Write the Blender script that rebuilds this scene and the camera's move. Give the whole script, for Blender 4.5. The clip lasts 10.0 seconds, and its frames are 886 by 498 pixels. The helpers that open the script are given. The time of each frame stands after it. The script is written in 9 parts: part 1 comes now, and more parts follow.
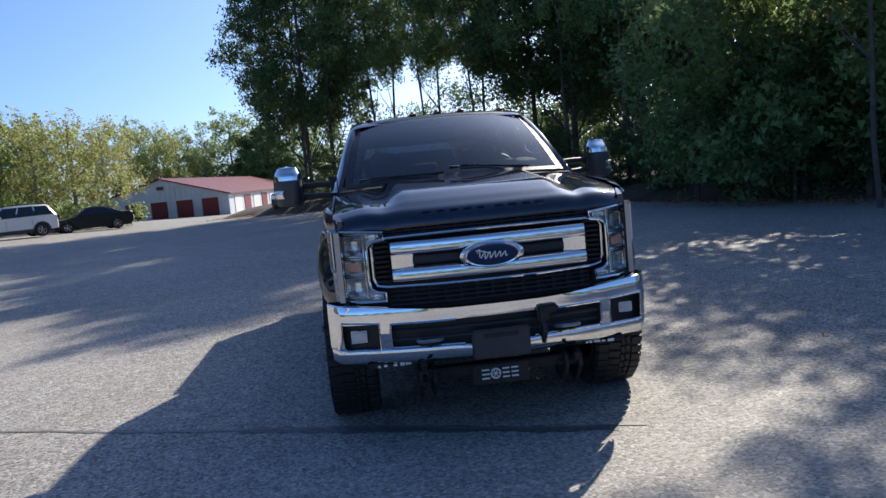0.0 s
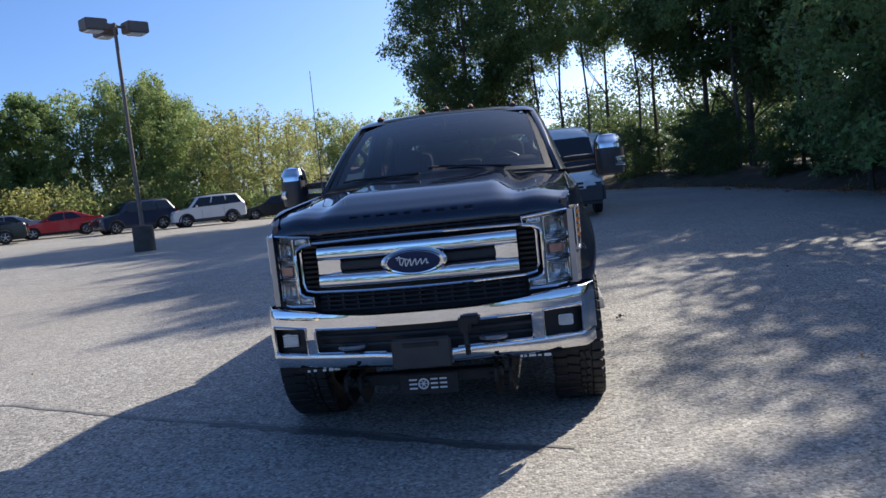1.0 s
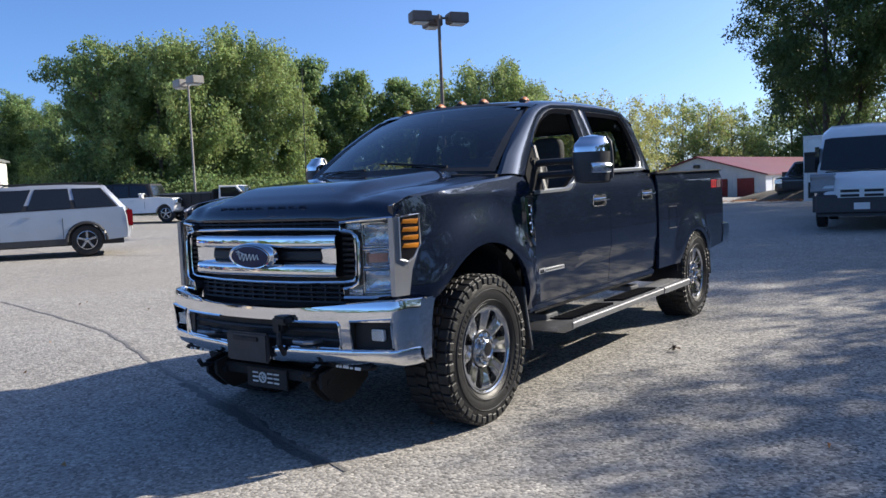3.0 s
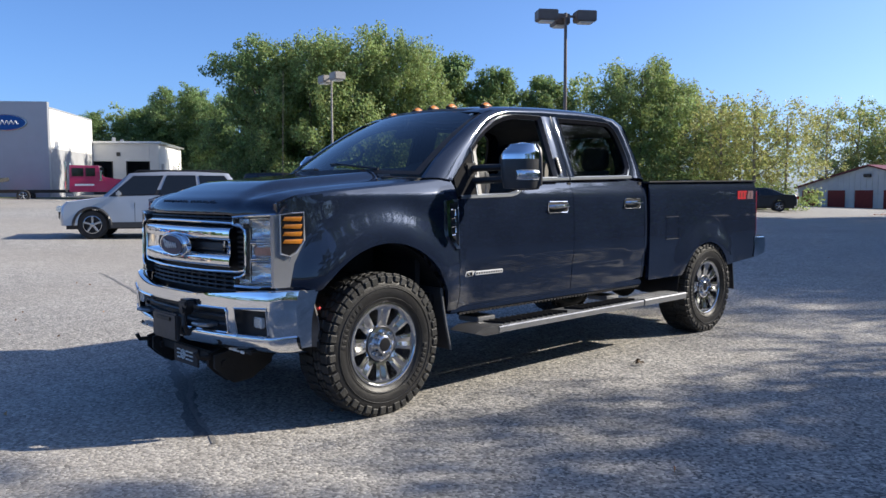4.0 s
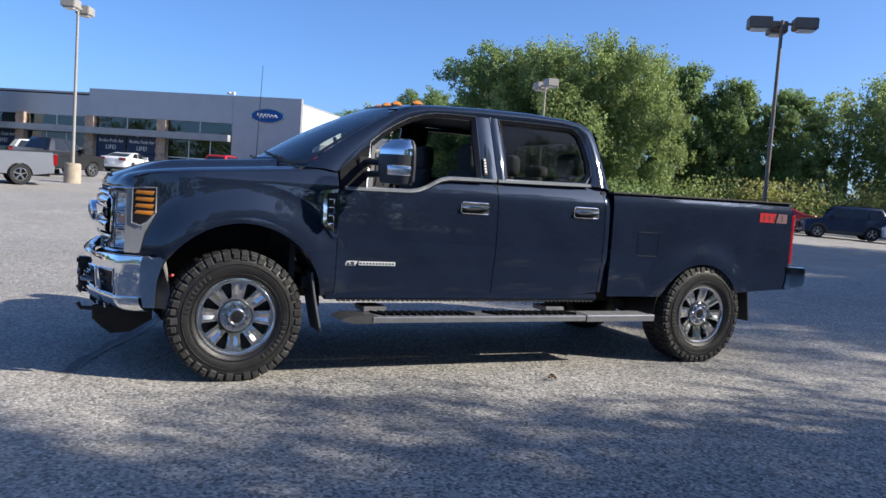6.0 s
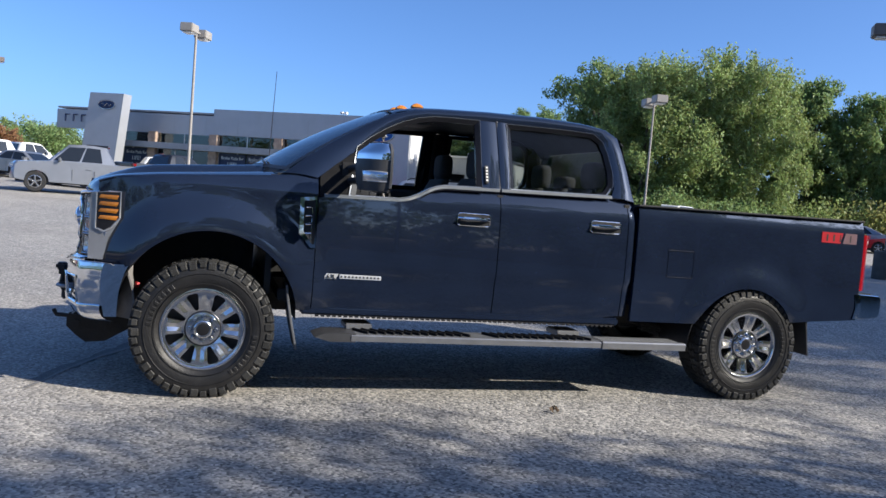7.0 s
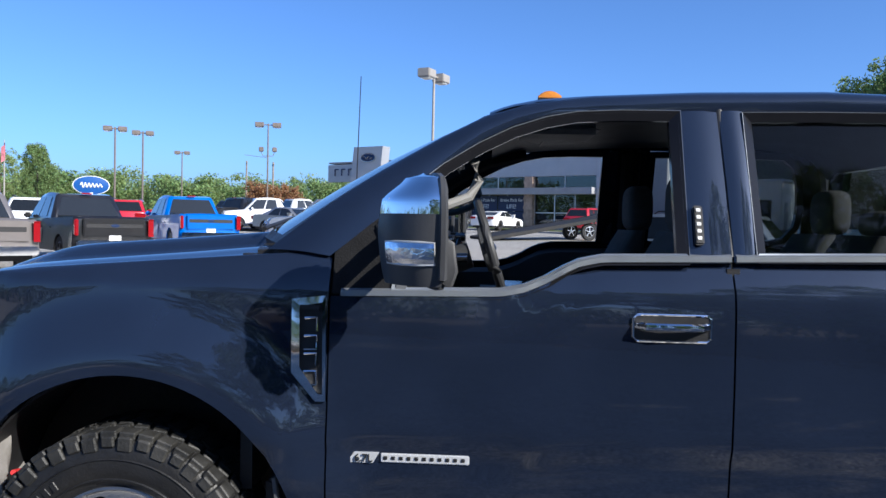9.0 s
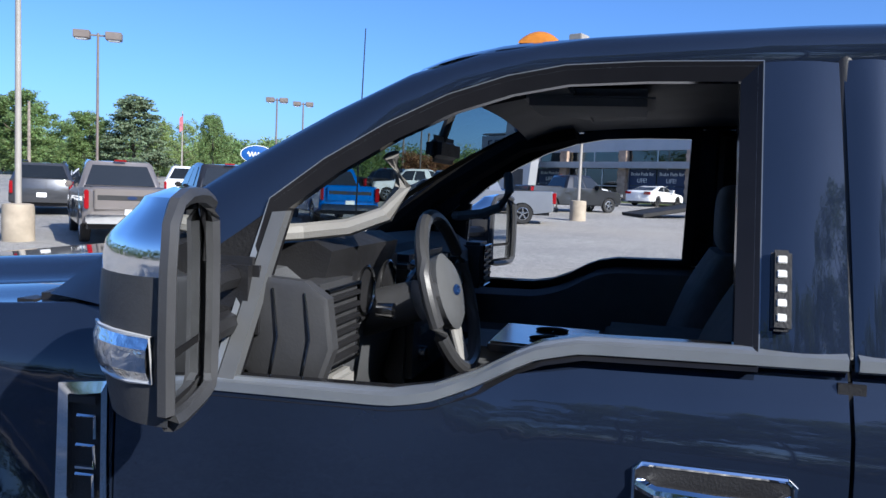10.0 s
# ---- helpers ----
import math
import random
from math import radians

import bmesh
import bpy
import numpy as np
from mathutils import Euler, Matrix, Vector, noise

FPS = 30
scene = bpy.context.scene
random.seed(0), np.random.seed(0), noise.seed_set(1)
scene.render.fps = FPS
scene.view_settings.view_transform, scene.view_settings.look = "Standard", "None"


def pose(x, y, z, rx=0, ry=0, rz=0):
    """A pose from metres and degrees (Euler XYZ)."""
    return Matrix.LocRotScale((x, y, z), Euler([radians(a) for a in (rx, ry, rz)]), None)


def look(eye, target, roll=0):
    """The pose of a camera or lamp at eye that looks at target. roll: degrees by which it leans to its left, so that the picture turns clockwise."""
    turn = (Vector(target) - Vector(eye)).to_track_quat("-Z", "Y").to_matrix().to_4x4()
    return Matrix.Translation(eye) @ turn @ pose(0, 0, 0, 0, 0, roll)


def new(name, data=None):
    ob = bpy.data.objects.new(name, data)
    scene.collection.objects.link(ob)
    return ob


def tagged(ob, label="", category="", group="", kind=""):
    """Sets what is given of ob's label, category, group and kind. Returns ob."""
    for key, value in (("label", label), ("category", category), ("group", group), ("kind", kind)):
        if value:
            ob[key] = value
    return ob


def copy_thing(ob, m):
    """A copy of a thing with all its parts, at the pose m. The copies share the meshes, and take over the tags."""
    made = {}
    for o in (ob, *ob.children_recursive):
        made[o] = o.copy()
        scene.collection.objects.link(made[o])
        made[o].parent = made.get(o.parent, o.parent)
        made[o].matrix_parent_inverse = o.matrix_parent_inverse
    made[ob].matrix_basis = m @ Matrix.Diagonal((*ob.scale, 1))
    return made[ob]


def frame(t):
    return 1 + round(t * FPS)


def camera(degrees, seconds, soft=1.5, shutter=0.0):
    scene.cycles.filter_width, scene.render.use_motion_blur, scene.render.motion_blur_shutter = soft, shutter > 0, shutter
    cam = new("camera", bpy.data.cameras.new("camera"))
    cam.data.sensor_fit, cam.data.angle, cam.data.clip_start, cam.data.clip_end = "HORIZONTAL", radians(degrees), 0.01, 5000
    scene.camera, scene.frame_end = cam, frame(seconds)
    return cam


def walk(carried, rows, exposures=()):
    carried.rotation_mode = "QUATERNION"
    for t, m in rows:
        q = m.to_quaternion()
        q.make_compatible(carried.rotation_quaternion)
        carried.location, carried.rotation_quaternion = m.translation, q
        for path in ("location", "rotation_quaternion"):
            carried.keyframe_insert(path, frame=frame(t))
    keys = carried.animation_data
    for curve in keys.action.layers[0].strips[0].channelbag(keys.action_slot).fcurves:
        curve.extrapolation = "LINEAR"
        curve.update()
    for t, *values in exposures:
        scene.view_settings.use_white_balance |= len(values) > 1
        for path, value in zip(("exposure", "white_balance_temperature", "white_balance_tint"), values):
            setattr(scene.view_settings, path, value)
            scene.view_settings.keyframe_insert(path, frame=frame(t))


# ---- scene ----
cam = camera(59.3, 10.0)
PATH = [
    (0, (-0.714, -5.185, 1.517), (-0.512, -3.205, 1.326), -5.4),
    (0.5, (0.024, -5.132, 1.507), (-0.01, -3.141, 1.323), -5.8),
    (1, (0.758, -5.038, 1.475), (0.478, -3.066, 1.296), -6.0),
    (1.5, (1.422, -4.769, 1.461), (0.906, -2.844, 1.291), -5.6),
    (2, (2.143, -4.526, 1.439), (1.401, -2.676, 1.278), -4.7),
    (2.5, (2.762, -4.151, 1.43), (1.811, -2.399, 1.272), -3.4),
    (2.7, (3.013, -4.017, 1.384), (1.979, -2.312, 1.23), -3.1),
    (3.8, (4.336, -3.161, 1.349), (2.949, -1.727, 1.204), -0.5),
    (4, (4.631, -2.98, 1.364), (3.186, -1.604, 1.217), -0.2),
    (4.5, (5.103, -2.457, 1.351), (3.549, -1.206, 1.206), 0.7),
    (5, (5.542, -1.973, 1.357), (3.894, -0.849, 1.21), 1.7),
    (5.5, (5.92, -1.492, 1.367), (4.191, -0.498, 1.216), 2.9),
    (5.7, (6.073, -1.301, 1.366), (4.314, -0.361, 1.215), 3.4),
    (6.8, (6.186, -0.175, 1.32), (4.295, 0.463, 1.193), 4.8),
    (7, (6.019, -0.003, 1.349), (4.108, 0.575, 1.229), 4.7),
    (7.5, (5.452, 0.402, 1.37), (3.5, 0.827, 1.28), 4.0),
    (8, (4.708, 0.667, 1.401), (2.727, 0.931, 1.337), 2.8),
    (8.5, (4.06, 0.927, 1.479), (2.063, 1.016, 1.422), 1.7),
    (9, (3.378, 1.133, 1.554), (1.381, 1.04, 1.487), 1.3),
    (9.5, (2.782, 1.363, 1.626), (0.806, 1.077, 1.515), 1.6),
    (10, (2.194, 1.603, 1.702), (0.261, 1.114, 1.548), 2.4),
]
walk(cam, [(t, look(eye, target, roll)) for t, eye, target, roll in PATH],
     exposures=[(0, 1.48, 5450, 10), (2, 1.64, 5450, 10), (6, 1.66, 5400, 10), (8, 1.60, 5250, 10), (10, 1.62, 5000, 10)])

# ---- light: low sun from behind the truck on the driver's side, clear sky ----
SUN_AZ, SUN_EL = 34.0, 31.0          # degrees from +y towards +x, degrees above level
world = bpy.data.worlds.new("sky")
scene.world = world
world.use_nodes = True
wn = world.node_tree.nodes
sky = wn.new("ShaderNodeTexSky")
sky.sky_type, sky.sun_disc = "NISHITA", False
sky.sun_elevation, sky.sun_rotation = radians(SUN_EL), radians(SUN_AZ)
sky.air_density, sky.dust_density, sky.ozone_density = 0.7, 2.0, 5.0
sky.altitude = 300.0
wn["Background"].inputs["Strength"].default_value = 0.063
clear = wn.new("ShaderNodeMix")            # a clear autumn sky, a little deeper blue
clear.data_type, clear.blend_type = "RGBA", "MULTIPLY"
clear.inputs["Factor"].default_value = 1.0
clear.inputs["B"].default_value = (0.965, 0.955, 0.94, 1)
world.node_tree.links.new(sky.outputs[0], clear.inputs["A"])
world.node_tree.links.new(clear.outputs["Result"], wn["Background"].inputs[0])
sun = new("sun", bpy.data.lights.new("sun", "SUN"))
sun.data.energy, sun.data.angle, sun.data.color = 2.9, radians(0.55), (1.0, 0.82, 0.58)
sun.matrix_world = look((0, 0, 0), (-math.sin(radians(SUN_AZ)) * math.cos(radians(SUN_EL)),
                                    -math.cos(radians(SUN_AZ)) * math.cos(radians(SUN_EL)), -math.sin(radians(SUN_EL))))

# ---- materials ----
MATS = {}


def material(name, color, rough=0.5, metal=0.0, vary=0.0, scale=8.0, bump=0.0, bscale=60.0, coat=0.0, spec=0.5,
             emit=None, alpha=None, trans=0.0, rvary=0.0, rand=0.0, stain=0.0, stain_col=(0.1, 0.09, 0.07), ior=1.45, trl=0.0):
    """A procedural surface: colour with two scales of variation, gloss that varies, fine relief."""
    if name in MATS:
        return MATS[name]
    m = bpy.data.materials.new(name)
    m.use_nodes = True
    nt = m.node_tree
    N, L = nt.nodes, nt.links
    b = N["Principled BSDF"]
    b.inputs["Base Color"].default_value = (*color, 1)
    b.inputs["Roughness"].default_value = rough
    b.inputs["Metallic"].default_value = metal
    b.inputs["Specular IOR Level"].default_value = spec
    b.inputs["Coat Weight"].default_value = coat
    b.inputs["Coat Roughness"].default_value = 0.03
    b.inputs["IOR"].default_value = ior
    b.inputs["Transmission Weight"].default_value = trans
    if emit:
        b.inputs["Emission Color"].default_value = (*emit[:3], 1)
        b.inputs["Emission Strength"].default_value = emit[3]
    if vary or bump or rvary or stain or rand:
        tc = N.new("ShaderNodeTexCoord")
        col = None
        if vary or rand:
            n1 = N.new("ShaderNodeTexNoise")
            n1.inputs["Scale"].default_value, n1.inputs["Detail"].default_value = scale, 6
            L.new(tc.outputs["Object"], n1.inputs["Vector"])
            hsv = N.new("ShaderNodeHueSaturation")
            hsv.inputs["Color"].default_value = (*color, 1)
            mp = N.new("ShaderNodeMapRange")
            mp.inputs["From Min"].default_value, mp.inputs["From Max"].default_value = 0.25, 0.75
            mp.inputs["To Min"].default_value, mp.inputs["To Max"].default_value = 1 - vary, 1 + vary
            L.new(n1.outputs["Fac"], mp.inputs["Value"])
            val = mp.outputs[0]
            if rand:
                g = N.new("ShaderNodeNewGeometry")
                mr = N.new("ShaderNodeMapRange")
                mr.inputs["To Min"].default_value, mr.inputs["To Max"].default_value = 1 - rand, 1 + rand
                L.new(g.outputs["Random Per Island"], mr.inputs["Value"])
                mu = N.new("ShaderNodeMath")
                mu.operation = "MULTIPLY"
                L.new(val, mu.inputs[0]), L.new(mr.outputs[0], mu.inputs[1])
                val = mu.outputs[0]
                mh = N.new("ShaderNodeMapRange")
                mh.inputs["To Min"].default_value, mh.inputs["To Max"].default_value = 0.5 - rand * 0.07, 0.5 + rand * 0.05
                L.new(g.outputs["Random Per Island"], mh.inputs["Value"])
                L.new(mh.outputs[0], hsv.inputs["Hue"])
            L.new(val, hsv.inputs["Value"])
            col = hsv.outputs[0]
        if stain:
            n2 = N.new("ShaderNodeTexNoise")
            n2.inputs["Scale"].default_value, n2.inputs["Detail"].default_value = scale * 0.22, 8
            L.new(tc.outputs["Object"], n2.inputs["Vector"])
            cr = N.new("ShaderNodeMapRange")
            cr.inputs["From Min"].default_value, cr.inputs["From Max"].default_value = 0.5, 0.75
            cr.inputs["To Max"].default_value = stain
            L.new(n2.outputs["Fac"], cr.inputs["Value"])
            mx = N.new("ShaderNodeMix")
            mx.data_type = "RGBA"
            L.new(cr.outputs[0], mx.inputs["Factor"])
            mx.inputs["A"].default_value = (*color, 1)
            if col:
                L.new(col, mx.inputs["A"])
            mx.inputs["B"].default_value = (*stain_col, 1)
            col = mx.outputs["Result"]
        if col:
            L.new(col, b.inputs["Base Color"])
        if rvary:
            n3 = N.new("ShaderNodeTexNoise")
            n3.inputs["Scale"].default_value, n3.inputs["Detail"].default_value = scale * 1.7, 5
            L.new(tc.outputs["Object"], n3.inputs["Vector"])
            m3 = N.new("ShaderNodeMapRange")
            m3.inputs["To Min"].default_value, m3.inputs["To Max"].default_value = max(0, rough - rvary), min(1, rough + rvary)
            L.new(n3.outputs["Fac"], m3.inputs["Value"])
            L.new(m3.outputs[0], b.inputs["Roughness"])
        if bump:
            n4 = N.new("ShaderNodeTexNoise")
            n4.inputs["Scale"].default_value, n4.inputs["Detail"].default_value = bscale, 4
            L.new(tc.outputs["Object"], n4.inputs["Vector"])
            bp = N.new("ShaderNodeBump")
            bp.inputs["Strength"].default_value, bp.inputs["Distance"].default_value = bump, 0.01
            L.new(n4.outputs["Fac"], bp.inputs["Height"])
            L.new(bp.outputs[0], b.inputs["Normal"])
    if trl:
        # thin leaves pass some light through
        t = N.new("ShaderNodeBsdfTranslucent")
        mixs = N.new("ShaderNodeMixShader")
        mixs.inputs[0].default_value = trl
        L.new(b.outputs[0], mixs.inputs[1]), L.new(t.outputs[0], mixs.inputs[2])
        if b.inputs["Base Color"].is_linked:
            bright = N.new("ShaderNodeHueSaturation")
            bright.inputs["Value"].default_value, bright.inputs["Hue"].default_value = 1.7, 0.485
            L.new(b.inputs["Base Color"].links[0].from_socket, bright.inputs["Color"])
            L.new(bright.outputs[0], t.inputs["Color"])
        else:
            t.inputs["Color"].default_value = (*color, 1)
        L.new(mixs.outputs[0], N["Material Output"].inputs["Surface"])
    if alpha is not None:
        b.inputs["Alpha"].default_value = alpha
    MATS[name] = m
    return m


def glass(name, tint, gloss=0.9):
    """A thin pane: tinted clear sheet with a Fresnel-weighted mirror gloss."""
    if name in MATS:
        return MATS[name]
    m = bpy.data.materials.new(name)
    m.use_nodes = True
    nt = m.node_tree
    N, L = nt.nodes, nt.links
    N.remove(N["Principled BSDF"])
    tr, gl, mx, lw = N.new("ShaderNodeBsdfTransparent"), N.new("ShaderNodeBsdfGlossy"), N.new("ShaderNodeMixShader"), N.new("ShaderNodeLayerWeight")
    tr.inputs[0].default_value = (*tint, 1)
    gl.inputs[0].default_value, gl.inputs["Roughness"].default_value = (gloss, gloss, gloss, 1), 0.01
    lw.inputs[0].default_value = 0.5
    pw, ad = N.new("ShaderNodeMath"), N.new("ShaderNodeMath")
    pw.operation, ad.operation = "POWER", "MULTIPLY_ADD"
    pw.inputs[1].default_value = 4.5
    ad.inputs[1].default_value, ad.inputs[2].default_value = 0.88, 0.085
    L.new(lw.outputs["Facing"], pw.inputs[0]), L.new(pw.outputs[0], ad.inputs[0])
    L.new(ad.outputs[0], mx.inputs[0]), L.new(tr.outputs[0], mx.inputs[1]), L.new(gl.outputs[0], mx.inputs[2])
    L.new(mx.outputs[0], N["Material Output"].inputs["Surface"])
    MATS[name] = m
    return m


def asphalt():
    """Old grey asphalt: exposed stones, worn patches, dusty areas."""
    m = bpy.data.materials.new("asphalt")
    m.use_nodes = True
    nt = m.node_tree
    N, L = nt.nodes, nt.links
    b = N["Principled BSDF"]
    tc = N.new("ShaderNodeTexCoord")
    vo = N.new("ShaderNodeTexVoronoi")
    vo.inputs["Scale"].default_value = 62.0
    L.new(tc.outputs["Object"], vo.inputs["Vector"])
    sep = N.new("ShaderNodeSeparateColor")
    L.new(vo.outputs["Color"], sep.inputs[0])
    ramp = N.new("ShaderNodeValToRGB")
    e = ramp.color_ramp.elements
    e[0].position, e[0].color = 0.0, (0.07, 0.07, 0.07, 1)
    e[1].position, e[1].color = 1.0, (0.57, 0.54, 0.485, 1)
    for p, c in ((0.35, (0.215, 0.211, 0.200, 1)), (0.7, (0.34, 0.325, 0.30, 1)), (0.9, (0.40, 0.378, 0.34, 1))):
        q = e.new(p)
        q.color = c
    L.new(sep.outputs[0], ramp.inputs[0])
    big = N.new("ShaderNodeTexNoise")
    big.inputs["Scale"].default_value, big.inputs["Detail"].default_value, big.inputs["Roughness"].default_value = 0.22, 8, 0.62
    L.new(tc.outputs["Object"], big.inputs["Vector"])
    mb = N.new("ShaderNodeMapRange")
    mb.inputs["From Min"].default_value, mb.inputs["From Max"].default_value = 0.3, 0.7
    mb.inputs["To Min"].default_value, mb.inputs["To Max"].default_value = 0.82, 1.2
    L.new(big.outputs["Fac"], mb.inputs["Value"])
    mid = N.new("ShaderNodeTexNoise")
    mid.inputs["Scale"].default_value, mid.inputs["Detail"].default_value = 5.0, 6
    L.new(tc.outputs["Object"], mid.inputs["Vector"])
    mm = N.new("ShaderNodeMapRange")
    mm.inputs["From Min"].default_value, mm.inputs["From Max"].default_value = 0.3, 0.7
    mm.inputs["To Min"].default_value, mm.inputs["To Max"].default_value = 0.86, 1.14
    L.new(mid.outputs["Fac"], mm.inputs["Value"])
    mul = N.new("ShaderNodeMath")
    mul.operation = "MULTIPLY"
    L.new(mb.outputs[0], mul.inputs[0]), L.new(mm.outputs[0], mul.inputs[1])
    hsv = N.new("ShaderNodeHueSaturation")
    L.new(ramp.outputs[0], hsv.inputs["Color"]), L.new(mul.outputs[0], hsv.inputs["Value"])
    # brownish dust further along the lot
    dust = N.new("ShaderNodeTexNoise")
    dust.inputs["Scale"].default_value, dust.inputs["Detail"].default_value = 0.09, 5
    L.new(tc.outputs["Object"], dust.inputs["Vector"])
    md = N.new("ShaderNodeMapRange")
    md.inputs["From Min"].default_value, md.inputs["From Max"].default_value, md.inputs["To Max"].default_value = 0.42, 0.7, 0.5
    L.new(dust.outputs["Fac"], md.inputs["Value"])
    mx = N.new("ShaderNodeMix")
    mx.data_type = "RGBA"
    mx.inputs["B"].default_value = (0.355, 0.318, 0.262, 1)
    L.new(md.outputs[0], mx.inputs["Factor"]), L.new(hsv.outputs[0], mx.inputs["A"])
    L.new(mx.outputs["Result"], b.inputs["Base Color"])
    b.inputs["Roughness"].default_value = 0.78
    b.inputs["Specular IOR Level"].default_value = 0.35
    inv = N.new("ShaderNodeMath")
    inv.operation = "SUBTRACT"
    inv.inputs[0].default_value = 1.0
    L.new(vo.outputs["Distance"], inv.inputs[1])
    bp = N.new("ShaderNodeBump")
    bp.inputs["Strength"].default_value, bp.inputs["Distance"].default_value = 0.55, 0.006
    L.new(inv.outputs[0], bp.inputs["Height"])
    L.new(bp.outputs[0], b.inputs["Normal"])
    return m


M_ASPHALT = asphalt()
M_TAR = material("tar", (0.17, 0.163, 0.152), 0.6, vary=0.3, scale=30, bump=0.3, bscale=120)
M_SOAK = material("damp_asphalt", (0.115, 0.113, 0.11), 0.7, vary=0.5, scale=40, bump=0.5, bscale=62)
M_PAINT = material("dark_blue_black_paint", (0.0108, 0.0158, 0.0325), 0.35, 0.08, coat=1.0, vary=0.18, scale=3, rvary=0.05, spec=0.0)
M_PAINT.node_tree.nodes["Principled BSDF"].inputs["Coat IOR"].default_value = 1.65
M_CHROME = material("chrome", (0.83, 0.84, 0.86), 0.045, 1.0, rvary=0.035, vary=0.03, scale=6)
M_WHEEL = material("polished_wheel", (0.62, 0.625, 0.635), 0.14, 0.96, vary=0.08, scale=14, rvary=0.06)
M_DARKMET = material("dark_wheel_pocket", (0.03, 0.03, 0.034), 0.35, 0.6, vary=0.2, scale=20)
M_RUBBER = material("tyre_rubber", (0.013, 0.013, 0.014), 0.46, rvary=0.12, vary=0.35, scale=18, bump=0.25, bscale=90, stain=0.12, stain_col=(0.07, 0.062, 0.05))
M_TREAD = material("dusty_tread_rubber", (0.020, 0.020, 0.0195), 0.55, vary=0.4, scale=22, bump=0.3, bscale=110, stain=0.45, stain_col=(0.10, 0.097, 0.09))
M_BLACK = material("black_plastic", (0.016, 0.016, 0.018), 0.48, vary=0.25, scale=12, bump=0.15, bscale=220, rvary=0.12)
M_SATIN = material("satin_black_plastic", (0.045, 0.046, 0.05), 0.42, vary=0.15, scale=12, bump=0.06, bscale=160, rvary=0.1)
M_FRAME = material("chassis_black", (0.012, 0.012, 0.012), 0.7, vary=0.4, scale=10, bump=0.3, bscale=40, stain=0.4, stain_col=(0.06, 0.045, 0.03))
M_TRIM = material("anodised_window_trim", (0.34, 0.345, 0.36), 0.20, 1.0, vary=0.08, scale=20, rvary=0.05)
M_SATGREY = material("satin_aluminium_trim", (0.26, 0.28, 0.31), 0.36, 0.6, vary=0.06, scale=20, rvary=0.06)
M_PAD = material("matt_black_tread", (0.014, 0.014, 0.015), 0.9, vary=0.2, scale=20, spec=0.12, bump=0.3, bscale=150)
M_SEAL = material("gloss_black_window_frame", (0.012, 0.012, 0.014), 0.16, vary=0.1, scale=20, spec=0.3, rvary=0.05)
M_PLATE = material("badge_silver", (0.62, 0.63, 0.65), 0.35, 0.35, vary=0.06, scale=30)
M_SILVER = material("bright_lamp_bezel", (0.74, 0.75, 0.77), 0.22, 0.65, vary=0.02, scale=4)
M_TINT = glass("tinted_glass", (0.34, 0.40, 0.40))
M_PRIV = glass("privacy_glass", (0.42, 0.45, 0.46), 0.2)
M_LENS = glass("lamp_lens", (0.97, 0.98, 0.98), 0.32)
M_AMBER = material("amber_lens", (0.50, 0.185, 0.014), 0.15, coat=0.6, vary=0.15, scale=60)
M_RED = material("red_lens", (0.24, 0.006, 0.01), 0.12, coat=0.8, vary=0.15, scale=50)
M_CHAMBER = material("lamp_chamber", (0.84, 0.84, 0.83), 0.35, 0.2, vary=0.12, scale=25)
M_REFL = material("lamp_reflector", (0.82, 0.83, 0.85), 0.12, 1.0, vary=0.2, scale=40, bump=0.3, bscale=70)
M_WHITE = material("white_lettering", (0.78, 0.78, 0.76), 0.45, vary=0.06, scale=30)
M_EMBLEM = material("emblem_blue", (0.008, 0.022, 0.075), 0.4, spec=0.3, coat=0.1, vary=0.1, scale=20)
M_BLUEFIELD = material("sign_blue", (0.016, 0.075, 0.27), 0.4, spec=0.3, vary=0.1, scale=20)
M_INT = material("dark_grey_interior", (0.085, 0.089, 0.097), 0.62, vary=0.15, scale=10, bump=0.2, bscale=300)
M_INTL = material("light_grey_interior", (0.25, 0.245, 0.235), 0.7, vary=0.1, scale=10, bump=0.15, bscale=260)
M_CLOTH = material("grey_seat_cloth", (0.055, 0.058, 0.064), 0.9, vary=0.2, scale=30, bump=0.5, bscale=400)
M_STEP = material("step_aluminium", (0.26, 0.265, 0.28), 0.34, 0.6, vary=0.12, scale=10, rvary=0.12)
M_STEPTOP = material("scuffed_grey_step", (0.115, 0.12, 0.13), 0.5, 0.2, vary=0.25, scale=14, rvary=0.12, stain=0.3, stain_col=(0.05, 0.05, 0.05))
M_GALV = material("bronze_pole_paint", (0.15, 0.125, 0.108), 0.5, vary=0.2, scale=3, bump=0.1, bscale=30, stain=0.3)
M_GREYPOLE = material("grey_pole_paint", (0.30, 0.28, 0.25), 0.5, vary=0.15, scale=2, stain=0.3)
M_CONC = material("weathered_concrete", (0.34, 0.29, 0.22), 0.9, vary=0.2, scale=4, bump=0.5, bscale=40, stain=0.5)
M_CONCD = material("dark_painted_concrete", (0.075, 0.068, 0.06), 0.85, vary=0.3, scale=4, bump=0.5, bscale=40, stain=0.5)
M_LAMP = material("lamp_glass", (0.8, 0.8, 0.78), 0.3, vary=0.05, scale=20)

# ---- mesh helpers ----


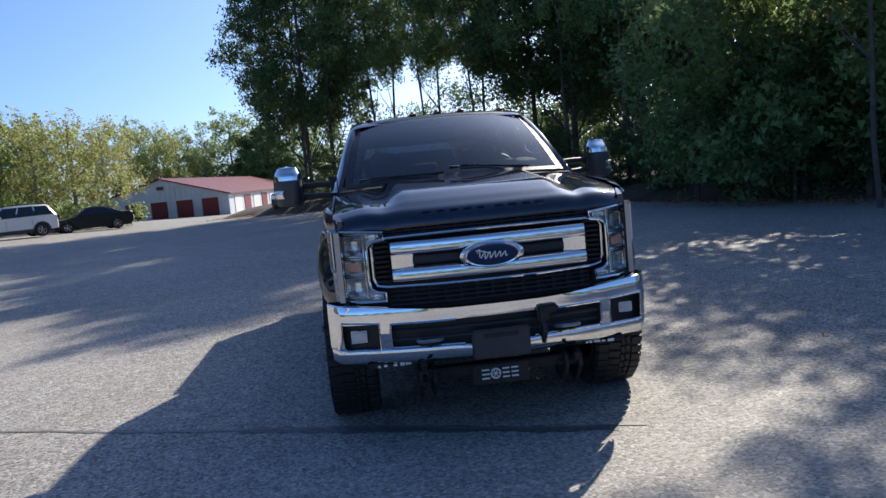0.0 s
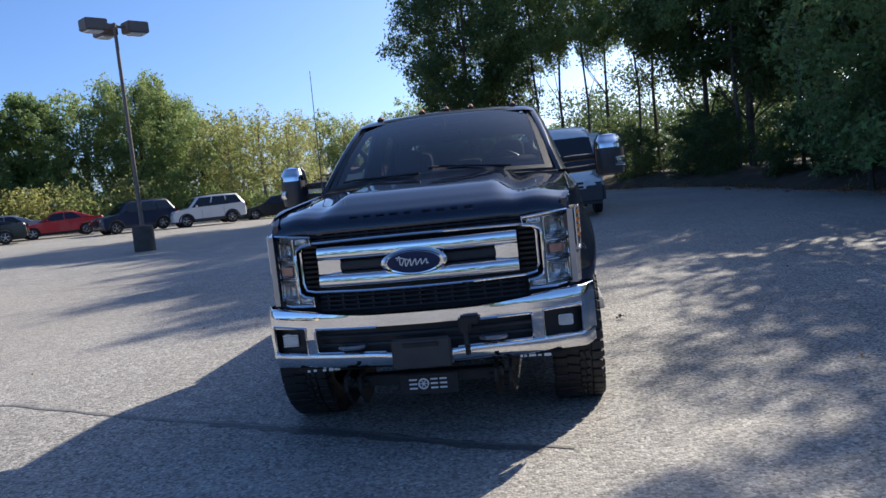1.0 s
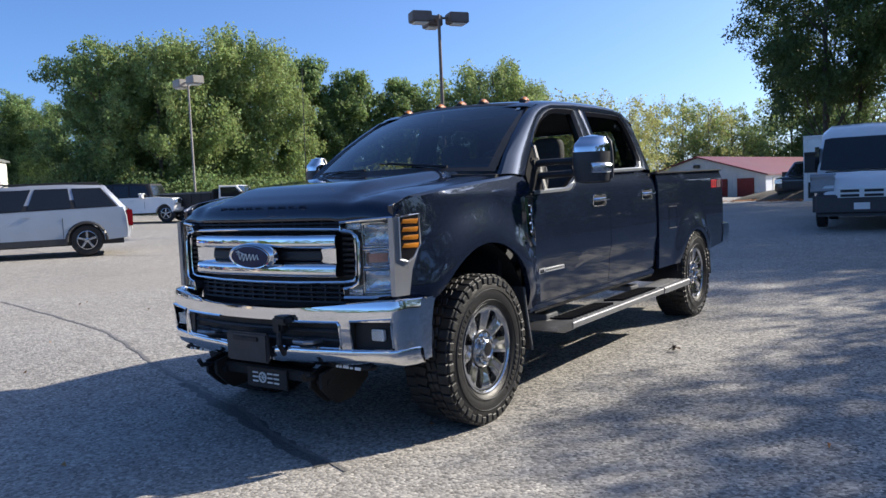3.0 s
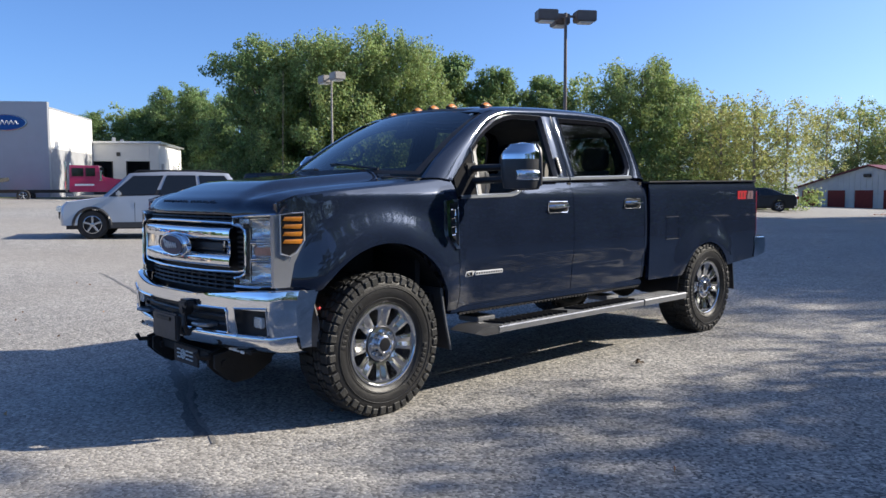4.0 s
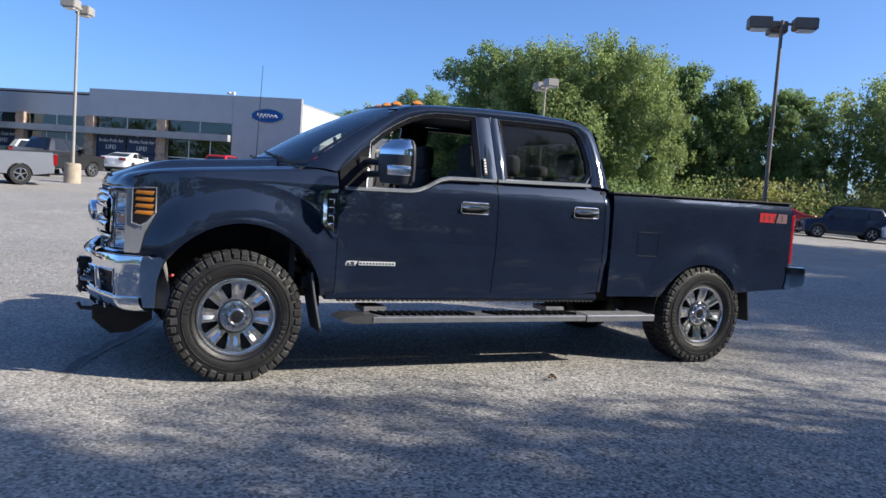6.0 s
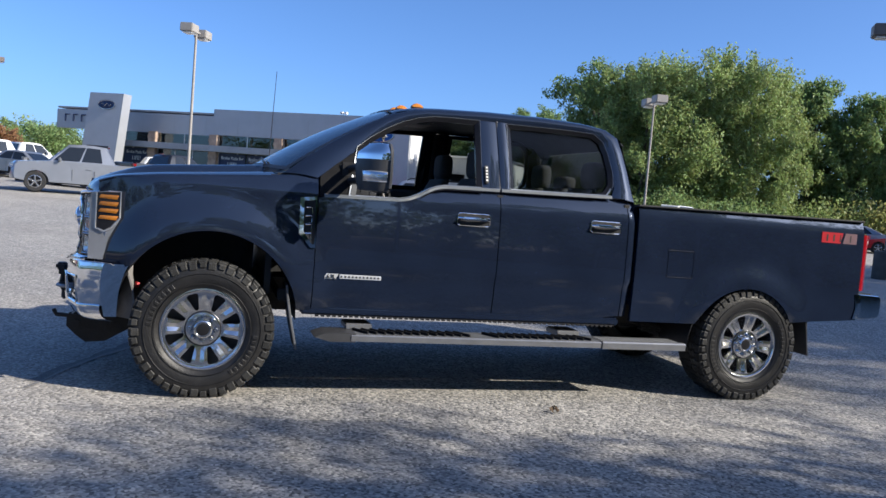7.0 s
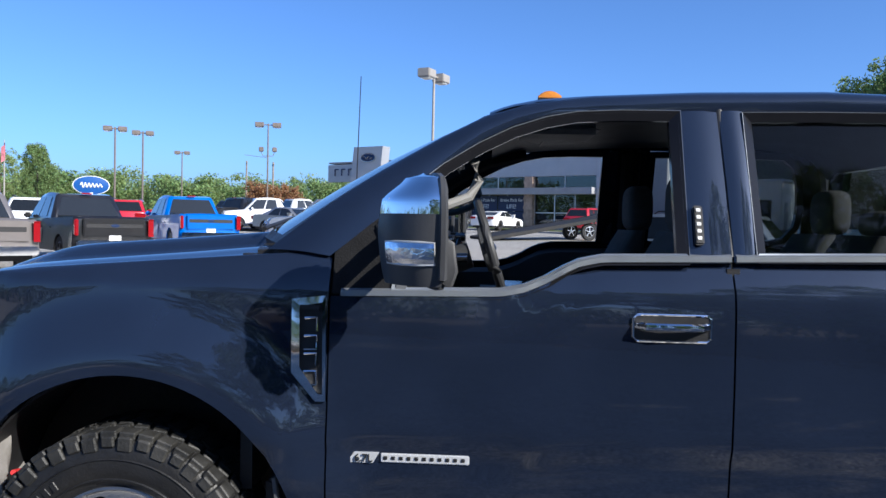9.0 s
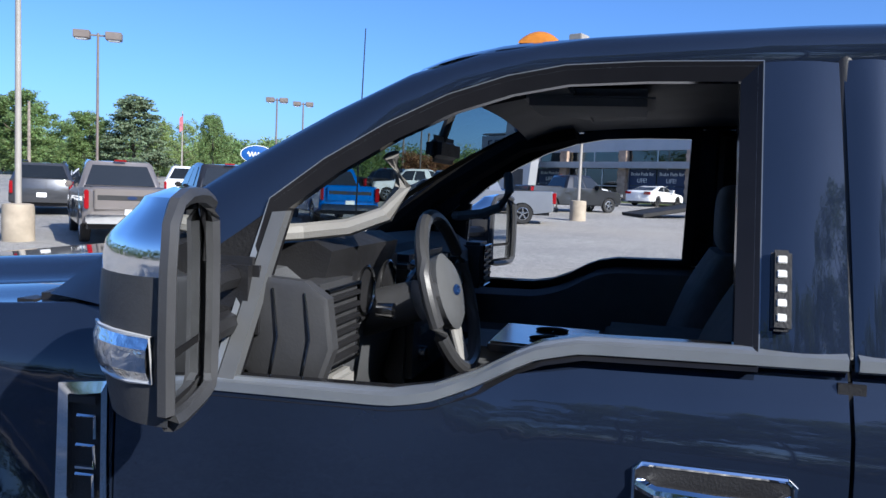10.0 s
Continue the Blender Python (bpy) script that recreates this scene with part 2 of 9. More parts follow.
def finish(bm, angle=32, smooth=True):
    bmesh.ops.recalc_face_normals(bm, faces=bm.faces)
    me = bpy.data.meshes.new("mesh")
    bm.to_mesh(me)
    bm.free()
    if smooth:
        me.polygons.foreach_set("use_smooth", [True] * len(me.polygons))
        me.set_sharp_from_angle(angle=radians(angle))
    return me


def part(name, bm, mat, parent=None, label="", m=None, angle=32):
    """One mesh object, under a thing or a part."""
    me = finish(bm, angle) if not isinstance(bm, bpy.types.Mesh) else bm
    if mat and not me.materials:
        me.materials.append(mat)
    ob = new(name, me)
    if parent:
        ob.parent = parent
    if m is not None:
        ob.matrix_local = m
    if label:
        ob["label"] = label
    return ob


def thing(name, label, category, m=None, group="", kind=""):
    ob = new(name)
    ob.empty_display_size = 0.2
    if m is not None:
        ob.matrix_world = m
    return tagged(ob, label, category, group, kind)


def box(bm, x0, x1, y0, y1, z0, z1, bev=0.0, seg=2, m=None):
    r = bmesh.ops.create_cube(bm, size=1)
    vs = r["verts"]
    for v in vs:
        v.co = Vector(((x0 + x1) / 2 + v.co.x * (x1 - x0), (y0 + y1) / 2 + v.co.y * (y1 - y0), (z0 + z1) / 2 + v.co.z * (z1 - z0)))
    if bev:
        es = list({e for v in vs for e in v.link_edges})
        vs = bmesh.ops.bevel(bm, geom=es, offset=bev, segments=seg, affect="EDGES", clamp_overlap=True)["verts"]
    if m is not None:
        bmesh.ops.transform(bm, matrix=m, verts=list({v for v in vs if v.is_valid}))
    return bm


def bx(*a, **k):
    return box(bmesh.new(), *a, **k)


def tube(bm, pts, r, seg=10, r_end=None, closed=False):
    """A round bar along points; the radius may taper."""
    pts = [Vector(p) for p in pts]
    n = len(pts)
    rings = []
    for i, p in enumerate(pts):
        a, b = pts[max(i - 1, 0)], pts[min(i + 1, n - 1)]
        if closed:
            a, b = pts[i - 1], pts[(i + 1) % n]
        d = (b - a).normalized()
        up = Vector((0, 0, 1)) if abs(d.z) < 0.9 else Vector((1, 0, 0))
        u = d.cross(up).normalized()
        w = u.cross(d)
        rr = r if r_end is None else r + (r_end - r) * i / max(n - 1, 1)
        rings.append([bm.verts.new(p + (u * math.cos(t) + w * math.sin(t)) * rr) for t in (2 * math.pi * k / seg for k in range(seg))])
    for i in range(n if closed else n - 1):
        A, B = rings[i], rings[(i + 1) % n]
        for k in range(seg):
            bm.faces.new((A[k], A[(k + 1) % seg], B[(k + 1) % seg], B[k]))
    if not closed:
        bm.faces.new(rings[0][::-1])
        bm.faces.new(rings[-1])
    return bm


def lathe(bm, prof, seg=32, axis="x", at=(0, 0, 0), caps=False):
    """prof: (along the axis, radius) pairs turned about the axis."""
    rings = []
    at = Vector(at)
    for a, r in prof:
        ring = []
        for k in range(seg):
            t = 2 * math.pi * k / seg
            c, s = r * math.cos(t), r * math.sin(t)
            ring.append(bm.verts.new(at + Vector({"x": (a, c, s), "y": (c, a, s), "z": (c, s, a)}[axis])))
        rings.append(ring)
    for A, B in zip(rings, rings[1:]):
        for k in range(seg):
            bm.faces.new((A[k], A[(k + 1) % seg], B[(k + 1) % seg], B[k]))
    if caps:
        bm.faces.new(rings[0])
        bm.faces.new(rings[-1][::-1])
    return bm


def grid(bm, fn, nu, nv):
    """A sheet of nu x nv cells from fn(u, v), u and v from 0 to 1."""
    vs = [[bm.verts.new(fn(i / nu, j / nv)) for j in range(nv + 1)] for i in range(nu + 1)]
    for i in range(nu):
        for j in range(nv):
            try:
                bm.faces.new((vs[i][j], vs[i + 1][j], vs[i + 1][j + 1], vs[i][j + 1]))
            except ValueError:
                pass
    return vs


def prism(bm, poly, axis, a0, a1, inset=0.0):
    """A flat outline pushed along an axis; inset shrinks the two ends a little to round them."""
    def put(p, a):
        return {"x": (a, p[0], p[1]), "y": (p[0], a, p[1]), "z": (p[0], p[1], a)}[axis]
    c = (sum(p[0] for p in poly) / len(poly), sum(p[1] for p in poly) / len(poly))
    loops = []
    for a, s in ((a0, inset), (a0 + (a1 - a0) * 0.12, 0), (a1 - (a1 - a0) * 0.12, 0), (a1, inset)) if inset else ((a0, 0), (a1, 0)):
        loops.append([bm.verts.new(put((c[0] + (p[0] - c[0]) * (1 - s), c[1] + (p[1] - c[1]) * (1 - s)), a)) for p in poly])
    n = len(poly)
    for A, B in zip(loops, loops[1:]):
        for k in range(n):
            bm.faces.new((A[k], A[(k + 1) % n], B[(k + 1) % n], B[k]))
    bm.faces.new(loops[0][::-1])
    bm.faces.new(loops[-1])
    return bm


def thicken(bm, d):
    """Gives a sheet depth: a copy moved by d, joined round the border."""
    bmesh.ops.recalc_face_normals(bm, faces=bm.faces)
    r = bmesh.ops.extrude_face_region(bm, geom=list(bm.faces))
    for v in r["geom"]:
        if isinstance(v, bmesh.types.BMVert):
            v.co += Vector(d)
    return bm


def lerp(pairs, x):
    """Straight-line table look-up."""
    if x <= pairs[0][0]:
        return pairs[0][1]
    for (a, p), (b, q) in zip(pairs, pairs[1:]):
        if x <= b:
            return p + (q - p) * (x - a) / (b - a)
    return pairs[-1][1]


def sstep(a, b, x):
    t = min(1, max(0, (x - a) / (b - a)))
    return t * t * (3 - 2 * t)


def pillow(bm, c, r, e=0.55, n=20, m=12):
    """A padded block: a rounded box-like ball round c with half sizes r."""
    sg = lambda v: math.copysign(abs(v) ** e, v)

    def at(u, v):
        a, b = 2 * math.pi * u, math.pi * (v - 0.5)
        return (c[0] + r[0] * sg(math.cos(b)) * sg(math.cos(a)), c[1] + r[1] * sg(math.cos(b)) * sg(math.sin(a)), c[2] + r[2] * sg(math.sin(b)))
    grid(bm, at, n, m)
    bmesh.ops.remove_doubles(bm, verts=bm.verts[:], dist=1e-5)
    return bm






# ---- the ground ----


def ground_z(x, y):
    z = 0.026 * max(0.0, -x - 10.5)
    z += 0.015 * min(15, max(0, y - 5)) * sstep(-14, -2, x) * (1 - sstep(5, 9, x))
    z -= 0.013 * max(0.0, y - 38)
    return max(-1.2, min(1.75, z))


def build_ground():
    bm = bmesh.new()

    def at(u, v):
        # fine cells near the truck, coarse to the horizon
        a, b = u * 2 - 1, v * 2 - 1
        x, y = 900 * math.copysign(abs(a) ** 3.2, a), 900 * math.copysign(abs(b) ** 3.2, b)
        return (x, y, ground_z(x, y))
    grid(bm, at, 120, 120)
    g = part("ground", bm, M_ASPHALT)
    tagged(g, "old grey asphalt car park with exposed pale stones", "ground", kind="structure")

    def ribbon(name, pts, w, mat, label, lift=0.004):
        b2 = bmesh.new()
        rnd = random.Random(len(pts) * 7 + int(w * 1000))
        fine = []
        for (x0, y0), (x1, y1) in zip(pts, pts[1:]):
            n = max(2, int(math.hypot(x1 - x0, y1 - y0) / 0.09))
            fine += [(x0 + (x1 - x0) * k / n, y0 + (y1 - y0) * k / n) for k in range(n)]
        last, prev, drift = None, fine[0], 0.0
        for x, y in fine[1:]:
            d = Vector((x - prev[0], y - prev[1])).normalized()
            drift = drift * 0.9 + rnd.uniform(-0.018, 0.018)
            ww = w * rnd.uniform(0.45, 1.2)
            px, py = x - d.y * drift, y + d.x * drift
            pair = [b2.verts.new((px - d.y * s * ww, py + d.x * s * ww, ground_z(px, py) + lift)) for s in (-0.5, 0.5)]
            if last:
                b2.faces.new((last[0], last[1], pair[1], pair[0]))
            last, prev = pair, (x, y)
        tagged(part(name, b2, mat), label, name, kind="structure")
    ribbon("stain", [(-1.7, -0.16), (-1.24, -0.34), (-0.29, -0.68), (0.36, -0.92), (0.70, -1.04)], 0.12, M_SOAK, "dark damp stain along a crack in the asphalt", 0.0025)
    ribbon("crack", [(-9, 1.9), (-4.45, 0.94), (-2.67, 0.24), (-1.24, -0.34), (-0.29, -0.68), (0.36, -0.92), (0.86, -1.10)], 0.042, M_TAR, "dark tar-filled crack in the asphalt")
    ribbon("crack", [(3.8, 6.4), (4.2, 4.6), (4.45, 3.3), (4.4, 2.3)], 0.04, M_TAR, "dark tar-filled crack in the asphalt")
    ribbon("crack", [(-30, -3.5), (-20, -5.2), (-11, -5.8), (-5, -7.5)], 0.04, M_TAR, "thin dark crack in the asphalt")
    ribbon("crack", [(-25, 8), (-16, 7), (-9, 9.5), (-3.5, 9)], 0.04, M_TAR, "thin dark crack in the asphalt")


build_ground()

# ---- trees ----


def leaf_mat(name, c, rand=0.35, trl=0.34):
    return material(name, c, 0.55, vary=0.25, scale=0.6, rand=rand, spec=0.35, trl=trl)


L_DARK = leaf_mat("dark_leaves", (0.085, 0.128, 0.046))
L_GREEN = leaf_mat("green_leaves", (0.155, 0.222, 0.078))
L_LIME = leaf_mat("light_green_leaves", (0.20, 0.262, 0.09))
L_YELLOW = leaf_mat("yellowing_leaves", (0.28, 0.295, 0.10))
L_RUST = leaf_mat("rusty_leaves", (0.26, 0.15, 0.07))
L_PINE = leaf_mat("conifer_needles", (0.15, 0.195, 0.11), trl=0.1)
M_BARK = material("bark", (0.10, 0.082, 0.066), 0.9, vary=0.35, scale=5, bump=0.8, bscale=25)
M_BARKL = material("pale_bark", (0.22, 0.19, 0.155), 0.9, vary=0.35, scale=5, bump=0.7, bscale=25)


def leaf_mesh(centers, radii, per, size, mat, flat=0.65, seed=1):
    """Small pointed leaves scattered in soft-edged clumps."""
    r = np.random.default_rng(seed)
    per, size = int(per * 1.75), size * 0.80
    n = len(centers) * per
    c = np.repeat(np.asarray(centers, float), per, 0)
    rad = np.repeat(np.asarray(radii, float), per)[:, None]
    d = np.clip(r.normal(size=(n, 3)), -1.7, 1.7) * 0.58
    p = c + d * rad * np.array([1 / max(1.0, flat) ** 0.5, 1 / max(1.0, flat) ** 0.5, flat])
    a = r.normal(size=(n, 3))
    a /= np.linalg.norm(a, axis=1)[:, None]
    b = np.cross(a, r.normal(size=(n, 3)))
    b /= np.linalg.norm(b, axis=1)[:, None]
    s = (size * r.uniform(0.55, 1.25, n))[:, None]
    v = np.stack([p - a * s, p + a * s * 0.8 - b * s * 0.62, p + a * s * 0.8 + b * s * 0.62], 1).reshape(-1, 3)
    me = bpy.data.meshes.new("leaves")
    me.from_pydata(v.tolist(), [], np.arange(3 * n).reshape(-1, 3).tolist())
    me.materials.append(mat)
    return me


def tree(name, height, radius, base, leaf, label, seed, clumps=150, per=55, size=0.17, shape="round", trunk=0.22, bark=None, lean=0.0, droop=1.0):
    r = random.Random(seed)
    t = thing(name, label, "tree")
    bm = bmesh.new()
    top = height * 0.86
    pts = [Vector((lean * (k / 6) ** 1.5 + r.uniform(-1, 1) * 0.03 * height * 0.25, r.uniform(-1, 1) * 0.03 * height * 0.25, top * k / 6)) for k in range(7)]
    pts[0].x = pts[0].y = 0
    tube(bm, pts, trunk, 8, trunk * 0.25)
    cs, rs = [], []

    def spread(u):
        """Half width of the crown at a share u of its height."""
        if shape == "round":
            return math.sqrt(max(0.03, 1 - ((u - 0.42) / 0.62) ** 2))
        if shape == "cone":
            return max(0.06, 1 - u) ** 0.85
        if shape == "feather":
            return max(0.12, 0.30 + 0.80 * math.sin(math.pi * min(1, u * 0.92 + 0.10)) ** 0.7) * (1 - 0.12 * u)
        return max(0.15, 1 - 0.55 * u)
    # limbs first, each ending in a mass of foliage; the tallest mass is the top
    lobes = []
    count = 26 if shape != "cone" else 40
    for k in range(count):
        u = 0.05 + 0.83 * (k + r.random()) / count
        ang, q = k * 2.4 + r.uniform(-0.5, 0.5), (0.25 + 0.65 * r.random() ** 0.6) * (0.55 if k == count - 1 else 1)
        w = spread(u)
        p = Vector((math.cos(ang) * radius * w * q + lean * u, math.sin(ang) * radius * w * q, base + (height - base) * u))
        lobes.append((p, r.uniform(0.20, 0.34) * radius * (0.55 + 0.6 * w)))
        root = pts[max(1, min(5, int(6 * (p.z - height * 0.14) / top)))]
        if k % (5 if shape == "feather" else 2) == 0:
            mid = root.lerp(p, 0.5) + Vector((0, 0, -0.02 * height))
            tube(bm, [root, mid, p], trunk * 0.34, 5, trunk * 0.07)
    for k in range(clumps):
        p, big = lobes[k % count]
        d = Vector((r.gauss(0, 1), r.gauss(0, 1), r.gauss(0, 0.75)))
        d = d.normalized() * big * min(1.35, 0.35 + 0.85 * r.random())
        cs.append(tuple(p + d))
        rs.append(radius * r.uniform(0.07, 0.16))
    part("trunk", bm, bark or M_BARK, t)
    part("crown", leaf_mesh(cs, rs, per, size, leaf, (1.3 if shape == "feather" else 0.8) * droop, seed), None, t)
    return t


def ground_pose(x, y, turn=0, s=1.0, sz=None, dz=0.0):
    return pose(x, y, ground_z(x, y) + dz, 0, 0, turn) @ Matrix.Diagonal((s, s, sz or s, 1))


def polar(az, d):
    """A place d metres from the walk's middle, az degrees to the left of +y."""
    return 3 - d * math.sin(radians(az)), -3 + d * math.cos(radians(az))


def plant(proto, x, y, turn, h, h0, widen=1.0):
    s = h / h0
    k = proto.scale
    return copy_thing(proto, ground_pose(x, y, turn, s * widen, s, -0.1) @ Matrix.Diagonal((1 / k.x, 1 / k.y, 1 / k.z, 1)))


# one of each kind first, then the others after it
T_FEATHER = tree("tree", 13.0, 4.4, 1.0, L_LIME, "tall feathery light green tree in a dense row", 11, 470, 46, 0.155, "feather", 0.2)
T_BROAD = tree("tree", 13.0, 4.6, 0.8, L_GREEN, "tall broad green deciduous tree in a dense row", 12, 480, 46, 0.155, "round", 0.25)
T_MAPLE = tree("tree", 10.5, 3.3, 0.6, L_GREEN, "dense green maple tree behind the parked cars", 13, 430, 46, 0.15, "round", 0.2)
T_YELLOW = tree("tree", 7.5, 3.0, 1.6, L_YELLOW, "sparse yellowing tree with bare stems behind the cars", 14, 180, 12, 0.12, "feather", 0.13, M_BARKL)
T_OLIVE = tree("tree", 8.0, 3.6, 1.2, L_LIME, "light green tree with thin open crown", 15, 270, 22, 0.15, "round", 0.16)
T_WOOD = tree("tree", 17.0, 4.2, 3.6, L_DARK, "tall dark woodland tree with a bare trunk", 16, 420, 44, 0.125, "round", 0.15)
T_SPARSE = tree("tree", 16.0, 3.0, 6.5, L_GREEN, "thin woodland tree with a long bare trunk", 17, 240, 52, 0.090, "feather", 0.085)
T_SCREEN = tree("tree", 10.5, 3.3, 0.6, L_GREEN, "thin-crowned maple tree at the wood's edge", 13, 430, 10, 0.15, "round", 0.12)
T_EDGE = tree("tree", 6.5, 2.9, 0.3, L_DARK, "low leafy tree at the wood's edge", 18, 260, 40, 0.105, "round", 0.1)
T_CONIFER = tree("conifer", 15.0, 4.5, 1.0, L_PINE, "tall dark pine standing above the far trees", 19, 360, 26, 0.24, "cone", 0.25, droop=0.5)
T_RUST = tree("tree", 6.0, 3.4, 0.8, L_RUST, "rust-coloured autumn tree beside the dealership", 20, 220, 24, 0.20, "round", 0.15)
H0 = {T_FEATHER: 13.0, T_BROAD: 13.0, T_MAPLE: 10.5, T_YELLOW: 7.5, T_OLIVE: 8.0, T_SCREEN: 10.5, T_WOOD: 17.0, T_SPARSE: 16.0, T_EDGE: 6.5, T_CONIFER: 15.0, T_RUST: 6.0}
placed = set()


def put_tree(proto, x, y, h, widen=1.0, turn=None):
    turn = (x * 37 + y * 53) % 360 if turn is None else turn
    if proto not in placed:
        placed.add(proto)
        proto.matrix_world = ground_pose(x, y, turn, h / H0[proto] * widen, h / H0[proto], -0.1)
        return proto
    return plant(proto, x, y, turn, h, H0[proto], widen)


# row behind the left of the lot: azimuth, distance, top's elevation, kind, width
for az, d, el, kind, wd in ((76, 88, 4.6, T_OLIVE, 1.3), (74.2, 90, 4.8, T_BROAD, 1.1), (72.5, 84, 5.2, T_BROAD, 1.1), (69.5, 86, 6.1, T_BROAD, 1.1), (66.5, 82, 6.6, T_MAPLE, 1.2), (64.2, 80, 8.3, T_BROAD, 1.0), (62.6, 80, 7.9, T_BROAD, 0.9), (65.6, 84, 7.0, T_BROAD, 0.9), (68.0, 86, 6.2, T_OLIVE, 1.1), (71.0, 90, 5.6, T_BROAD, 1.0),
                            (61.5, 76, 7.6, T_BROAD, 0.9), (58.6, 56, 12.2, T_BROAD, 0.95), (55.0, 54, 12.4, T_FEATHER, 1.0), (51.2, 54, 13.0, T_FEATHER, 0.95), (47.6, 55, 12.4, T_FEATHER, 0.8),
                            (49.5, 62, 11.5, T_BROAD, 1.0), (53, 63, 11.6, T_BROAD, 1.0), (57.5, 64, 10.5, T_FEATHER, 1.0), (44.4, 60, 11.4, T_MAPLE, 0.85), (41.6, 60, 10.2, T_MAPLE, 0.85), (42.5, 68, 8.4, T_OLIVE, 1.0),
                            (37.8, 62, 9.4, T_MAPLE, 1.05), (34.4, 66, 8.8, T_OLIVE, 1.0), (31.0, 64, 10.2, T_FEATHER, 1.0), (28.6, 66, 8.6, T_FEATHER, 0.9), (27.2, 62, 7.2, T_OLIVE, 1.0), (25.4, 58, 7.2, T_YELLOW, 1.2), (23.2, 57, 6.9, T_YELLOW, 1.2), (24.3, 66, 6.4, T_OLIVE, 1.0),
                            (21.2, 58, 6.5, T_YELLOW, 1.0), (19.4, 100, 6.2, T_YELLOW, 1.0), (17.6, 106, 6.0, T_OLIVE, 1.0), (15.9, 104, 5.8, T_YELLOW, 1.0), (14.4, 110, 5.2, T_OLIVE, 1.0), (13.6, 112, 4.6, T_YELLOW, 1.0), (10.6, 114, 6.3, T_OLIVE, 1.0), (8.4, 112, 5.6, T_MAPLE, 1.2), (6.2, 114, 5.2, T_OLIVE, 1.2),
                            (123.3, 88, 6.6, T_CONIFER, 1.75), (126.2, 92, 5.0, T_MAPLE, 1.4), (130.2, 86, 6.3, T_MAPLE, 1.5), (118.1, 92, 5.4, T_MAPLE, 0.8), (131.5, 100, 4.8, T_MAPLE, 1.6), (135.5, 105, 5.0, T_BROAD, 1.3), (120.6, 110, 4.4, T_OLIVE, 1.1), (121.8, 92, 4.6, T_FEATHER, 0.8),
                            (103.2, 84, 2.9, T_RUST, 1.3), (101.6, 88, 2.8, T_RUST, 1.1)):
    x, y = polar(az, d)
    put_tree(kind, x, y, max(3.0, 1.45 + d * math.tan(radians(el * 0.95)) - ground_z(x, y)), wd * 0.95)

# the wood on the sunny side: tall trees behind, low growth where the sun comes through
for x, y, h, kind, wd in ((-3.2, 39.0, 18.5, T_WOOD, 0.85), (-1.9, 41.0, 18.5, T_WOOD, 0.8), (-3.6, 42.5, 17.5, T_WOOD, 0.8), (0.6, 38.5, 16.5, T_SPARSE, 1.0), (2.0, 41.5, 18, T_SPARSE, 1.0), (3.2, 37.0, 16, T_SPARSE, 0.9), (4.6, 40.5, 18, T_SPARSE, 1.0), (5.6, 35.0, 16, T_SPARSE, 0.9), (6.9, 38.5, 18, T_SPARSE, 1.1),
                          (8.6, 34.0, 18.5, T_WOOD, 0.95), (8.6, 28.5, 16.4, T_SPARSE, 1.10), (10.2, 32.5, 18.5, T_WOOD, 1.16), (9.8, 24.0, 15.1, T_SPARSE, 0.99), (11.8, 27.5, 17.4, T_WOOD, 1.05), (13.0, 33.0, 19.6, T_WOOD, 1.16), (15.5, 38.0, 19.6, T_WOOD, 1.26),
                          (17.5, 30.5, 16.3, T_WOOD, 1.16), (21.0, 33.0, 16.3, T_WOOD, 1.26), (25.0, 30.0, 16.3, T_WOOD, 1.26), (19.5, 24.0, 12.0, T_WOOD, 1.16), (23.5, 21.0, 12.0, T_WOOD, 1.16),
                          (9.8, 9.6, 10.6, T_SPARSE, 1.10), (11.8, 8.4, 12.2, T_SPARSE, 1.21), (13.4, 9.4, 11.1, T_SPARSE, 1.10), (16.5, 12.0, 12.7, T_SPARSE, 1.21), (15.0, 4.5, 10.6, T_SPARSE, 1.21), (20.0, 8.0, 14.1, T_WOOD, 1.16), (18.5, 1.5, 11.7, T_SPARSE, 1.32), (24.0, 2.0, 14.1, T_WOOD, 1.26), (28.0, -6.0, 13.1, T_WOOD, 1.26), (9.1, 16.6, 8.3, T_SCREEN, 0.94), (9.8, 14.9, 8.8, T_SCREEN, 0.96), (10.6, 13.6, 9.4, T_SCREEN, 1.02), (11.4, 12.2, 9.7, T_SCREEN, 1.02), (12.4, 11.0, 9.9, T_SCREEN, 1.02), (13.6, 9.8, 9.9, T_SCREEN, 1.02), (14.8, 8.4, 9.4, T_SCREEN, 0.84), (27, 12, 14.1, T_WOOD, 1.26), (13.0, 11.0, 9.0, T_SCREEN, 0.90), (16.2, 10.0, 9.4, T_SCREEN, 1.08), (17.2, 14.2, 10.2, T_SCREEN, 1.08), (19.0, 13.5, 13.8, T_SPARSE, 1.21)):
    put_tree(kind, x, y, h, wd)
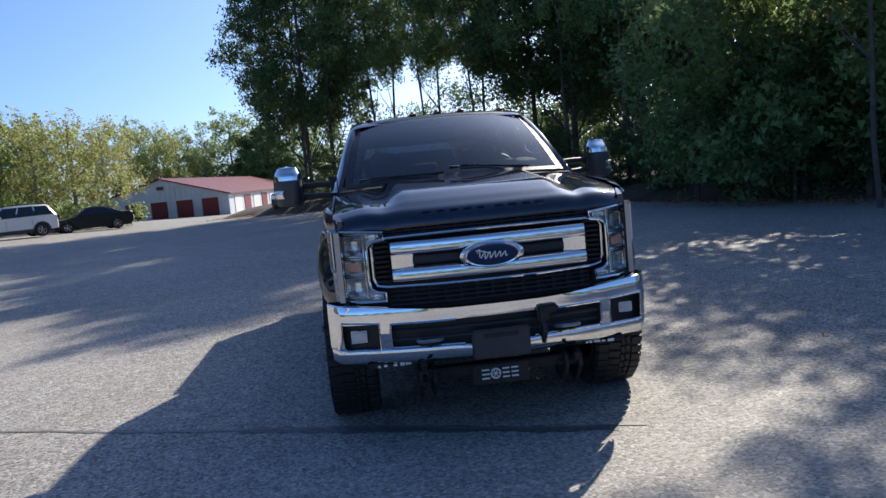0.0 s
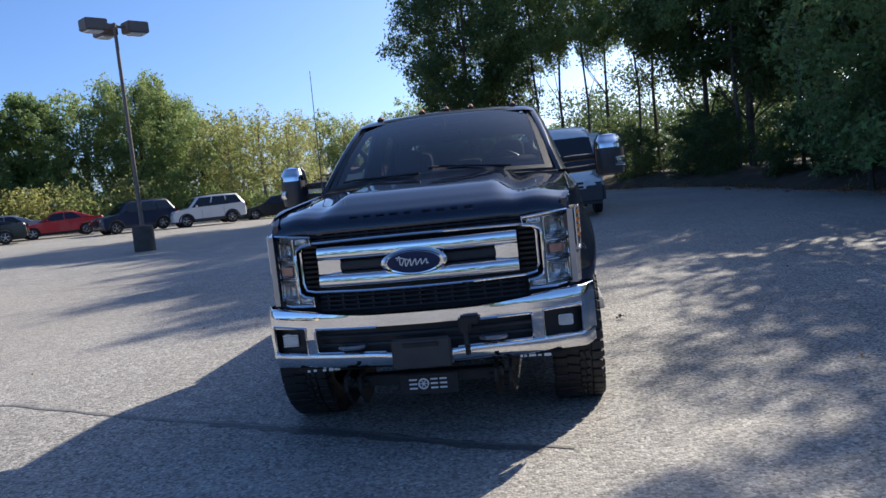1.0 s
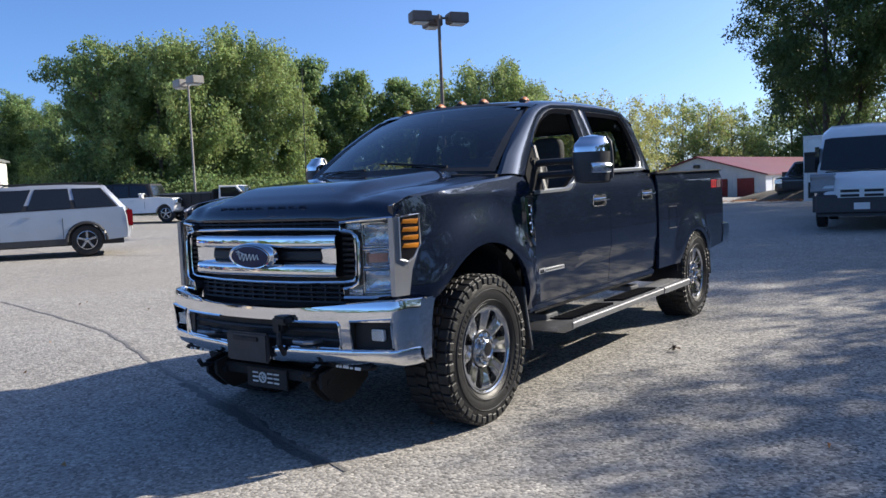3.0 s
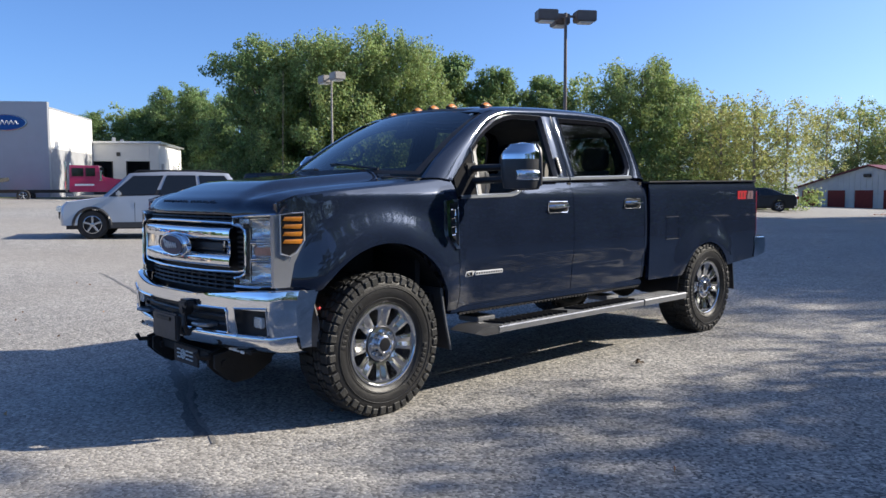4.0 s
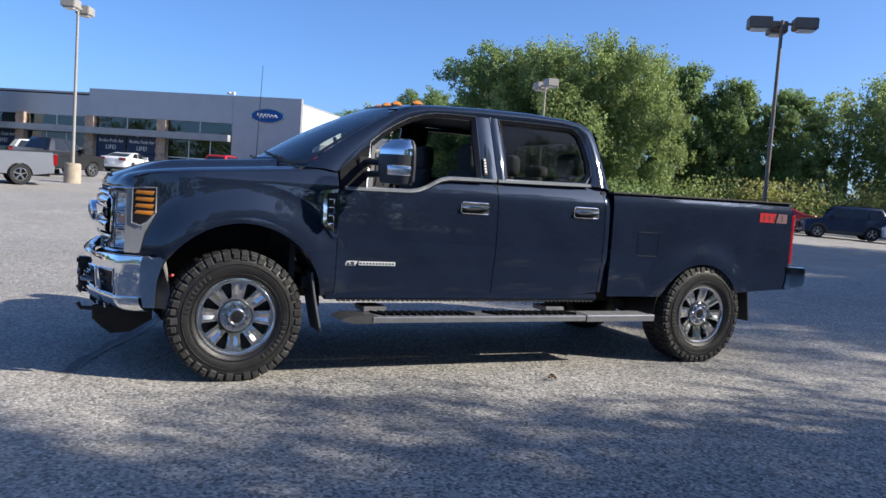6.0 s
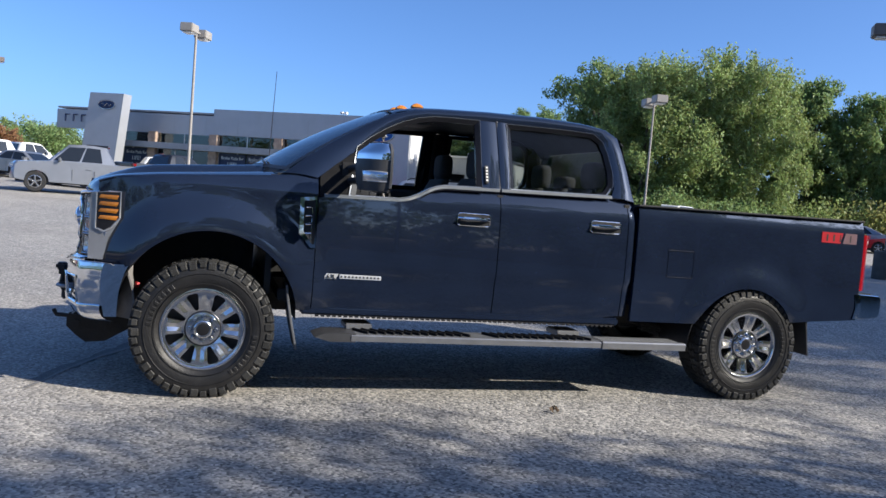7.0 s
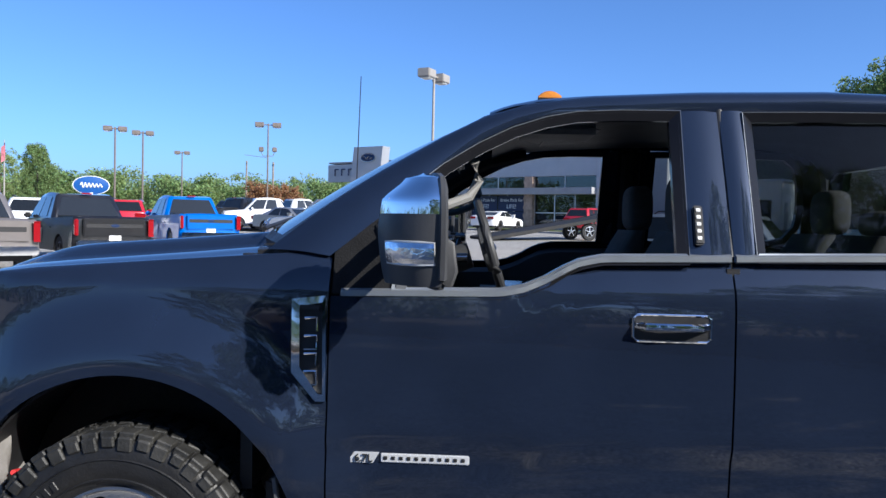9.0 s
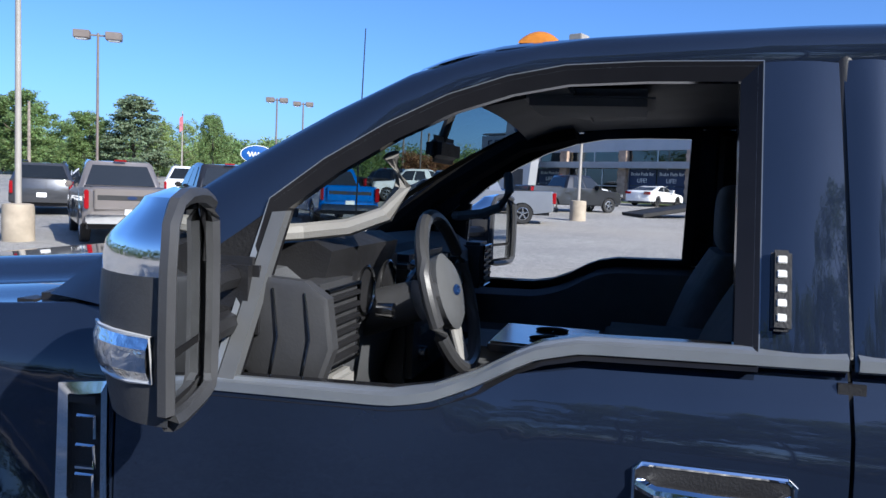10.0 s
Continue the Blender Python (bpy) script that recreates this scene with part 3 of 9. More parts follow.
for x, y, h, wd in ((2.0, 35, 3.1, 1.21), (4.8, 31.5, 2.9, 1.21), (7.4, 28, 3.1, 1.21), (9.2, 23.5, 2.9, 1.10), (10.2, 19.8, 3.2, 1.10), (10.9, 16.0, 5.6, 0.88), (12.2, 12.4, 4.9, 0.94), (10.2, 13.4, 4.6, 0.88), (13.6, 9.4, 2.5, 1.10), (15.2, 6.0, 2.2, 1.10), (17, 2.5, 2.2, 1.21),
                    (12.8, 20.5, 3.9, 1.21), (14.0, 16.5, 3.8, 1.21), (15.6, 13.2, 3.5, 1.10), (-1.6, 37.5, 3.5, 1.32), (13.8, 24.5, 4.5, 1.21), (17.0, 20.0, 4.6, 1.21), (19.5, 16.0, 4.5, 1.21), (8.5, 33.5, 3.8, 1.32), (5, 38.5, 3.8, 1.32), (20, -3, 2.4, 1.32), (24, -9, 2.8, 1.43)):
    put_tree(T_EDGE, x, y, h, wd)


def shrub(x, y, h, w, leaf, seed, label):
    r = random.Random(seed)
    cs = [(r.uniform(-w, w), r.uniform(-w, w) * 0.7, h * (0.12 + 0.75 * r.random())) for _ in range(34)]
    s = part("shrub", leaf_mesh(cs, [0.42 * h] * 34, 60, 0.15, leaf, 0.8, seed), None)
    s.matrix_world = ground_pose(x, y, seed * 31)
    return tagged(s, label, "shrub")


# scrub in front of the row of trees
for k, (az, d, h, leaf) in enumerate(((60, 54, 2.4, L_DARK), (57, 51, 2.2, L_DARK), (54, 50, 2.4, L_GREEN), (51, 50, 2.0, L_GREEN), (48, 50, 2.2, L_GREEN), (45.5, 55, 2.0, L_GREEN), (43, 57, 2.6, L_LIME), (40, 57, 2.6, L_YELLOW),
                                      (37.4, 57, 2.8, L_YELLOW), (35, 58, 2.6, L_LIME), (32.4, 60, 3.0, L_YELLOW), (29.8, 60, 3.0, L_LIME), (27.2, 60, 2.2, L_LIME), (24.6, 60, 1.6, L_GREEN), (22.4, 56, 1.5, L_LIME), (61.5, 60, 2.4, L_GREEN))):
    x, y = polar(az, d)
    shrub(x, y, h, 2.6, leaf, 40 + k, "scrubby hedge growth in front of taller trees")


def far_woods(name, arcs, label, leaf, seed, size=0.5, per=60):
    """A distant belt of trees, joined."""
    r = random.Random(seed)
    cs, rs = [], []
    for az0, az1, d, h in arcs:
        az = az0
        while az < az1:
            hh, dd = h * r.uniform(0.7, 1.15), d * r.uniform(0.95, 1.08)
            x, y = polar(az, dd)
            w = r.uniform(1.8, 3.6)
            for _ in range(14):
                u = r.random()
                q = w * math.sqrt(max(0.1, 1 - (u - 0.35) ** 2 * 1.6))
                cs.append((x + r.uniform(-q, q), y + r.uniform(-q, q), ground_z(x, y) + hh * u))
                rs.append(r.uniform(0.9, 1.7))
            az += math.degrees(2.6 / d)
    o = part(name, leaf_mesh(cs, rs, per, size, leaf, 0.75, seed), None)
    return tagged(o, label, "woods", kind="stuff")


far_woods("far_woods", ((76, 104, 128, 6.0), (104, 140, 125, 5.4)), "distant belt of green trees behind the dealership", L_GREEN, 3, 0.30, 90)
far_woods("far_woods", ((80, 136, 140, 6.6),), "distant belt of mixed yellow-green trees", L_LIME, 4, 0.30, 80)
far_woods("far_woods", ((140, 268, 62, 7.5),), "belt of dark trees across the road", L_DARK, 6, 0.36, 30)
far_woods("far_woods", ((268, 300, 40, 6.5), (300, 346, 62, 7.5), (318, 340, 50, 4.5)), "dark wood beside the car park", L_DARK, 7, 0.36, 34)
far_woods("far_woods", ((346, 361, 66, 7.0), (347, 361, 52, 5.6), (340, 360, 58, 8.0), (340, 352, 50, 4.5)), "dark wood behind the white van", L_DARK, 9, 0.17, 95)
far_woods("far_woods", ((-2, 14, 112, 7.0),), "distant trees behind the storage shed", L_GREEN, 8, 0.28, 80)


def woods_floor():
    """A bank of dark leaf litter under the wood."""
    bm = bmesh.new()
    edge = [(-9, 45), (-5, 36.5), (0, 33.2), (4.2, 29.5), (7.2, 25.0), (8.8, 19.0), (10.2, 13.5), (12.4, 8.6), (15.0, 4.4), (18.5, 0.0), (24, -8), (34, -16)]

    def at(u, v):
        i = min(int(u * (len(edge) - 1)), len(edge) - 2)
        f = u * (len(edge) - 1) - i
        x, y = edge[i][0] + (edge[i + 1][0] - edge[i][0]) * f, edge[i][1] + (edge[i + 1][1] - edge[i][1]) * f
        x, y = x + 34 * v * v, y + 24 * v * v
        n = noise.noise(Vector((x * 0.4, y * 0.4, 0)))
        return (x + n * 0.5 * (1 - v), y + n * 0.5 * (1 - v), ground_z(x, y) + 0.004 + 0.55 * sstep(0, 0.25, v) + 0.12 * n * sstep(0, 0.2, v))
    grid(bm, at, 90, 24)
    tagged(part("woods_floor", bm, material("leaf_litter", (0.075, 0.058, 0.038), 0.95, vary=0.45, scale=2.5, bump=0.9, bscale=14, stain=0.5, stain_col=(0.04, 0.05, 0.02))),
           "bank of brown leaf litter under the wood", "ground", kind="structure")
    # loose litter at the edge
    r = np.random.default_rng(9)
    cs = []
    for _ in range(500):
        k = r.integers(0, len(edge) - 1)
        f = r.random()
        x, y = edge[k][0] * (1 - f) + edge[k + 1][0] * f, edge[k][1] * (1 - f) + edge[k + 1][1] * f
        x, y = x + r.normal() * 0.7, y + r.normal() * 0.7
        cs.append((x, y, ground_z(x, y) + 0.05))
    tagged(part("leaf_litter", leaf_mesh(cs, [0.3] * len(cs), 10, 0.05, L_RUST, 0.12, 9), None), "dry fallen leaves along the wood's edge", "leaves", kind="stuff")


woods_floor()


def lawn(pts, z, label):
    bm = bmesh.new()
    vs = [bm.verts.new((x, y, ground_z(x, y) + z)) for x, y in pts]
    bm.faces.new(vs)
    bmesh.ops.subdivide_edges(bm, edges=bm.edges[:], cuts=12, use_grid_fill=True)
    for v in bm.verts:
        v.co.z = ground_z(v.co.x, v.co.y) + z
    tagged(part("lawn", bm, material("grass", (0.075, 0.10, 0.03), 0.95, vary=0.4, scale=1.5, bump=0.9, bscale=60)), label, "lawn", kind="structure")

# ---- the truck: front axle at y = 0, nose towards -y, driver's side at +x ----
truck = thing("pickup_truck", "dark blue-black crew cab pickup truck with chrome trim, parked on asphalt", "pickup truck")
HUB_F, HUB_R, TYRE_R = (0.0, 0.43), (4.06, 0.43), 0.437
ARCH_F, ARCH_R = (0.02, 0.50, 0.555), (4.0, 0.40, 0.475)


def side_x(y, z):
    """Half width of the painted side at a place."""
    x = 0.957 - (0.022 * ((z - 0.98) / 0.48) ** 2 if z > 0.98 else 0.022 * ((0.98 - z) / 0.4) ** 2)
    t = max(0.0, z - 1.335)
    x -= 0.46 * max(0.0, t - 0.010) + 6.0 * min(t, 0.020) ** 2
    x -= 0.014 * (1 - sstep(0.824, 0.842, z)) + 0.030 * max(0.0, 0.70 - z)
    if y > 2.95:
        t = max(0.0, z - 1.365)
        x = 0.962 - 0.012 * ((z - 1.0) / 0.45) ** 2 - 0.30 * max(0.0, t - 0.010) - 3.0 * min(t, 0.020) ** 2
    for (cy, cz, r), w, g in ((ARCH_F, 0.17, 0.058), (ARCH_R, 0.14, 0.036)):
        d = math.hypot(y - cy, z - cz) - r
        if d < w * 1.6:
            x += g * (1 - sstep(0.02, w * 1.6, d)) * sstep(0.45, 0.75, z)
    # the side turns in to the nose
    x -= 0.10 * sstep(-0.15, -0.70, y) ** 2 if y < -0.15 else 0
    return x


def glass_x(z):
    return 0.897 - 0.37 * (z - 1.46) if z > 1.40 else side_x(1.2, z) - 0.012


def arch_low(y, arch, low):
    cy, cz, r = arch
    if abs(y - cy) >= r:
        return low
    return max(low, cz + math.sqrt(r * r - (y - cy) ** 2))


def panel(name, ys, zlo, zhi, side, xf=side_x, rows=16, lip=0.03, mat=None, parent=None, label=""):
    """A side panel from column heights, with a rim folded inwards."""
    bm = bmesh.new()
    cols = []
    for y in ys:
        a, b = zlo(y), zhi(y)
        cols.append([bm.verts.new((side * xf(y, a + (b - a) * k / rows), y, a + (b - a) * k / rows)) for k in range(rows + 1)])
    for A, B in zip(cols, cols[1:]):
        for k in range(rows):
            bm.faces.new((A[k], A[k + 1], B[k + 1], B[k]))
    ring = [c[0] for c in cols] + cols[-1][1:] + [c[-1] for c in cols[-2::-1]] + cols[0][-2:0:-1]
    inner = [bm.verts.new((v.co.x - side * lip, v.co.y, v.co.z)) for v in ring]
    for k in range(len(ring)):
        bm.faces.new((ring[k], ring[(k + 1) % len(ring)], inner[(k + 1) % len(ring)], inner[k]))
    return part(name, bm, mat or M_PAINT, parent or truck, label, angle=40)


def spaced(a, b, n, arch=None):
    ys = [a + (b - a) * k / n for k in range(n + 1)]
    if arch:
        cy, _, r = arch
        ys += [cy - r * math.cos(math.pi * k / 26) for k in range(27)]
        ys = sorted({round(y, 4) for y in ys if a - 1e-6 <= y <= b + 1e-6})
    return ys


def belt(y):
    """The top edge of the doors, with its step down towards the mirror."""
    return lerp([(0.66, 1.315), (1.20, 1.326), (1.27, 1.338), (1.34, 1.366), (1.40, 1.402), (1.45, 1.425), (1.52, 1.440), (1.93, 1.450), (2.76, 1.470), (2.95, 1.475)], y)


def hood_edge(y):
    return lerp([(-0.74, 1.235), (-0.66, 1.300), (-0.55, 1.335), (-0.32, 1.365), (0.13, 1.400), (0.46, 1.425), (0.68, 1.445)], y)


BADGES = []
SIDES = ((1, "driver"), (-1, "passenger"))
front_window = [(0.90, 1.345), (1.20, 1.352), (1.27, 1.364), (1.34, 1.392), (1.40, 1.428), (1.45, 1.451), (1.52, 1.466), (1.758, 1.472), (1.758, 1.912), (1.60, 1.911), (1.457, 1.904), (1.355, 1.884), (1.249, 1.848), (1.141, 1.793), (1.03, 1.722), (0.945, 1.652)]
rear_window = [(2.035, 1.482), (2.35, 1.488), (2.66, 1.496), (2.74, 1.515), (2.785, 1.575), (2.79, 1.66), (2.765, 1.79), (2.735, 1.87), (2.68, 1.912), (2.50, 1.917), (2.25, 1.916), (2.03, 1.912)]


def ring_panel(name, outer, inner, side, mat, parent, depth=0.03, label="", push=0.0):
    bm = bmesh.new()
    n = len(outer)
    loops = []
    tilt = 0.32 * min(math.hypot(outer[k][0] - inner[k][0], outer[k][1] - inner[k][1]) for k in range(n))
    for pts, off in ((outer, push + tilt), (inner, push - tilt), (inner, push - depth), (outer, push - depth)):
        loops.append([bm.verts.new((side * (glass_x(z) + off), y, z)) for y, z in pts])
    for A, B in zip(loops, loops[1:] + loops[:1]):
        for k in range(n):
            bm.faces.new((A[k], A[(k + 1) % n], B[(k + 1) % n], B[k]))
    return part(name, bm, mat, parent, label, angle=40)


def grow(poly, d):
    """The outline moved outwards by d."""
    out, n = [], len(poly)
    area = sum(poly[k][0] * poly[(k + 1) % n][1] - poly[(k + 1) % n][0] * poly[k][1] for k in range(n))
    s = 1 if area > 0 else -1
    for k in range(n):
        a, b, c = Vector(poly[k - 1]), Vector(poly[k]), Vector(poly[(k + 1) % n])
        n1, n2 = (b - a).normalized(), (c - b).normalized()
        q = (Vector((n1.y, -n1.x)) + Vector((n2.y, -n2.x))) * s
        q = q.normalized() / max(0.5, math.sqrt((1 + n1.dot(n2)) / 2))
        out.append((b.x + q.x * d, b.y + q.y * d))
    return out


def build_cab():
    for s, _ in SIDES:
        # fender
        panel("fender", spaced(-0.66, 0.661, 30, ARCH_F), lambda y: arch_low(y, ARCH_F, 0.80 if y < 0 else 0.575), hood_edge, s, rows=18, label="dark fender with a wide wheel arch")
        bm = bmesh.new()
        pts = [(ARCH_F[0] - (ARCH_F[2] - 0.004) * math.cos(math.pi * k / 40), ARCH_F[1] + (ARCH_F[2] - 0.004) * math.sin(math.pi * k / 40)) for k in range(41)]
        vs = [[bm.verts.new((s * x, y, z)) for x in (0.93, 0.55)] for y, z in pts]
        for A, B in zip(vs, vs[1:]):
            bm.faces.new((A[0], A[1], B[1], B[0]))
        thicken(bm, (0, 0, 0.012))
        part("wheel_well", bm, M_BLACK, truck, "black plastic inner arch")
        # doors: lower shells
        fd = panel("front_door", spaced(0.667, 1.9255, 30), lambda y: 0.580, belt, s, rows=18)
        rd = panel("rear_door", spaced(1.932, 2.927, 24), lambda y: lerp([(1.9, 0.580), (2.6, 0.582), (2.93, 0.615)], y), belt, s, rows=18)
        # window frames of the doors
        fo = grow(front_window, 0.034)
        ring_panel("window_frame", fo, front_window, s, M_SEAL, fd, 0.04, push=0.002)
        ro = grow(rear_window, 0.032)
        ring_panel("window_frame", ro, rear_window, s, M_SEAL, rd, 0.04, push=0.002)
        above = lambda loop, h: [(y, max(z, belt(y) + h)) for y, z in loop]
        ring_panel("window_trim", above(grow(front_window, 0.036), 0.020), above(grow(front_window, 0.026), 0.028), s, M_SATGREY, fd, 0.012, "bright thin window trim", push=0.010)
        ring_panel("window_trim", above(grow(rear_window, 0.034), 0.020), above(grow(rear_window, 0.025), 0.028), s, M_SATGREY, rd, 0.012, "bright thin window trim", push=0.010)
        # rear glass, dark; the front door's glass is wound down
        bm = bmesh.new()
        bm.faces.new([bm.verts.new((s * (glass_x(z) - 0.022), y, z)) for y, z in rear_window])
        bmesh.ops.triangulate(bm, faces=bm.faces[:])
        g = part("window_pane", bm, M_PRIV, rd, "dark tinted glass")
        g.visible_shadow = False
        # painted pillars and roof rail round the windows
        def strip(name, A, B, mat=M_PAINT, bulge=0.014, parent=truck):
            b2 = bmesh.new()
            rows = []
            for P, Q in zip(A, B):
                P, Q = Vector((s * P[0], P[1], P[2])), Vector((s * Q[0], Q[1], Q[2]))
                rows.append([b2.verts.new(P.lerp(Q, q / 6) + Vector((s * bulge * math.sin(math.pi * q / 6), 0, bulge * 0.5 * math.sin(math.pi * q / 6)))) for q in range(7)])
            for k in range(len(rows) - 1):
                for q in range(6):
                    b2.faces.new((rows[k][q], rows[k + 1][q], rows[k + 1][q + 1], rows[k][q + 1]))
            thicken(b2, (-s * 0.03, 0, 0))
            return part(name, b2, mat, parent, angle=45)

        def gx(y, z, off=0.0):
            return (glass_x(z) + off, y, z)
        # A-pillar and roof rail from cowl to back
        rail_out = [(0.860, 0.44, 1.455), (0.815, 0.60, 1.585), (0.775, 0.80, 1.725), (0.735, 1.00, 1.845), (0.705, 1.15, 1.925), (0.690, 1.30, 1.972), (0.685, 1.50, 1.996), (0.685, 1.87, 2.012), (0.685, 2.30, 2.020), (0.690, 2.62, 2.010), (0.705, 2.80, 1.985), (0.735, 2.885, 1.93), (0.775, 2.915, 1.82), (0.822, 2.945, 1.68), (0.875, 2.975, 1.52), (0.900, 2.985, 1.46)]
        rail_in = [gx(0.655, 1.44), gx(0.80, 1.56), gx(0.945, 1.675), gx(1.03, 1.752), gx(1.13, 1.832), gx(1.24, 1.888), gx(1.36, 1.926), gx(1.76, 1.946), gx(2.25, 1.950), gx(2.60, 1.948), gx(2.715, 1.93), gx(2.77, 1.885), gx(2.80, 1.80), gx(2.826, 1.66), gx(2.83, 1.55), gx(2.80, 1.478)]
        strip("cab_side_rail", rail_out, rail_in)
        b2 = bmesh.new()
        seam = [Vector((s * P[0], P[1], P[2])).lerp(Vector((s * Q[0], Q[1], Q[2])), 0.48) + Vector((s * 0.0125, 0, 0.0055)) for P, Q in zip(rail_out[1:-2], rail_in[1:-2])]
        tube(b2, seam, 0.002, 5)
        part("door_seam", b2, M_BLACK, truck)
        # B-pillar in two halves with the shut line between
        strip("door_pillar", [gx(1.790, 1.45, 0.004), gx(1.790, 1.58, 0.008), gx(1.790, 1.70, 0.010), gx(1.790, 1.82, 0.008), gx(1.790, 1.945, 0.002)], [gx(1.9255, 1.45, 0.004), gx(1.923, 1.58, 0.008), gx(1.920, 1.70, 0.010), gx(1.917, 1.82, 0.008), gx(1.914, 1.945, 0.002)], bulge=0.005, parent=fd)
        strip("door_pillar", [gx(1.932, 1.45, 0.004), gx(1.9295, 1.58, 0.008), gx(1.9265, 1.70, 0.010), gx(1.9235, 1.82, 0.008), gx(1.9205, 1.948, 0.002)], [gx(2.006, 1.46, 0.004), gx(2.005, 1.58, 0.008), gx(2.003, 1.70, 0.010), gx(2.001, 1.82, 0.008), gx(2.000, 1.948, 0.002)], bulge=0.005, parent=rd)
        strip("door_seal", [gx(1.90, 1.46, -0.012), gx(1.90, 1.95, -0.012)], [gx(1.95, 1.46, -0.012), gx(1.95, 1.95, -0.012)], M_BLACK)
        # black sail panel in front of the window, and its gap to the pillar
        b2 = bmesh.new()
        b2.faces.new([b2.verts.new((s * (glass_x(z) + 0.006), y, z)) for y, z in ((0.672, 1.325), (0.868, 1.332), (0.915, 1.648), (0.895, 1.632), (0.78, 1.545), (0.672, 1.452))])
        thicken(b2, (-s * 0.03, 0, 0))
        part("sail_panel", b2, M_PAD, fd, "satin black mirror mount panel")
        # grey bar at the window's front edge
        b2 = bmesh.new()
        b2.faces.new([b2.verts.new((s * (glass_x(z) + 0.010), y, z)) for y, z in ((0.872, 1.340), (0.905, 1.342), (0.950, 1.648), (0.922, 1.645))])
        thicken(b2, (-s * 0.025, 0, 0))
        part("window_bar", b2, material("dark_satin_bar", (0.10, 0.104, 0.11), 0.5, vary=0.1, scale=20), fd, "satin grey bar at the window's front edge")
        # chrome line under the windows
        for d, (a, b) in ((fd, (0.70, 1.921)), (rd, (1.936, 2.80))):
            b2 = bmesh.new()
            ys = spaced(a, b, 36)
            vs = [[b2.verts.new((s * (glass_x(belt(y) + 0.012) + o), y, belt(y) + h)) for o, h in ((0.006, -0.003), (0.017, 0.002), (0.016, 0.019), (0.0, 0.026))] for y in ys]
            for A, B in zip(vs, vs[1:]):
                for k in range(3):
                    b2.faces.new((A[k], A[k + 1], B[k + 1], B[k]))
            part("beltline_trim", b2, M_SATGREY, d, "bright metal strip below the window")
        # door handles: chrome pull in a dark cup
        for d, y0 in ((fd, 1.615), (rd, 2.628)):
            x = side_x(y0, 1.25)
            zc = 1.245 if d is fd else 1.262
            b2 = bmesh.new()
            prism(b2, [(y0, zc - 0.030), (y0 + 0.012, zc - 0.042), (y0 + 0.225, zc - 0.042), (y0 + 0.237, zc - 0.030), (y0 + 0.237, zc + 0.030), (y0 + 0.225, zc + 0.040), (y0 + 0.012, zc + 0.040), (y0, zc + 0.030)], "x", s * (x - 0.02), s * (x + 0.004))
            h = part("handle_cup", b2, M_BLACK, d, "black recess behind the handle")
            b2 = bmesh.new()
            ring = [(y0, zc - 0.030), (y0 + 0.012, zc - 0.042), (y0 + 0.225, zc - 0.042), (y0 + 0.237, zc - 0.030), (y0 + 0.237, zc + 0.030), (y0 + 0.225, zc + 0.040), (y0 + 0.012, zc + 0.040), (y0, zc + 0.030)]
            tube(b2, [(s * (x + 0.004), y, z) for y, z in ring], 0.004, 6, closed=True)
            part("handle_rim", b2, M_CHROME, d, "thin chrome rim")
            b2 = bmesh.new()
            pts = [(x + 0.002, y0 + 0.012, zc + 0.006), (x + 0.034, y0 + 0.035, zc + 0.006), (x + 0.042, y0 + 0.12, zc + 0.006), (x + 0.036, y0 + 0.20, zc + 0.006), (x + 0.004, y0 + 0.226, zc + 0.006)]
            tube(b2, [(s * a, b, c) for a, b, c in pts], 0.0125, 10)
            part("handle", b2, M_CHROME, d, "chrome door handle")
        # keypad on the pillar
        if s > 0:
            x = glass_x(1.57)
            b2 = bx(-0.008, 0.006, 1.807, 1.838, -0.066, 0.066, bev=0.005, m=pose(x + 0.026, 0, 1.565, 0, -20.3, 0))
            kp = part("keypad", b2, M_BLACK, fd, "slim black keypad")
            for k in range(5):
                b2 = bx(0.006, 0.009, 1.815, 1.830, -0.052 + 0.0235 * k, -0.039 + 0.0235 * k, bev=0.002, m=pose(x + 0.026, 0, 1.565, 0, -20.3, 0))
                part("key", b2, M_WHITE, kp)
        # rocker, pinch seam
        part("rocker", bx(s * 0.86, s * 0.935, 0.60, 2.93, 0.545, 0.60, bev=0.012), M_PAINT, truck)
        # serrated weld flange under the sill
        b2 = bmesh.new()
        comb = []
        for k in range(58):
            comb += [(0.70 + k * 0.038, 0.532), (0.722 + k * 0.038, 0.532), (0.722 + k * 0.038, 0.542), (0.738 + k * 0.038, 0.542)]
        prism(b2, comb + [(2.90, 0.552), (0.70, 0.552)], "x", s * 0.90, s * 0.925)
        part("sill_flange", b2, M_BLACK, truck)
        # dark seals behind the shut lines
        for ya, yb, zt in ((0.645, 0.685, 1.30), (1.910, 1.950, 1.43), (2.910, 2.950, 1.44)):
            part("door_seal", bx(s * 0.885, s * 0.905, ya, yb, 0.60, zt), M_BLACK, truck)
        # rear cab corner
        panel("cab_corner", spaced(2.934, 2.985, 4), lambda y: 0.615, lambda y: 1.470, s, lambda y, z: side_x(2.93, z) - 0.25 * max(0, y - 2.95), rows=16)
        # fender vent badge
        poly = [(0.548, 1.305), (0.655, 1.318), (0.662, 0.985), (0.630, 0.985), (0.552, 1.075)]
        x = side_x(0.60, 1.15)
        b2 = bmesh.new()
        n = len(poly)
        inn = grow(poly, -0.020)
        top = [(0.574, 1.284), (0.646, 1.296), (0.652, 1.008), (0.638, 1.008), (0.578, 1.092)]
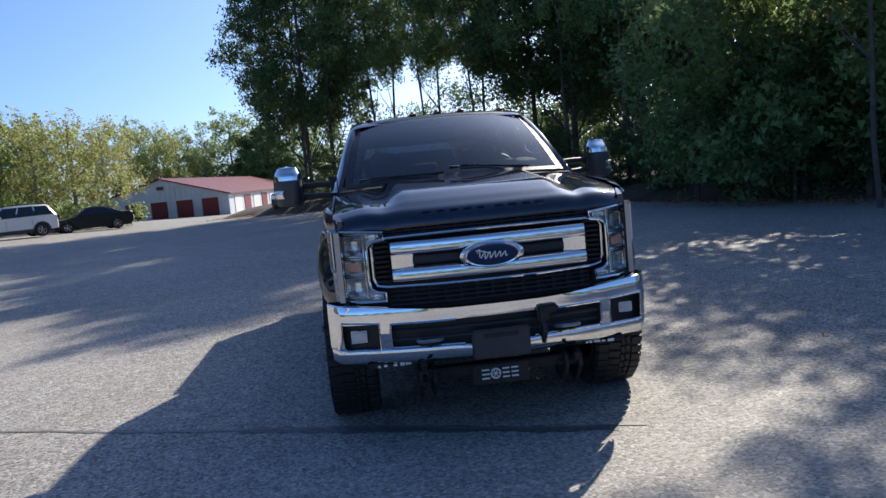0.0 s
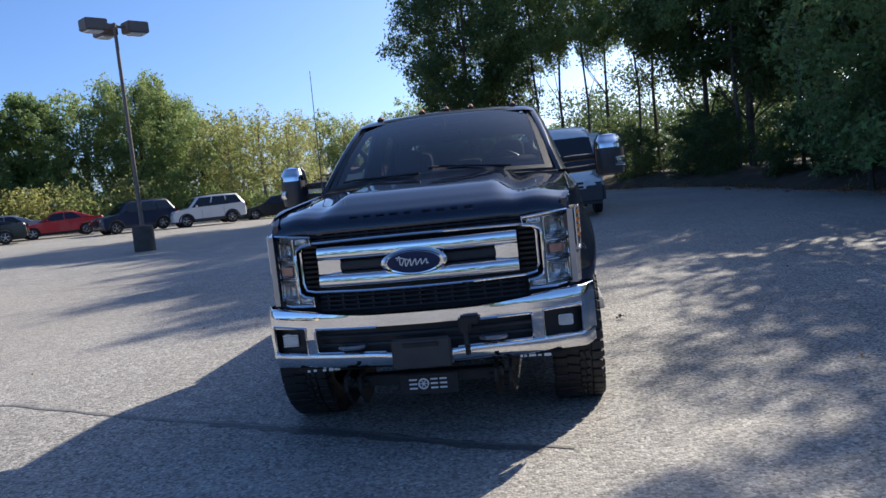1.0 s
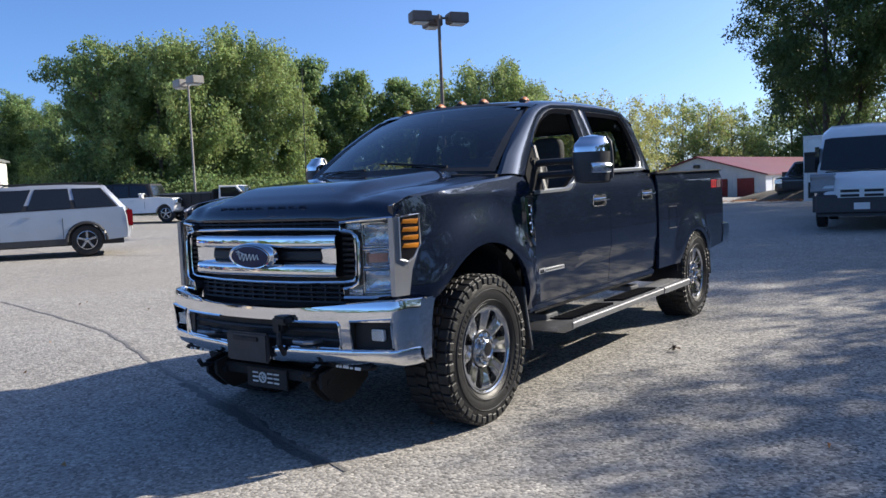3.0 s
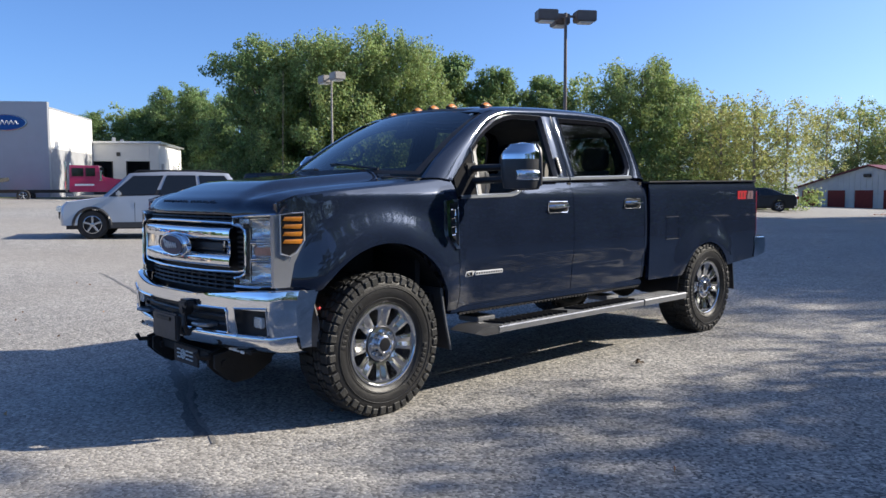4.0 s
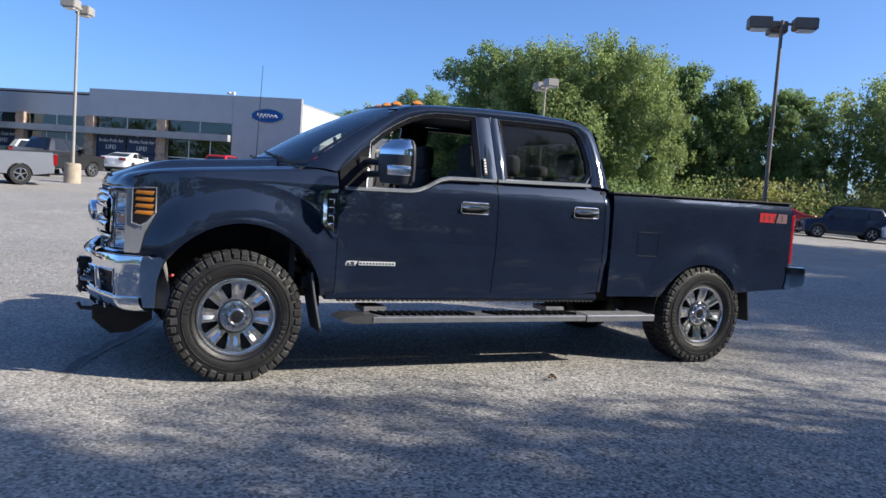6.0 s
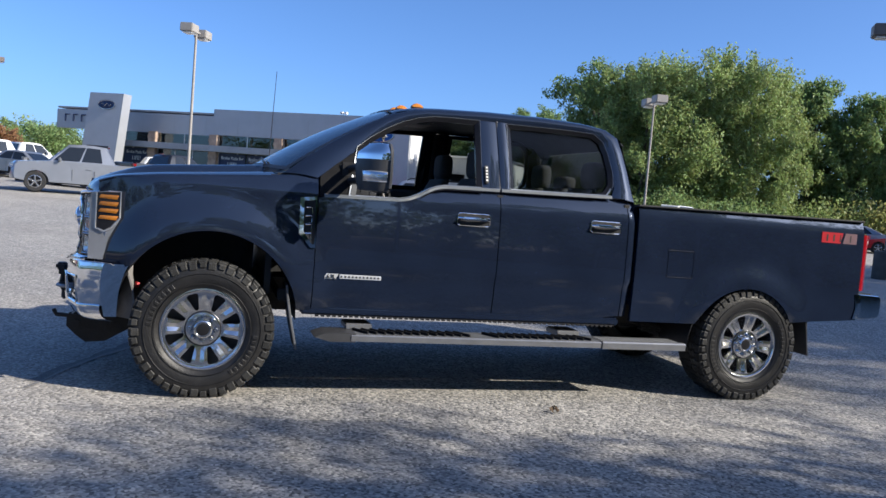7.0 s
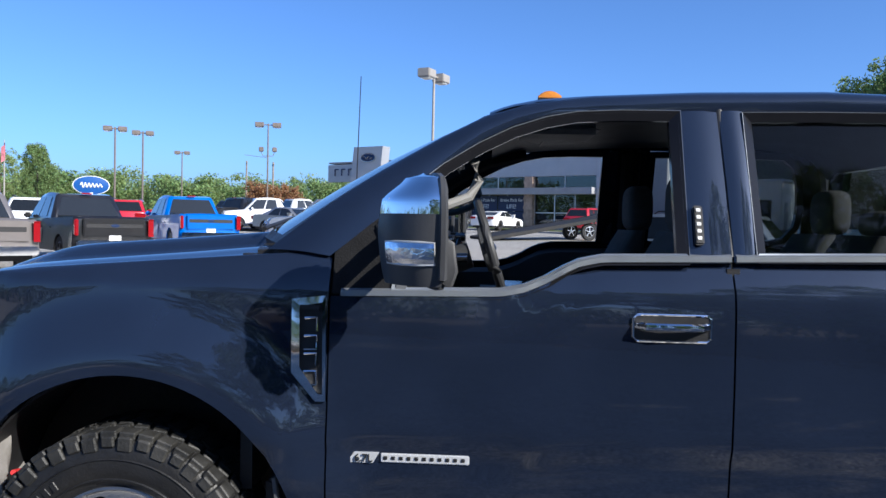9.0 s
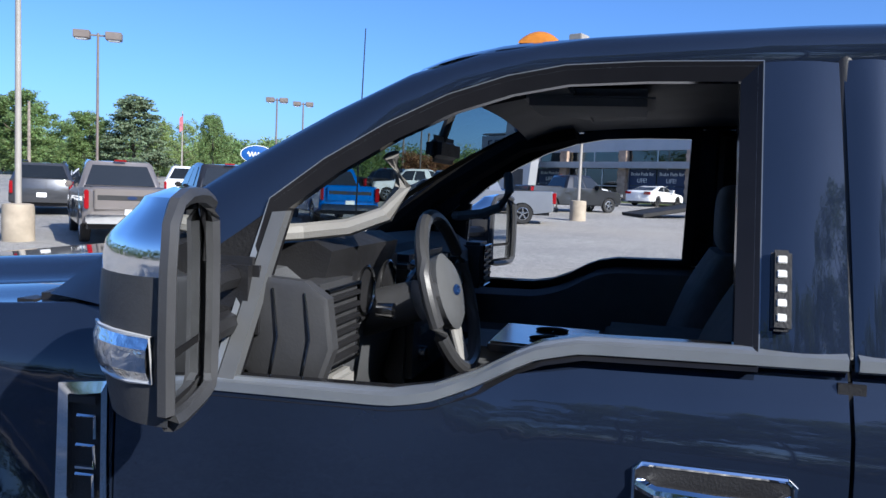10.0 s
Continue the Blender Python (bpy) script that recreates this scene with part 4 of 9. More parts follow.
        loops = [[b2.verts.new((s * (side_x(y, z) + o), y, z)) for y, z in P] for P, o in ((poly, 0.0), (poly, 0.014), (top, 0.018), (top, 0.004))]
        for A, B in zip(loops, loops[1:]):
            for k in range(n):
                b2.faces.new((A[k], A[(k + 1) % n], B[(k + 1) % n], B[k]))
        v = part("fender_vent", b2, M_CHROME, truck, "chrome fender vent surround", angle=20)
        b2 = bmesh.new()
        b2.faces.new([b2.verts.new((s * (side_x(y, z) + 0.005), y, z)) for y, z in top])
        part("vent_insert", b2, M_BLACK, v)
        for k in range(4):
            b2 = bmesh.new()
            zz = 1.245 - k * 0.056
            ringp = [(0.590, zz), (0.628, zz + 0.002), (0.630, zz - 0.040), (0.590, zz - 0.042)]
            tube(b2, [(s * (side_x(y, z) + 0.009), y, z) for y, z in ringp[: 4 if k % 2 else 3]], 0.0045, 5)
            part("badge_stroke", b2, M_CHROME, v)
        part("badge_stroke", bx(s * (x + 0.010), s * (x + 0.016), 0.575, 0.640, 1.272, 1.288, bev=0.002), M_BLACK, v)
        # door badges: two small plates
        xx = side_x(0.9, 0.80)
        b2 = bmesh.new()
        prism(b2, [(0.728, 0.788), (0.752, 0.822), (0.832, 0.822), (0.812, 0.788)] if s > 0 else [(0.728, 0.788), (0.752, 0.822), (0.832, 0.822), (0.812, 0.788)], "x", s * (xx - 0.004), s * (xx + 0.006))
        bd = part("badge_plate", b2, M_PLATE, fd, "small bright badge plate")
        BADGES.append((bd, s, xx))
        bd = part("badge_plate", bx(s * (xx - 0.004), s * (xx + 0.006), 0.836, 1.118, 0.790, 0.820, bev=0.003), M_PLATE, fd, "long bright badge plate with dark characters")
        for k in range(11):
            part("badge_stroke", bx(s * (xx + 0.005), s * (xx + 0.009), 0.846 + k * 0.0246, 0.846 + k * 0.0246 + 0.012, 0.800, 0.811, bev=0.001), M_BLACK, bd)

    # roof
    def roof_at(u, v):
        y = 1.16 + 1.78 * u
        a = abs(v * 2 - 1)
        zx = lerp([(1.12, 1.925), (1.22, 1.965), (1.33, 1.988), (1.5, 2.002), (1.87, 2.020), (2.3, 2.028), (2.62, 2.018), (2.80, 1.992), (2.90, 1.935), (2.94, 1.88)], y)
        hw = lerp([(1.15, 0.700), (1.3, 0.692), (2.6, 0.688), (2.8, 0.705), (2.9, 0.735), (2.94, 0.76)], y)
        crown = 0.034 * (1 - a ** 2) * lerp([(1.16, 0.8), (1.4, 1), (2.8, 1), (2.94, 0.6)], y)
        rib = 0.010 * sstep(0.60, 0.66, a) * (1 - sstep(0.80, 0.86, a)) * sstep(1.35, 1.5, y) * (1 - sstep(2.65, 2.8, y))
        return ((v * 2 - 1) * hw, y, zx + crown - rib - 0.012 * sstep(0.93, 1.0, a))
    bm = bmesh.new()
    grid(bm, roof_at, 44, 40)
    part("roof", bm, M_PAINT, truck, angle=50)
    bm = bmesh.new()
    grid(bm, lambda u, v: (roof_at(u, v)[0] * 0.95, roof_at(u, v)[1] * 0.97 + 0.06, roof_at(u, v)[2] - 0.05), 16, 16)
    part("headliner", bm, M_INT, truck, "grey roof lining")
    # rear cab wall with its window
    bm = bmesh.new()
    o = [(-0.89, 0.62), (0.89, 0.62), (0.90, 1.46), (0.775, 1.82), (0.735, 1.92), (-0.735, 1.92), (-0.775, 1.82), (-0.90, 1.46)]
    i = [(-0.62, 1.50), (0.62, 1.50), (0.66, 1.54), (0.60, 1.80), (0.56, 1.84), (-0.56, 1.84), (-0.60, 1.80), (-0.66, 1.54)]
    ya = lambda z: 2.985 if z < 1.47 else 2.985 - 0.16 * (z - 1.47)
    lo = [[bm.verts.new((x, ya(z) - d, z)) for x, z in P] for P, d in ((o, 0), (i, 0), (i, 0.05))]
    for A, B in zip(lo, lo[1:]):
        for k in range(8):
            bm.faces.new((A[k], A[(k + 1) % 8], B[(k + 1) % 8], B[k]))
    part("cab_back", bm, M_PAINT, truck)
    bm = bmesh.new()
    bm.faces.new([bm.verts.new((x, ya(z) - 0.03, z)) for x, z in i])
    g = part("rear_window", bm, M_TINT, truck, "tinted rear glass")
    g.visible_shadow = False


build_cab()


def ws(u, v, off=0.0):
    """The windscreen: u across, v from cowl to roof."""
    a = u * 2 - 1
    x0, x1 = 0.805 * a, 0.665 * a
    y0, y1 = 0.255 + 0.20 * a * a, 1.185 + 0.085 * a * a
    z0, z1 = 1.495 - 0.022 * a * a, 2.000 - 0.030 * a * a
    x, y, z = x0 + (x1 - x0) * v, y0 + (y1 - y0) * v, z0 + (z1 - z0) * v
    b = 0.030 * math.sin(math.pi * v)
    return (x, y - b * 0.45 - off * 0.45, z + b * 0.9 + off * 0.9)


def build_front():
    bm = bmesh.new()
    grid(bm, lambda u, v: ws(0.012 + 0.976 * u, v), 28, 16)
    g = part("windscreen", bm, M_TINT, truck, "wide raked windscreen")
    g.visible_shadow = False
    # black band and edges round the glass
    bm = bmesh.new()
    for a0, a1, v0, v1 in ((0, 0.03, 0, 1), (0.97, 1, 0, 1), (0, 1, 0.955, 1.0), (0, 1, 0, 0.04)):
        grid(bm, lambda u, v: ws(a0 + (a1 - a0) * u, v0 + (v1 - v0) * v, 0.003), 20 if a1 - a0 > 0.5 else 2, 14 if v1 - v0 > 0.5 else 2)
    part("windscreen_band", bm, M_BLACK, truck)
    # inspection sticker
    bm = bmesh.new()
    grid(bm, lambda u, v: ws(0.935 + 0.018 * u, 0.86 + 0.035 * v, 0.004), 2, 2)
    part("sticker", bm, M_WHITE, truck)

    # hood
    def hood_at(u, v):
        a = v * 2 - 1
        aa = abs(a)
        y0 = -0.815 + 0.15 * aa ** 2.6
        y1 = 0.40 + 0.12 * aa ** 2
        y = y0 + (y1 - y0) * u
        zs = lerp([(-0.84, 1.262), (-0.80, 1.300), (-0.74, 1.330), (-0.64, 1.358), (-0.5, 1.380), (-0.34, 1.397), (0.12, 1.436), (0.46, 1.468), (0.6, 1.475)], y - (y0 + 0.815) * (1 - u))
        dome = 0.050 * (1 - sstep(0.50, 0.66, aa)) * sstep(0.02, 0.35, u)
        dip = -0.008 * math.exp(-((aa - 0.67) / 0.06) ** 2)
        fall = -0.026 * sstep(0.76, 1.0, aa) ** 1.5
        lip = -0.030 * (1 - sstep(0, 0.05, u)) ** 2
        return (a * (0.865 + 0.008 * u), y, zs + dome + dip + fall + lip)
    bm = bmesh.new()
    grid(bm, hood_at, 46, 56)
    thicken(bm, (0, 0.004, -0.02))
    hood = part("hood", bm, M_PAINT, truck, "broad dark hood with a raised centre", angle=50)
    # shallow stamped characters along the hood's leading edge
    for k in range(9):
        xx = -0.36 + k * 0.078 + (0.03 if k > 4 else 0)
        b = bmesh.new()
        p0 = hood_at(0.028, (xx / 0.865 + 1) / 2)
        tube(b, [(xx, p0[1] - 0.001, p0[2] - 0.010), (xx, p0[1] + 0.004, p0[2] + 0.010), (xx + 0.045, p0[1] + 0.004, p0[2] + 0.010), (xx + 0.045, p0[1] - 0.001, p0[2] - 0.010)], 0.0045, 5, closed=k % 3 != 1)
        part("stamped_mark", b, M_PAINT, hood)
    # fender tops between hood and side
    for s, _ in SIDES:
        bm = bmesh.new()

        def top(u, v):
            y = -0.66 + 1.325 * u
            x0, x1 = 0.872, side_x(y, hood_edge(y))
            z0 = hood_edge(y) + lerp([(-0.66, 0.010), (-0.3, 0.012), (0.66, 0.014)], y)
            z1 = hood_edge(y)
            t = v
            return (s * (x0 + (x1 - x0) * t), y, z0 + (z1 - z0) * t * t + 0.006 * math.sin(math.pi * t))
        grid(bm, top, 30, 8)
        part("fender_top", bm, M_PAINT, truck, angle=60)
    # cowl with wipers
    bm = bmesh.new()
    grid(bm, lambda u, v: ((u * 2 - 1) * 0.84, 0.36 + 0.17 * (u * 2 - 1) ** 2 * 0.6 + (0.10) * v - 0.06, 1.472 - 0.02 * (u * 2 - 1) ** 2 + 0.008 * v), 24, 3)
    thicken(bm, (0, 0, -0.02))
    part("cowl", bm, M_BLACK, truck, "black plastic cowl")
    for x0, x1, v1 in ((0.52, 0.03, 0.10), (-0.10, -0.62, 0.06)):
        bm = bmesh.new()
        a, b = ws((x0 / 0.80 + 1) / 2, 0.01, 0.03), ws((x1 / 0.80 + 1) / 2, v1, 0.014)
        tube(bm, [a, b], 0.009, 6, 0.006)
        w = part("wiper", bm, M_BLACK, truck, "black wiper resting at the glass base")
        bm = bmesh.new()
        tube(bm, [ws((x0 / 0.80 + 1) / 2 - 0.02, 0.045, 0.008), ws((x1 / 0.80 + 1) / 2 - 0.05, v1 + 0.01, 0.008)], 0.006, 5)
        part("wiper_blade", bm, M_BLACK, w)
    bm = bmesh.new()
    r = random.Random(4)
    for k in range(26):
        box(bm, -0.30 + k * 0.024, -0.285 + k * 0.024, 0.30 - 0.01 * abs(k - 13) * 0.1, 0.318, 1.474, 1.482)
    part("cowl_grille", bm, M_TRIM, truck)
    # mast
    bm = bmesh.new()
    tube(bm, [(-0.852, 0.45, 1.42), (-0.852, 0.458, 1.85), (-0.850, 0.47, 2.34)], 0.0042, 6, 0.0022)
    part("antenna", bm, M_BLACK, truck, "thin black mast antenna")
    # roof marker lamps
    for x in (-0.555, -0.20, 0.0, 0.20, 0.535):
        y = 1.375 - 0.045 * (1 - (x / 0.55) ** 2)
        z = 2.004 + 0.028 * (1 - (x / 0.69) ** 2)
        b = part("marker_lamp", bx(x - 0.027, x + 0.027, y - 0.042, y + 0.046, z - 0.016, z - 0.002, bev=0.004), M_BLACK, truck, "small black lamp base")
        bm = bmesh.new()
        grid(bm, lambda u, v: (x + (u * 2 - 1) * 0.025, y - 0.040 + 0.082 * v, z - 0.004 + 0.028 * math.sin(math.pi * min(1, v * 0.9 + 0.05)) ** 0.6 * (1 - abs(u * 2 - 1) ** 3)), 8, 8)
        part("lens", bm, M_AMBER, b, "amber lens")

    # --- front end ---
    def face_y(x, z=1.0):
        return -0.815 + 0.145 * (abs(x) / 0.88) ** 2.4 - 0.02 * (1.25 - z)
    # black core behind the grille
    bm = bmesh.new()
    grid(bm, lambda u, v: ((u * 2 - 1) * 0.90, face_y((u * 2 - 1) * 0.9) + 0.075 + 0.10 * sstep(0.8, 1, abs(u * 2 - 1)), 0.74 + 0.54 * v), 20, 4)
    thicken(bm, (0, 0.03, 0))
    part("grille_backing", bm, M_BLACK, truck)
    gr = part("grille_frame", (lambda b: (tube(b, [(x, face_y(x) - 0.012, z) for x, z in ((-0.60, 1.186), (-0.3, 1.192), (0, 1.194), (0.3, 1.192), (0.60, 1.186), (0.655, 1.172), (0.672, 1.14), (0.672, 0.96), (0.655, 0.918), (0.60, 0.908), (0.3, 0.902), (0, 0.900), (-0.3, 0.902), (-0.60, 0.908), (-0.655, 0.918), (-0.672, 0.96), (-0.672, 1.14), (-0.655, 1.172))], 0.0085, 8, closed=True), b)[1])(bmesh.new()), M_CHROME, truck, "thin chrome grille surround")

    def bar(z0, z1, x0, x1, out, name="grille_bar", mat=M_CHROME, n=24):
        b = bmesh.new()

        def f(u, v):
            x = x0 + (x1 - x0) * u
            t = v * math.pi
            return (x, face_y(x) - out * (1 - abs(v * 2 - 1) ** 5) + 0.008 * v + 0.026, z0 + (z1 - z0) * v)
        grid(b, f, n, 10)
        return part(name, b, mat, gr, "broad chrome grille bar" if mat is M_CHROME else "", angle=50)
    bar(1.078, 1.172, -0.565, 0.565, 0.060)
    bar(0.922, 1.016, -0.565, 0.565, 0.064)
    for s in (1, -1):
        # chrome web that closes the slot towards the ends
        b = bmesh.new()
        grid(b, lambda u, v: (s * (0.44 + 0.125 * u), face_y(0.44 + 0.125 * u) + 0.022 - 0.045 * u, 1.008 + 0.078 * v), 8, 3)
        part("grille_end", b, M_CHROME, gr, "chrome web between the grille bars", angle=60)
        bar(1.018, 1.076, s * 0.10, s * 0.442, 0.012, "grille_slot", M_BLACK, 6)
        # end pockets with small slats
        for k in range(9):
            z = 0.934 + k * 0.0285
            bm = bmesh.new()
            box(bm, 0, 0.085, -0.02, 0.02, 0, 0.014, 0.003)
            part("grille_slat", bm, M_BLACK, gr, m=pose(0.574 if s > 0 else -0.659, face_y(0.62) + 0.022, z, 12, 0, 0))
    # upper and lower mesh of thin slats
    for z0, n in ((1.196, 3), (0.792, 4)):
        for k in range(n):
            bm = bmesh.new()
            z = z0 + k * (0.020 if z0 > 1 else 0.026)
            w = 0.62 if z0 > 1 else 0.585
            grid(bm, lambda u, v: ((u * 2 - 1) * w, face_y((u * 2 - 1) * w) + 0.012 + 0.014 * v, z + 0.010 * math.sin(math.pi * v)), 20, 3)
            thicken(bm, (0, 0.012, -0.006))
            part("grille_slat", bm, M_BLACK, gr)
    for z0, z1 in ((1.19, 1.245), (0.785, 0.885)):
        for k in range(13):
            x = -0.54 + k * 0.09
            part("grille_upright", bx(x - 0.006, x + 0.006, face_y(x) + 0.02, face_y(x) + 0.05, z0, z1), M_BLACK, gr)
    # oval emblem, without lettering
    e = lathe(bmesh.new(), [(0.0, 0.001), (0.010, 0.30), (0.012, 0.78), (0.008, 0.82), (0.010, 0.90), (0.0, 1.0), (-0.03, 1.0)], 48, "y")
    bmesh.ops.transform(e, matrix=Matrix.Diagonal((0.184, -1, 0.074, 1)), verts=e.verts)
    em = part("emblem", e, M_CHROME, gr, "oval chrome-rimmed emblem", m=pose(0, face_y(0) - 0.055, 1.045, 6, 0, 0))
    e = lathe(bmesh.new(), [(-0.001, 0.001), (0.004, 0.5), (0.001, 0.80)], 48, "y")
    bmesh.ops.transform(e, matrix=Matrix.Diagonal((0.184, -1, 0.074, 1)), verts=e.verts)
    part("emblem_field", e, M_EMBLEM, em, "dark blue oval field", m=pose(0, -0.0135, 0, 0, 0, 0))
    # a flowing bright stroke in place of lettering
    e = bmesh.new()
    tube(e, [(-0.088 + 0.0029 * k + 0.006 * math.sin(k * 0.62), -0.021, 0.019 * math.sin(k * 0.62) * (1.25 - 0.6 * k / 60) + (0.014 if k < 9 else 0)) for k in range(61)], 0.0034, 5)
    tube(e, [(-0.095 + 0.006 * k, -0.021, 0.030 - 0.0004 * k * k * 0.3) for k in range(14)], 0.0034, 5)
    part("emblem_stroke", e, M_WHITE, em, "flowing bright stroke")

    # headlamps: C-shaped, wrapping to the side
    for s, _ in SIDES:
        def hl(x, z, out=0.0):
            y = face_y(x, z) - 0.012 + 0.10 * sstep(0.74, 0.905, x) ** 1.6 - out
            return (s * x, y, z)
        cpoly = [(0.600, 1.222), (0.72, 1.232), (0.84, 1.238), (0.880, 1.236), (0.893, 1.12), (0.893, 1.00), (0.888, 0.90), (0.872, 0.835), (0.76, 0.832), (0.612, 0.832), (0.612, 0.878), (0.66, 0.885), (0.692, 0.905), (0.700, 0.95), (0.700, 1.12), (0.692, 1.150), (0.66, 1.172), (0.600, 1.180)]
        bm = bmesh.new()
        f = bm.faces.new([bm.verts.new((x, z, 0)) for x, z in cpoly])
        bmesh.ops.triangulate(bm, faces=[f])
        bmesh.ops.subdivide_edges(bm, edges=bm.edges[:], cuts=3, use_grid_fill=True)
        for v in bm.verts:
            v.co = Vector(hl(v.co.x, v.co.y, 0.02))
        lens_me = bm
        house = bmesh.new()
        n = len(cpoly)
        lo = [[house.verts.new(hl(x, z, o)) for x, z in P] for P, o in ((cpoly, 0.02), (cpoly, -0.05), (grow(cpoly, -0.012), -0.05))]
        for A, B in zip(lo, lo[1:]):
            for k in range(n):
                house.faces.new((A[k], A[(k + 1) % n], B[(k + 1) % n], B[k]))
        back = bmesh.new()
        f = back.faces.new([back.verts.new((x, z, 0)) for x, z in cpoly])
        bmesh.ops.triangulate(back, faces=[f])
        bmesh.ops.subdivide_edges(back, edges=back.edges[:], cuts=2, use_grid_fill=True)
        for v in back.verts:
            v.co = Vector(hl(v.co.x, v.co.y, -0.045))
        H = part("headlamp", house, M_SATIN, truck, "tall C-shaped headlamp with clear lens")
        part("lamp_chamber", back, M_CHAMBER, H, "pale silver lamp chamber")
        lens = part("lens", lens_me, M_LENS, H, "clear lamp lens", angle=60)
        lens.visible_shadow = False
        b = bmesh.new()
        tube(b, [hl(x, z, 0.022) for x, z in cpoly], 0.0075, 6, closed=True)
        part("lamp_rim", b, M_CHROME, H, "bright rim round the lamp")
        # bowls and dividers inside
        for x0, x1, z0, z1, mt in ((0.722, 0.838, 1.10, 1.205, M_REFL), (0.722, 0.838, 0.862, 0.965, M_REFL), (0.722, 0.838, 0.996, 1.070, M_REFL), (0.625, 0.70, 1.185, 1.215, M_REFL), (0.628, 0.70, 0.842, 0.872, M_REFL)):
            b = bmesh.new()

            def bowl(u, v):
                x, z = x0 + (x1 - x0) * u, z0 + (z1 - z0) * v
                d = 0.045 * (1 - (abs(u * 2 - 1) ** 4)) * (1 - (abs(v * 2 - 1) ** 4))
                return hl(x, z, 0.002 - d)
            grid(b, bowl, 10, 8)
            part("reflector", b, mt, H, "mirror-bright lamp bowl", angle=20)
        # broad bright bezel down the outer edge, thin brackets round the bowls
        b = bmesh.new()
        grid(b, lambda u, v: hl(0.846 + 0.040 * u, 0.842 + 0.388 * v, 0.004 + 0.010 * math.sin(math.pi * u)), 6, 12)
        part("bezel", b, M_CHROME, H, "broad bright bezel")
        for z0, z1 in ((1.092, 1.212), (0.988, 1.078), (0.852, 0.974)):
            b = bmesh.new()
            tube(b, [hl(0.840, z1, 0.008), hl(0.716, z1, 0.008), hl(0.716, z0, 0.008), hl(0.840, z0, 0.008)], 0.0065, 6, closed=True)
            part("bracket", b, M_CHROME, H, "thin bright bracket")
        b = bmesh.new()
        grid(b, lambda u, v: hl(0.738 + 0.082 * u, 1.010 + 0.046 * v, 0.0), 3, 3)
        part("reflex", b, material("pale_amber_reflex", (0.62, 0.30, 0.20), 0.3, vary=0.2, scale=90, bump=0.4, bscale=200), H, "pale amber reflex block")
        x = 0.79
        b = bmesh.new()
        lathe(b, [(-0.02, 0.001), (-0.016, 0.022), (0.0, 0.032), (0.02, 0.036)], 20, "y", hl(x, 1.15, -0.004))
        part("projector", b, M_LENS, H)
        # amber side marker with four bars
        sx_at = lambda y: lerp([(-0.72, 0.872), (-0.66, 0.889), (-0.60, 0.904), (-0.52, 0.913)], y)
        for k in range(4):
            b = bmesh.new()
            z = 1.080 + k * 0.042
            grid(b, lambda u, v: (s * (sx_at(-0.645 + 0.105 * u) + 0.006 + 0.003 * math.sin(math.pi * v)), -0.645 + 0.105 * u + 0.012 * (v - 0.5), z + 0.021 * v - 0.005 * u * (1 - v)), 5, 4)
            thicken(b, (-s * 0.008, 0, 0))
            part("side_marker", b, M_AMBER, H, "amber side marker bar")
        b = bmesh.new()
        b.faces.new([b.verts.new((s * (sx_at(y) + 0.004), y, zz)) for y, zz in ((-0.660, 1.236), (-0.600, 1.243), (-0.532, 1.246), (-0.530, 1.100), (-0.575, 1.035), (-0.615, 1.012), (-0.660, 1.030))])
        thicken(b, (-s * 0.006, 0, 0))
        part("marker_backing", b, material("dark_amber_housing", (0.012, 0.011, 0.012), 0.25, coat=0.5, vary=0.1, scale=30), H, "dark housing behind the amber bars")
        b = bmesh.new()
        tube(b, [(s * (sx_at(y) + 0.005), y, zz) for y, zz in ((-0.664, 1.240), (-0.600, 1.247), (-0.526, 1.251), (-0.524, 1.092), (-0.572, 1.026), (-0.614, 1.004), (-0.664, 1.022))], 0.0045, 5, closed=True)
        part("marker_rim", b, M_SILVER, H, "thin bright rim")
        b = bmesh.new()
        sp = [(-0.70, 1.238), (-0.525, 1.252), (-0.522, 1.085), (-0.585, 0.965), (-0.612, 0.832), (-0.70, 0.832)]
        b.faces.new([b.verts.new((s * lerp([(-0.72, 0.872), (-0.66, 0.889), (-0.60, 0.904), (-0.52, 0.913)], y), y, zz)) for y, zz in sp])
        thicken(b, (-s * 0.03, 0, 0))
        part("lamp_side", b, material("silvered_lamp_side", (0.38, 0.385, 0.40), 0.2, 0.55, coat=0.5, vary=0.08, scale=12), H, "silvery side of the lamp housing")

    # bumper
    def bumper(x, z):
        a = abs(x) / 0.962
        y = -0.925 + 0.205 * a ** 2.2 + 0.11 * sstep(0.92, 1.0, a) ** 1.5
        k = (z - 0.655) / 0.17
        return y + 0.010 * k * k + 0.035 * max(0, k - 0.72) + 0.02 * max(0, -k)
    top = lambda x: 0.772 + 0.040 * sstep(0.25, 0.95, abs(x) / 0.95)
    bot = lambda x: 0.500 + 0.0 * abs(x) - 0.015 * sstep(0.6, 0.95, abs(x) / 0.95)
    def shell(x0, x1, z0, z1, n=20, m=8):
        b = bmesh.new()

        def f(u, v):
            x = x0 + (x1 - x0) * u
            za, zb = (z0(x) if callable(z0) else z0), (z1(x) if callable(z1) else z1)
            z = za + (zb - za) * v
            return (x, bumper(x, z), z)
        grid(b, f, n, m)
        return b
    bmp = part("front_bumper", shell(-0.962, 0.962, lambda x: 0.708, top, 70, 6), M_CHROME, truck, "heavy chrome front bumper", angle=60)
    # rolled top edge
    b = bmesh.new()
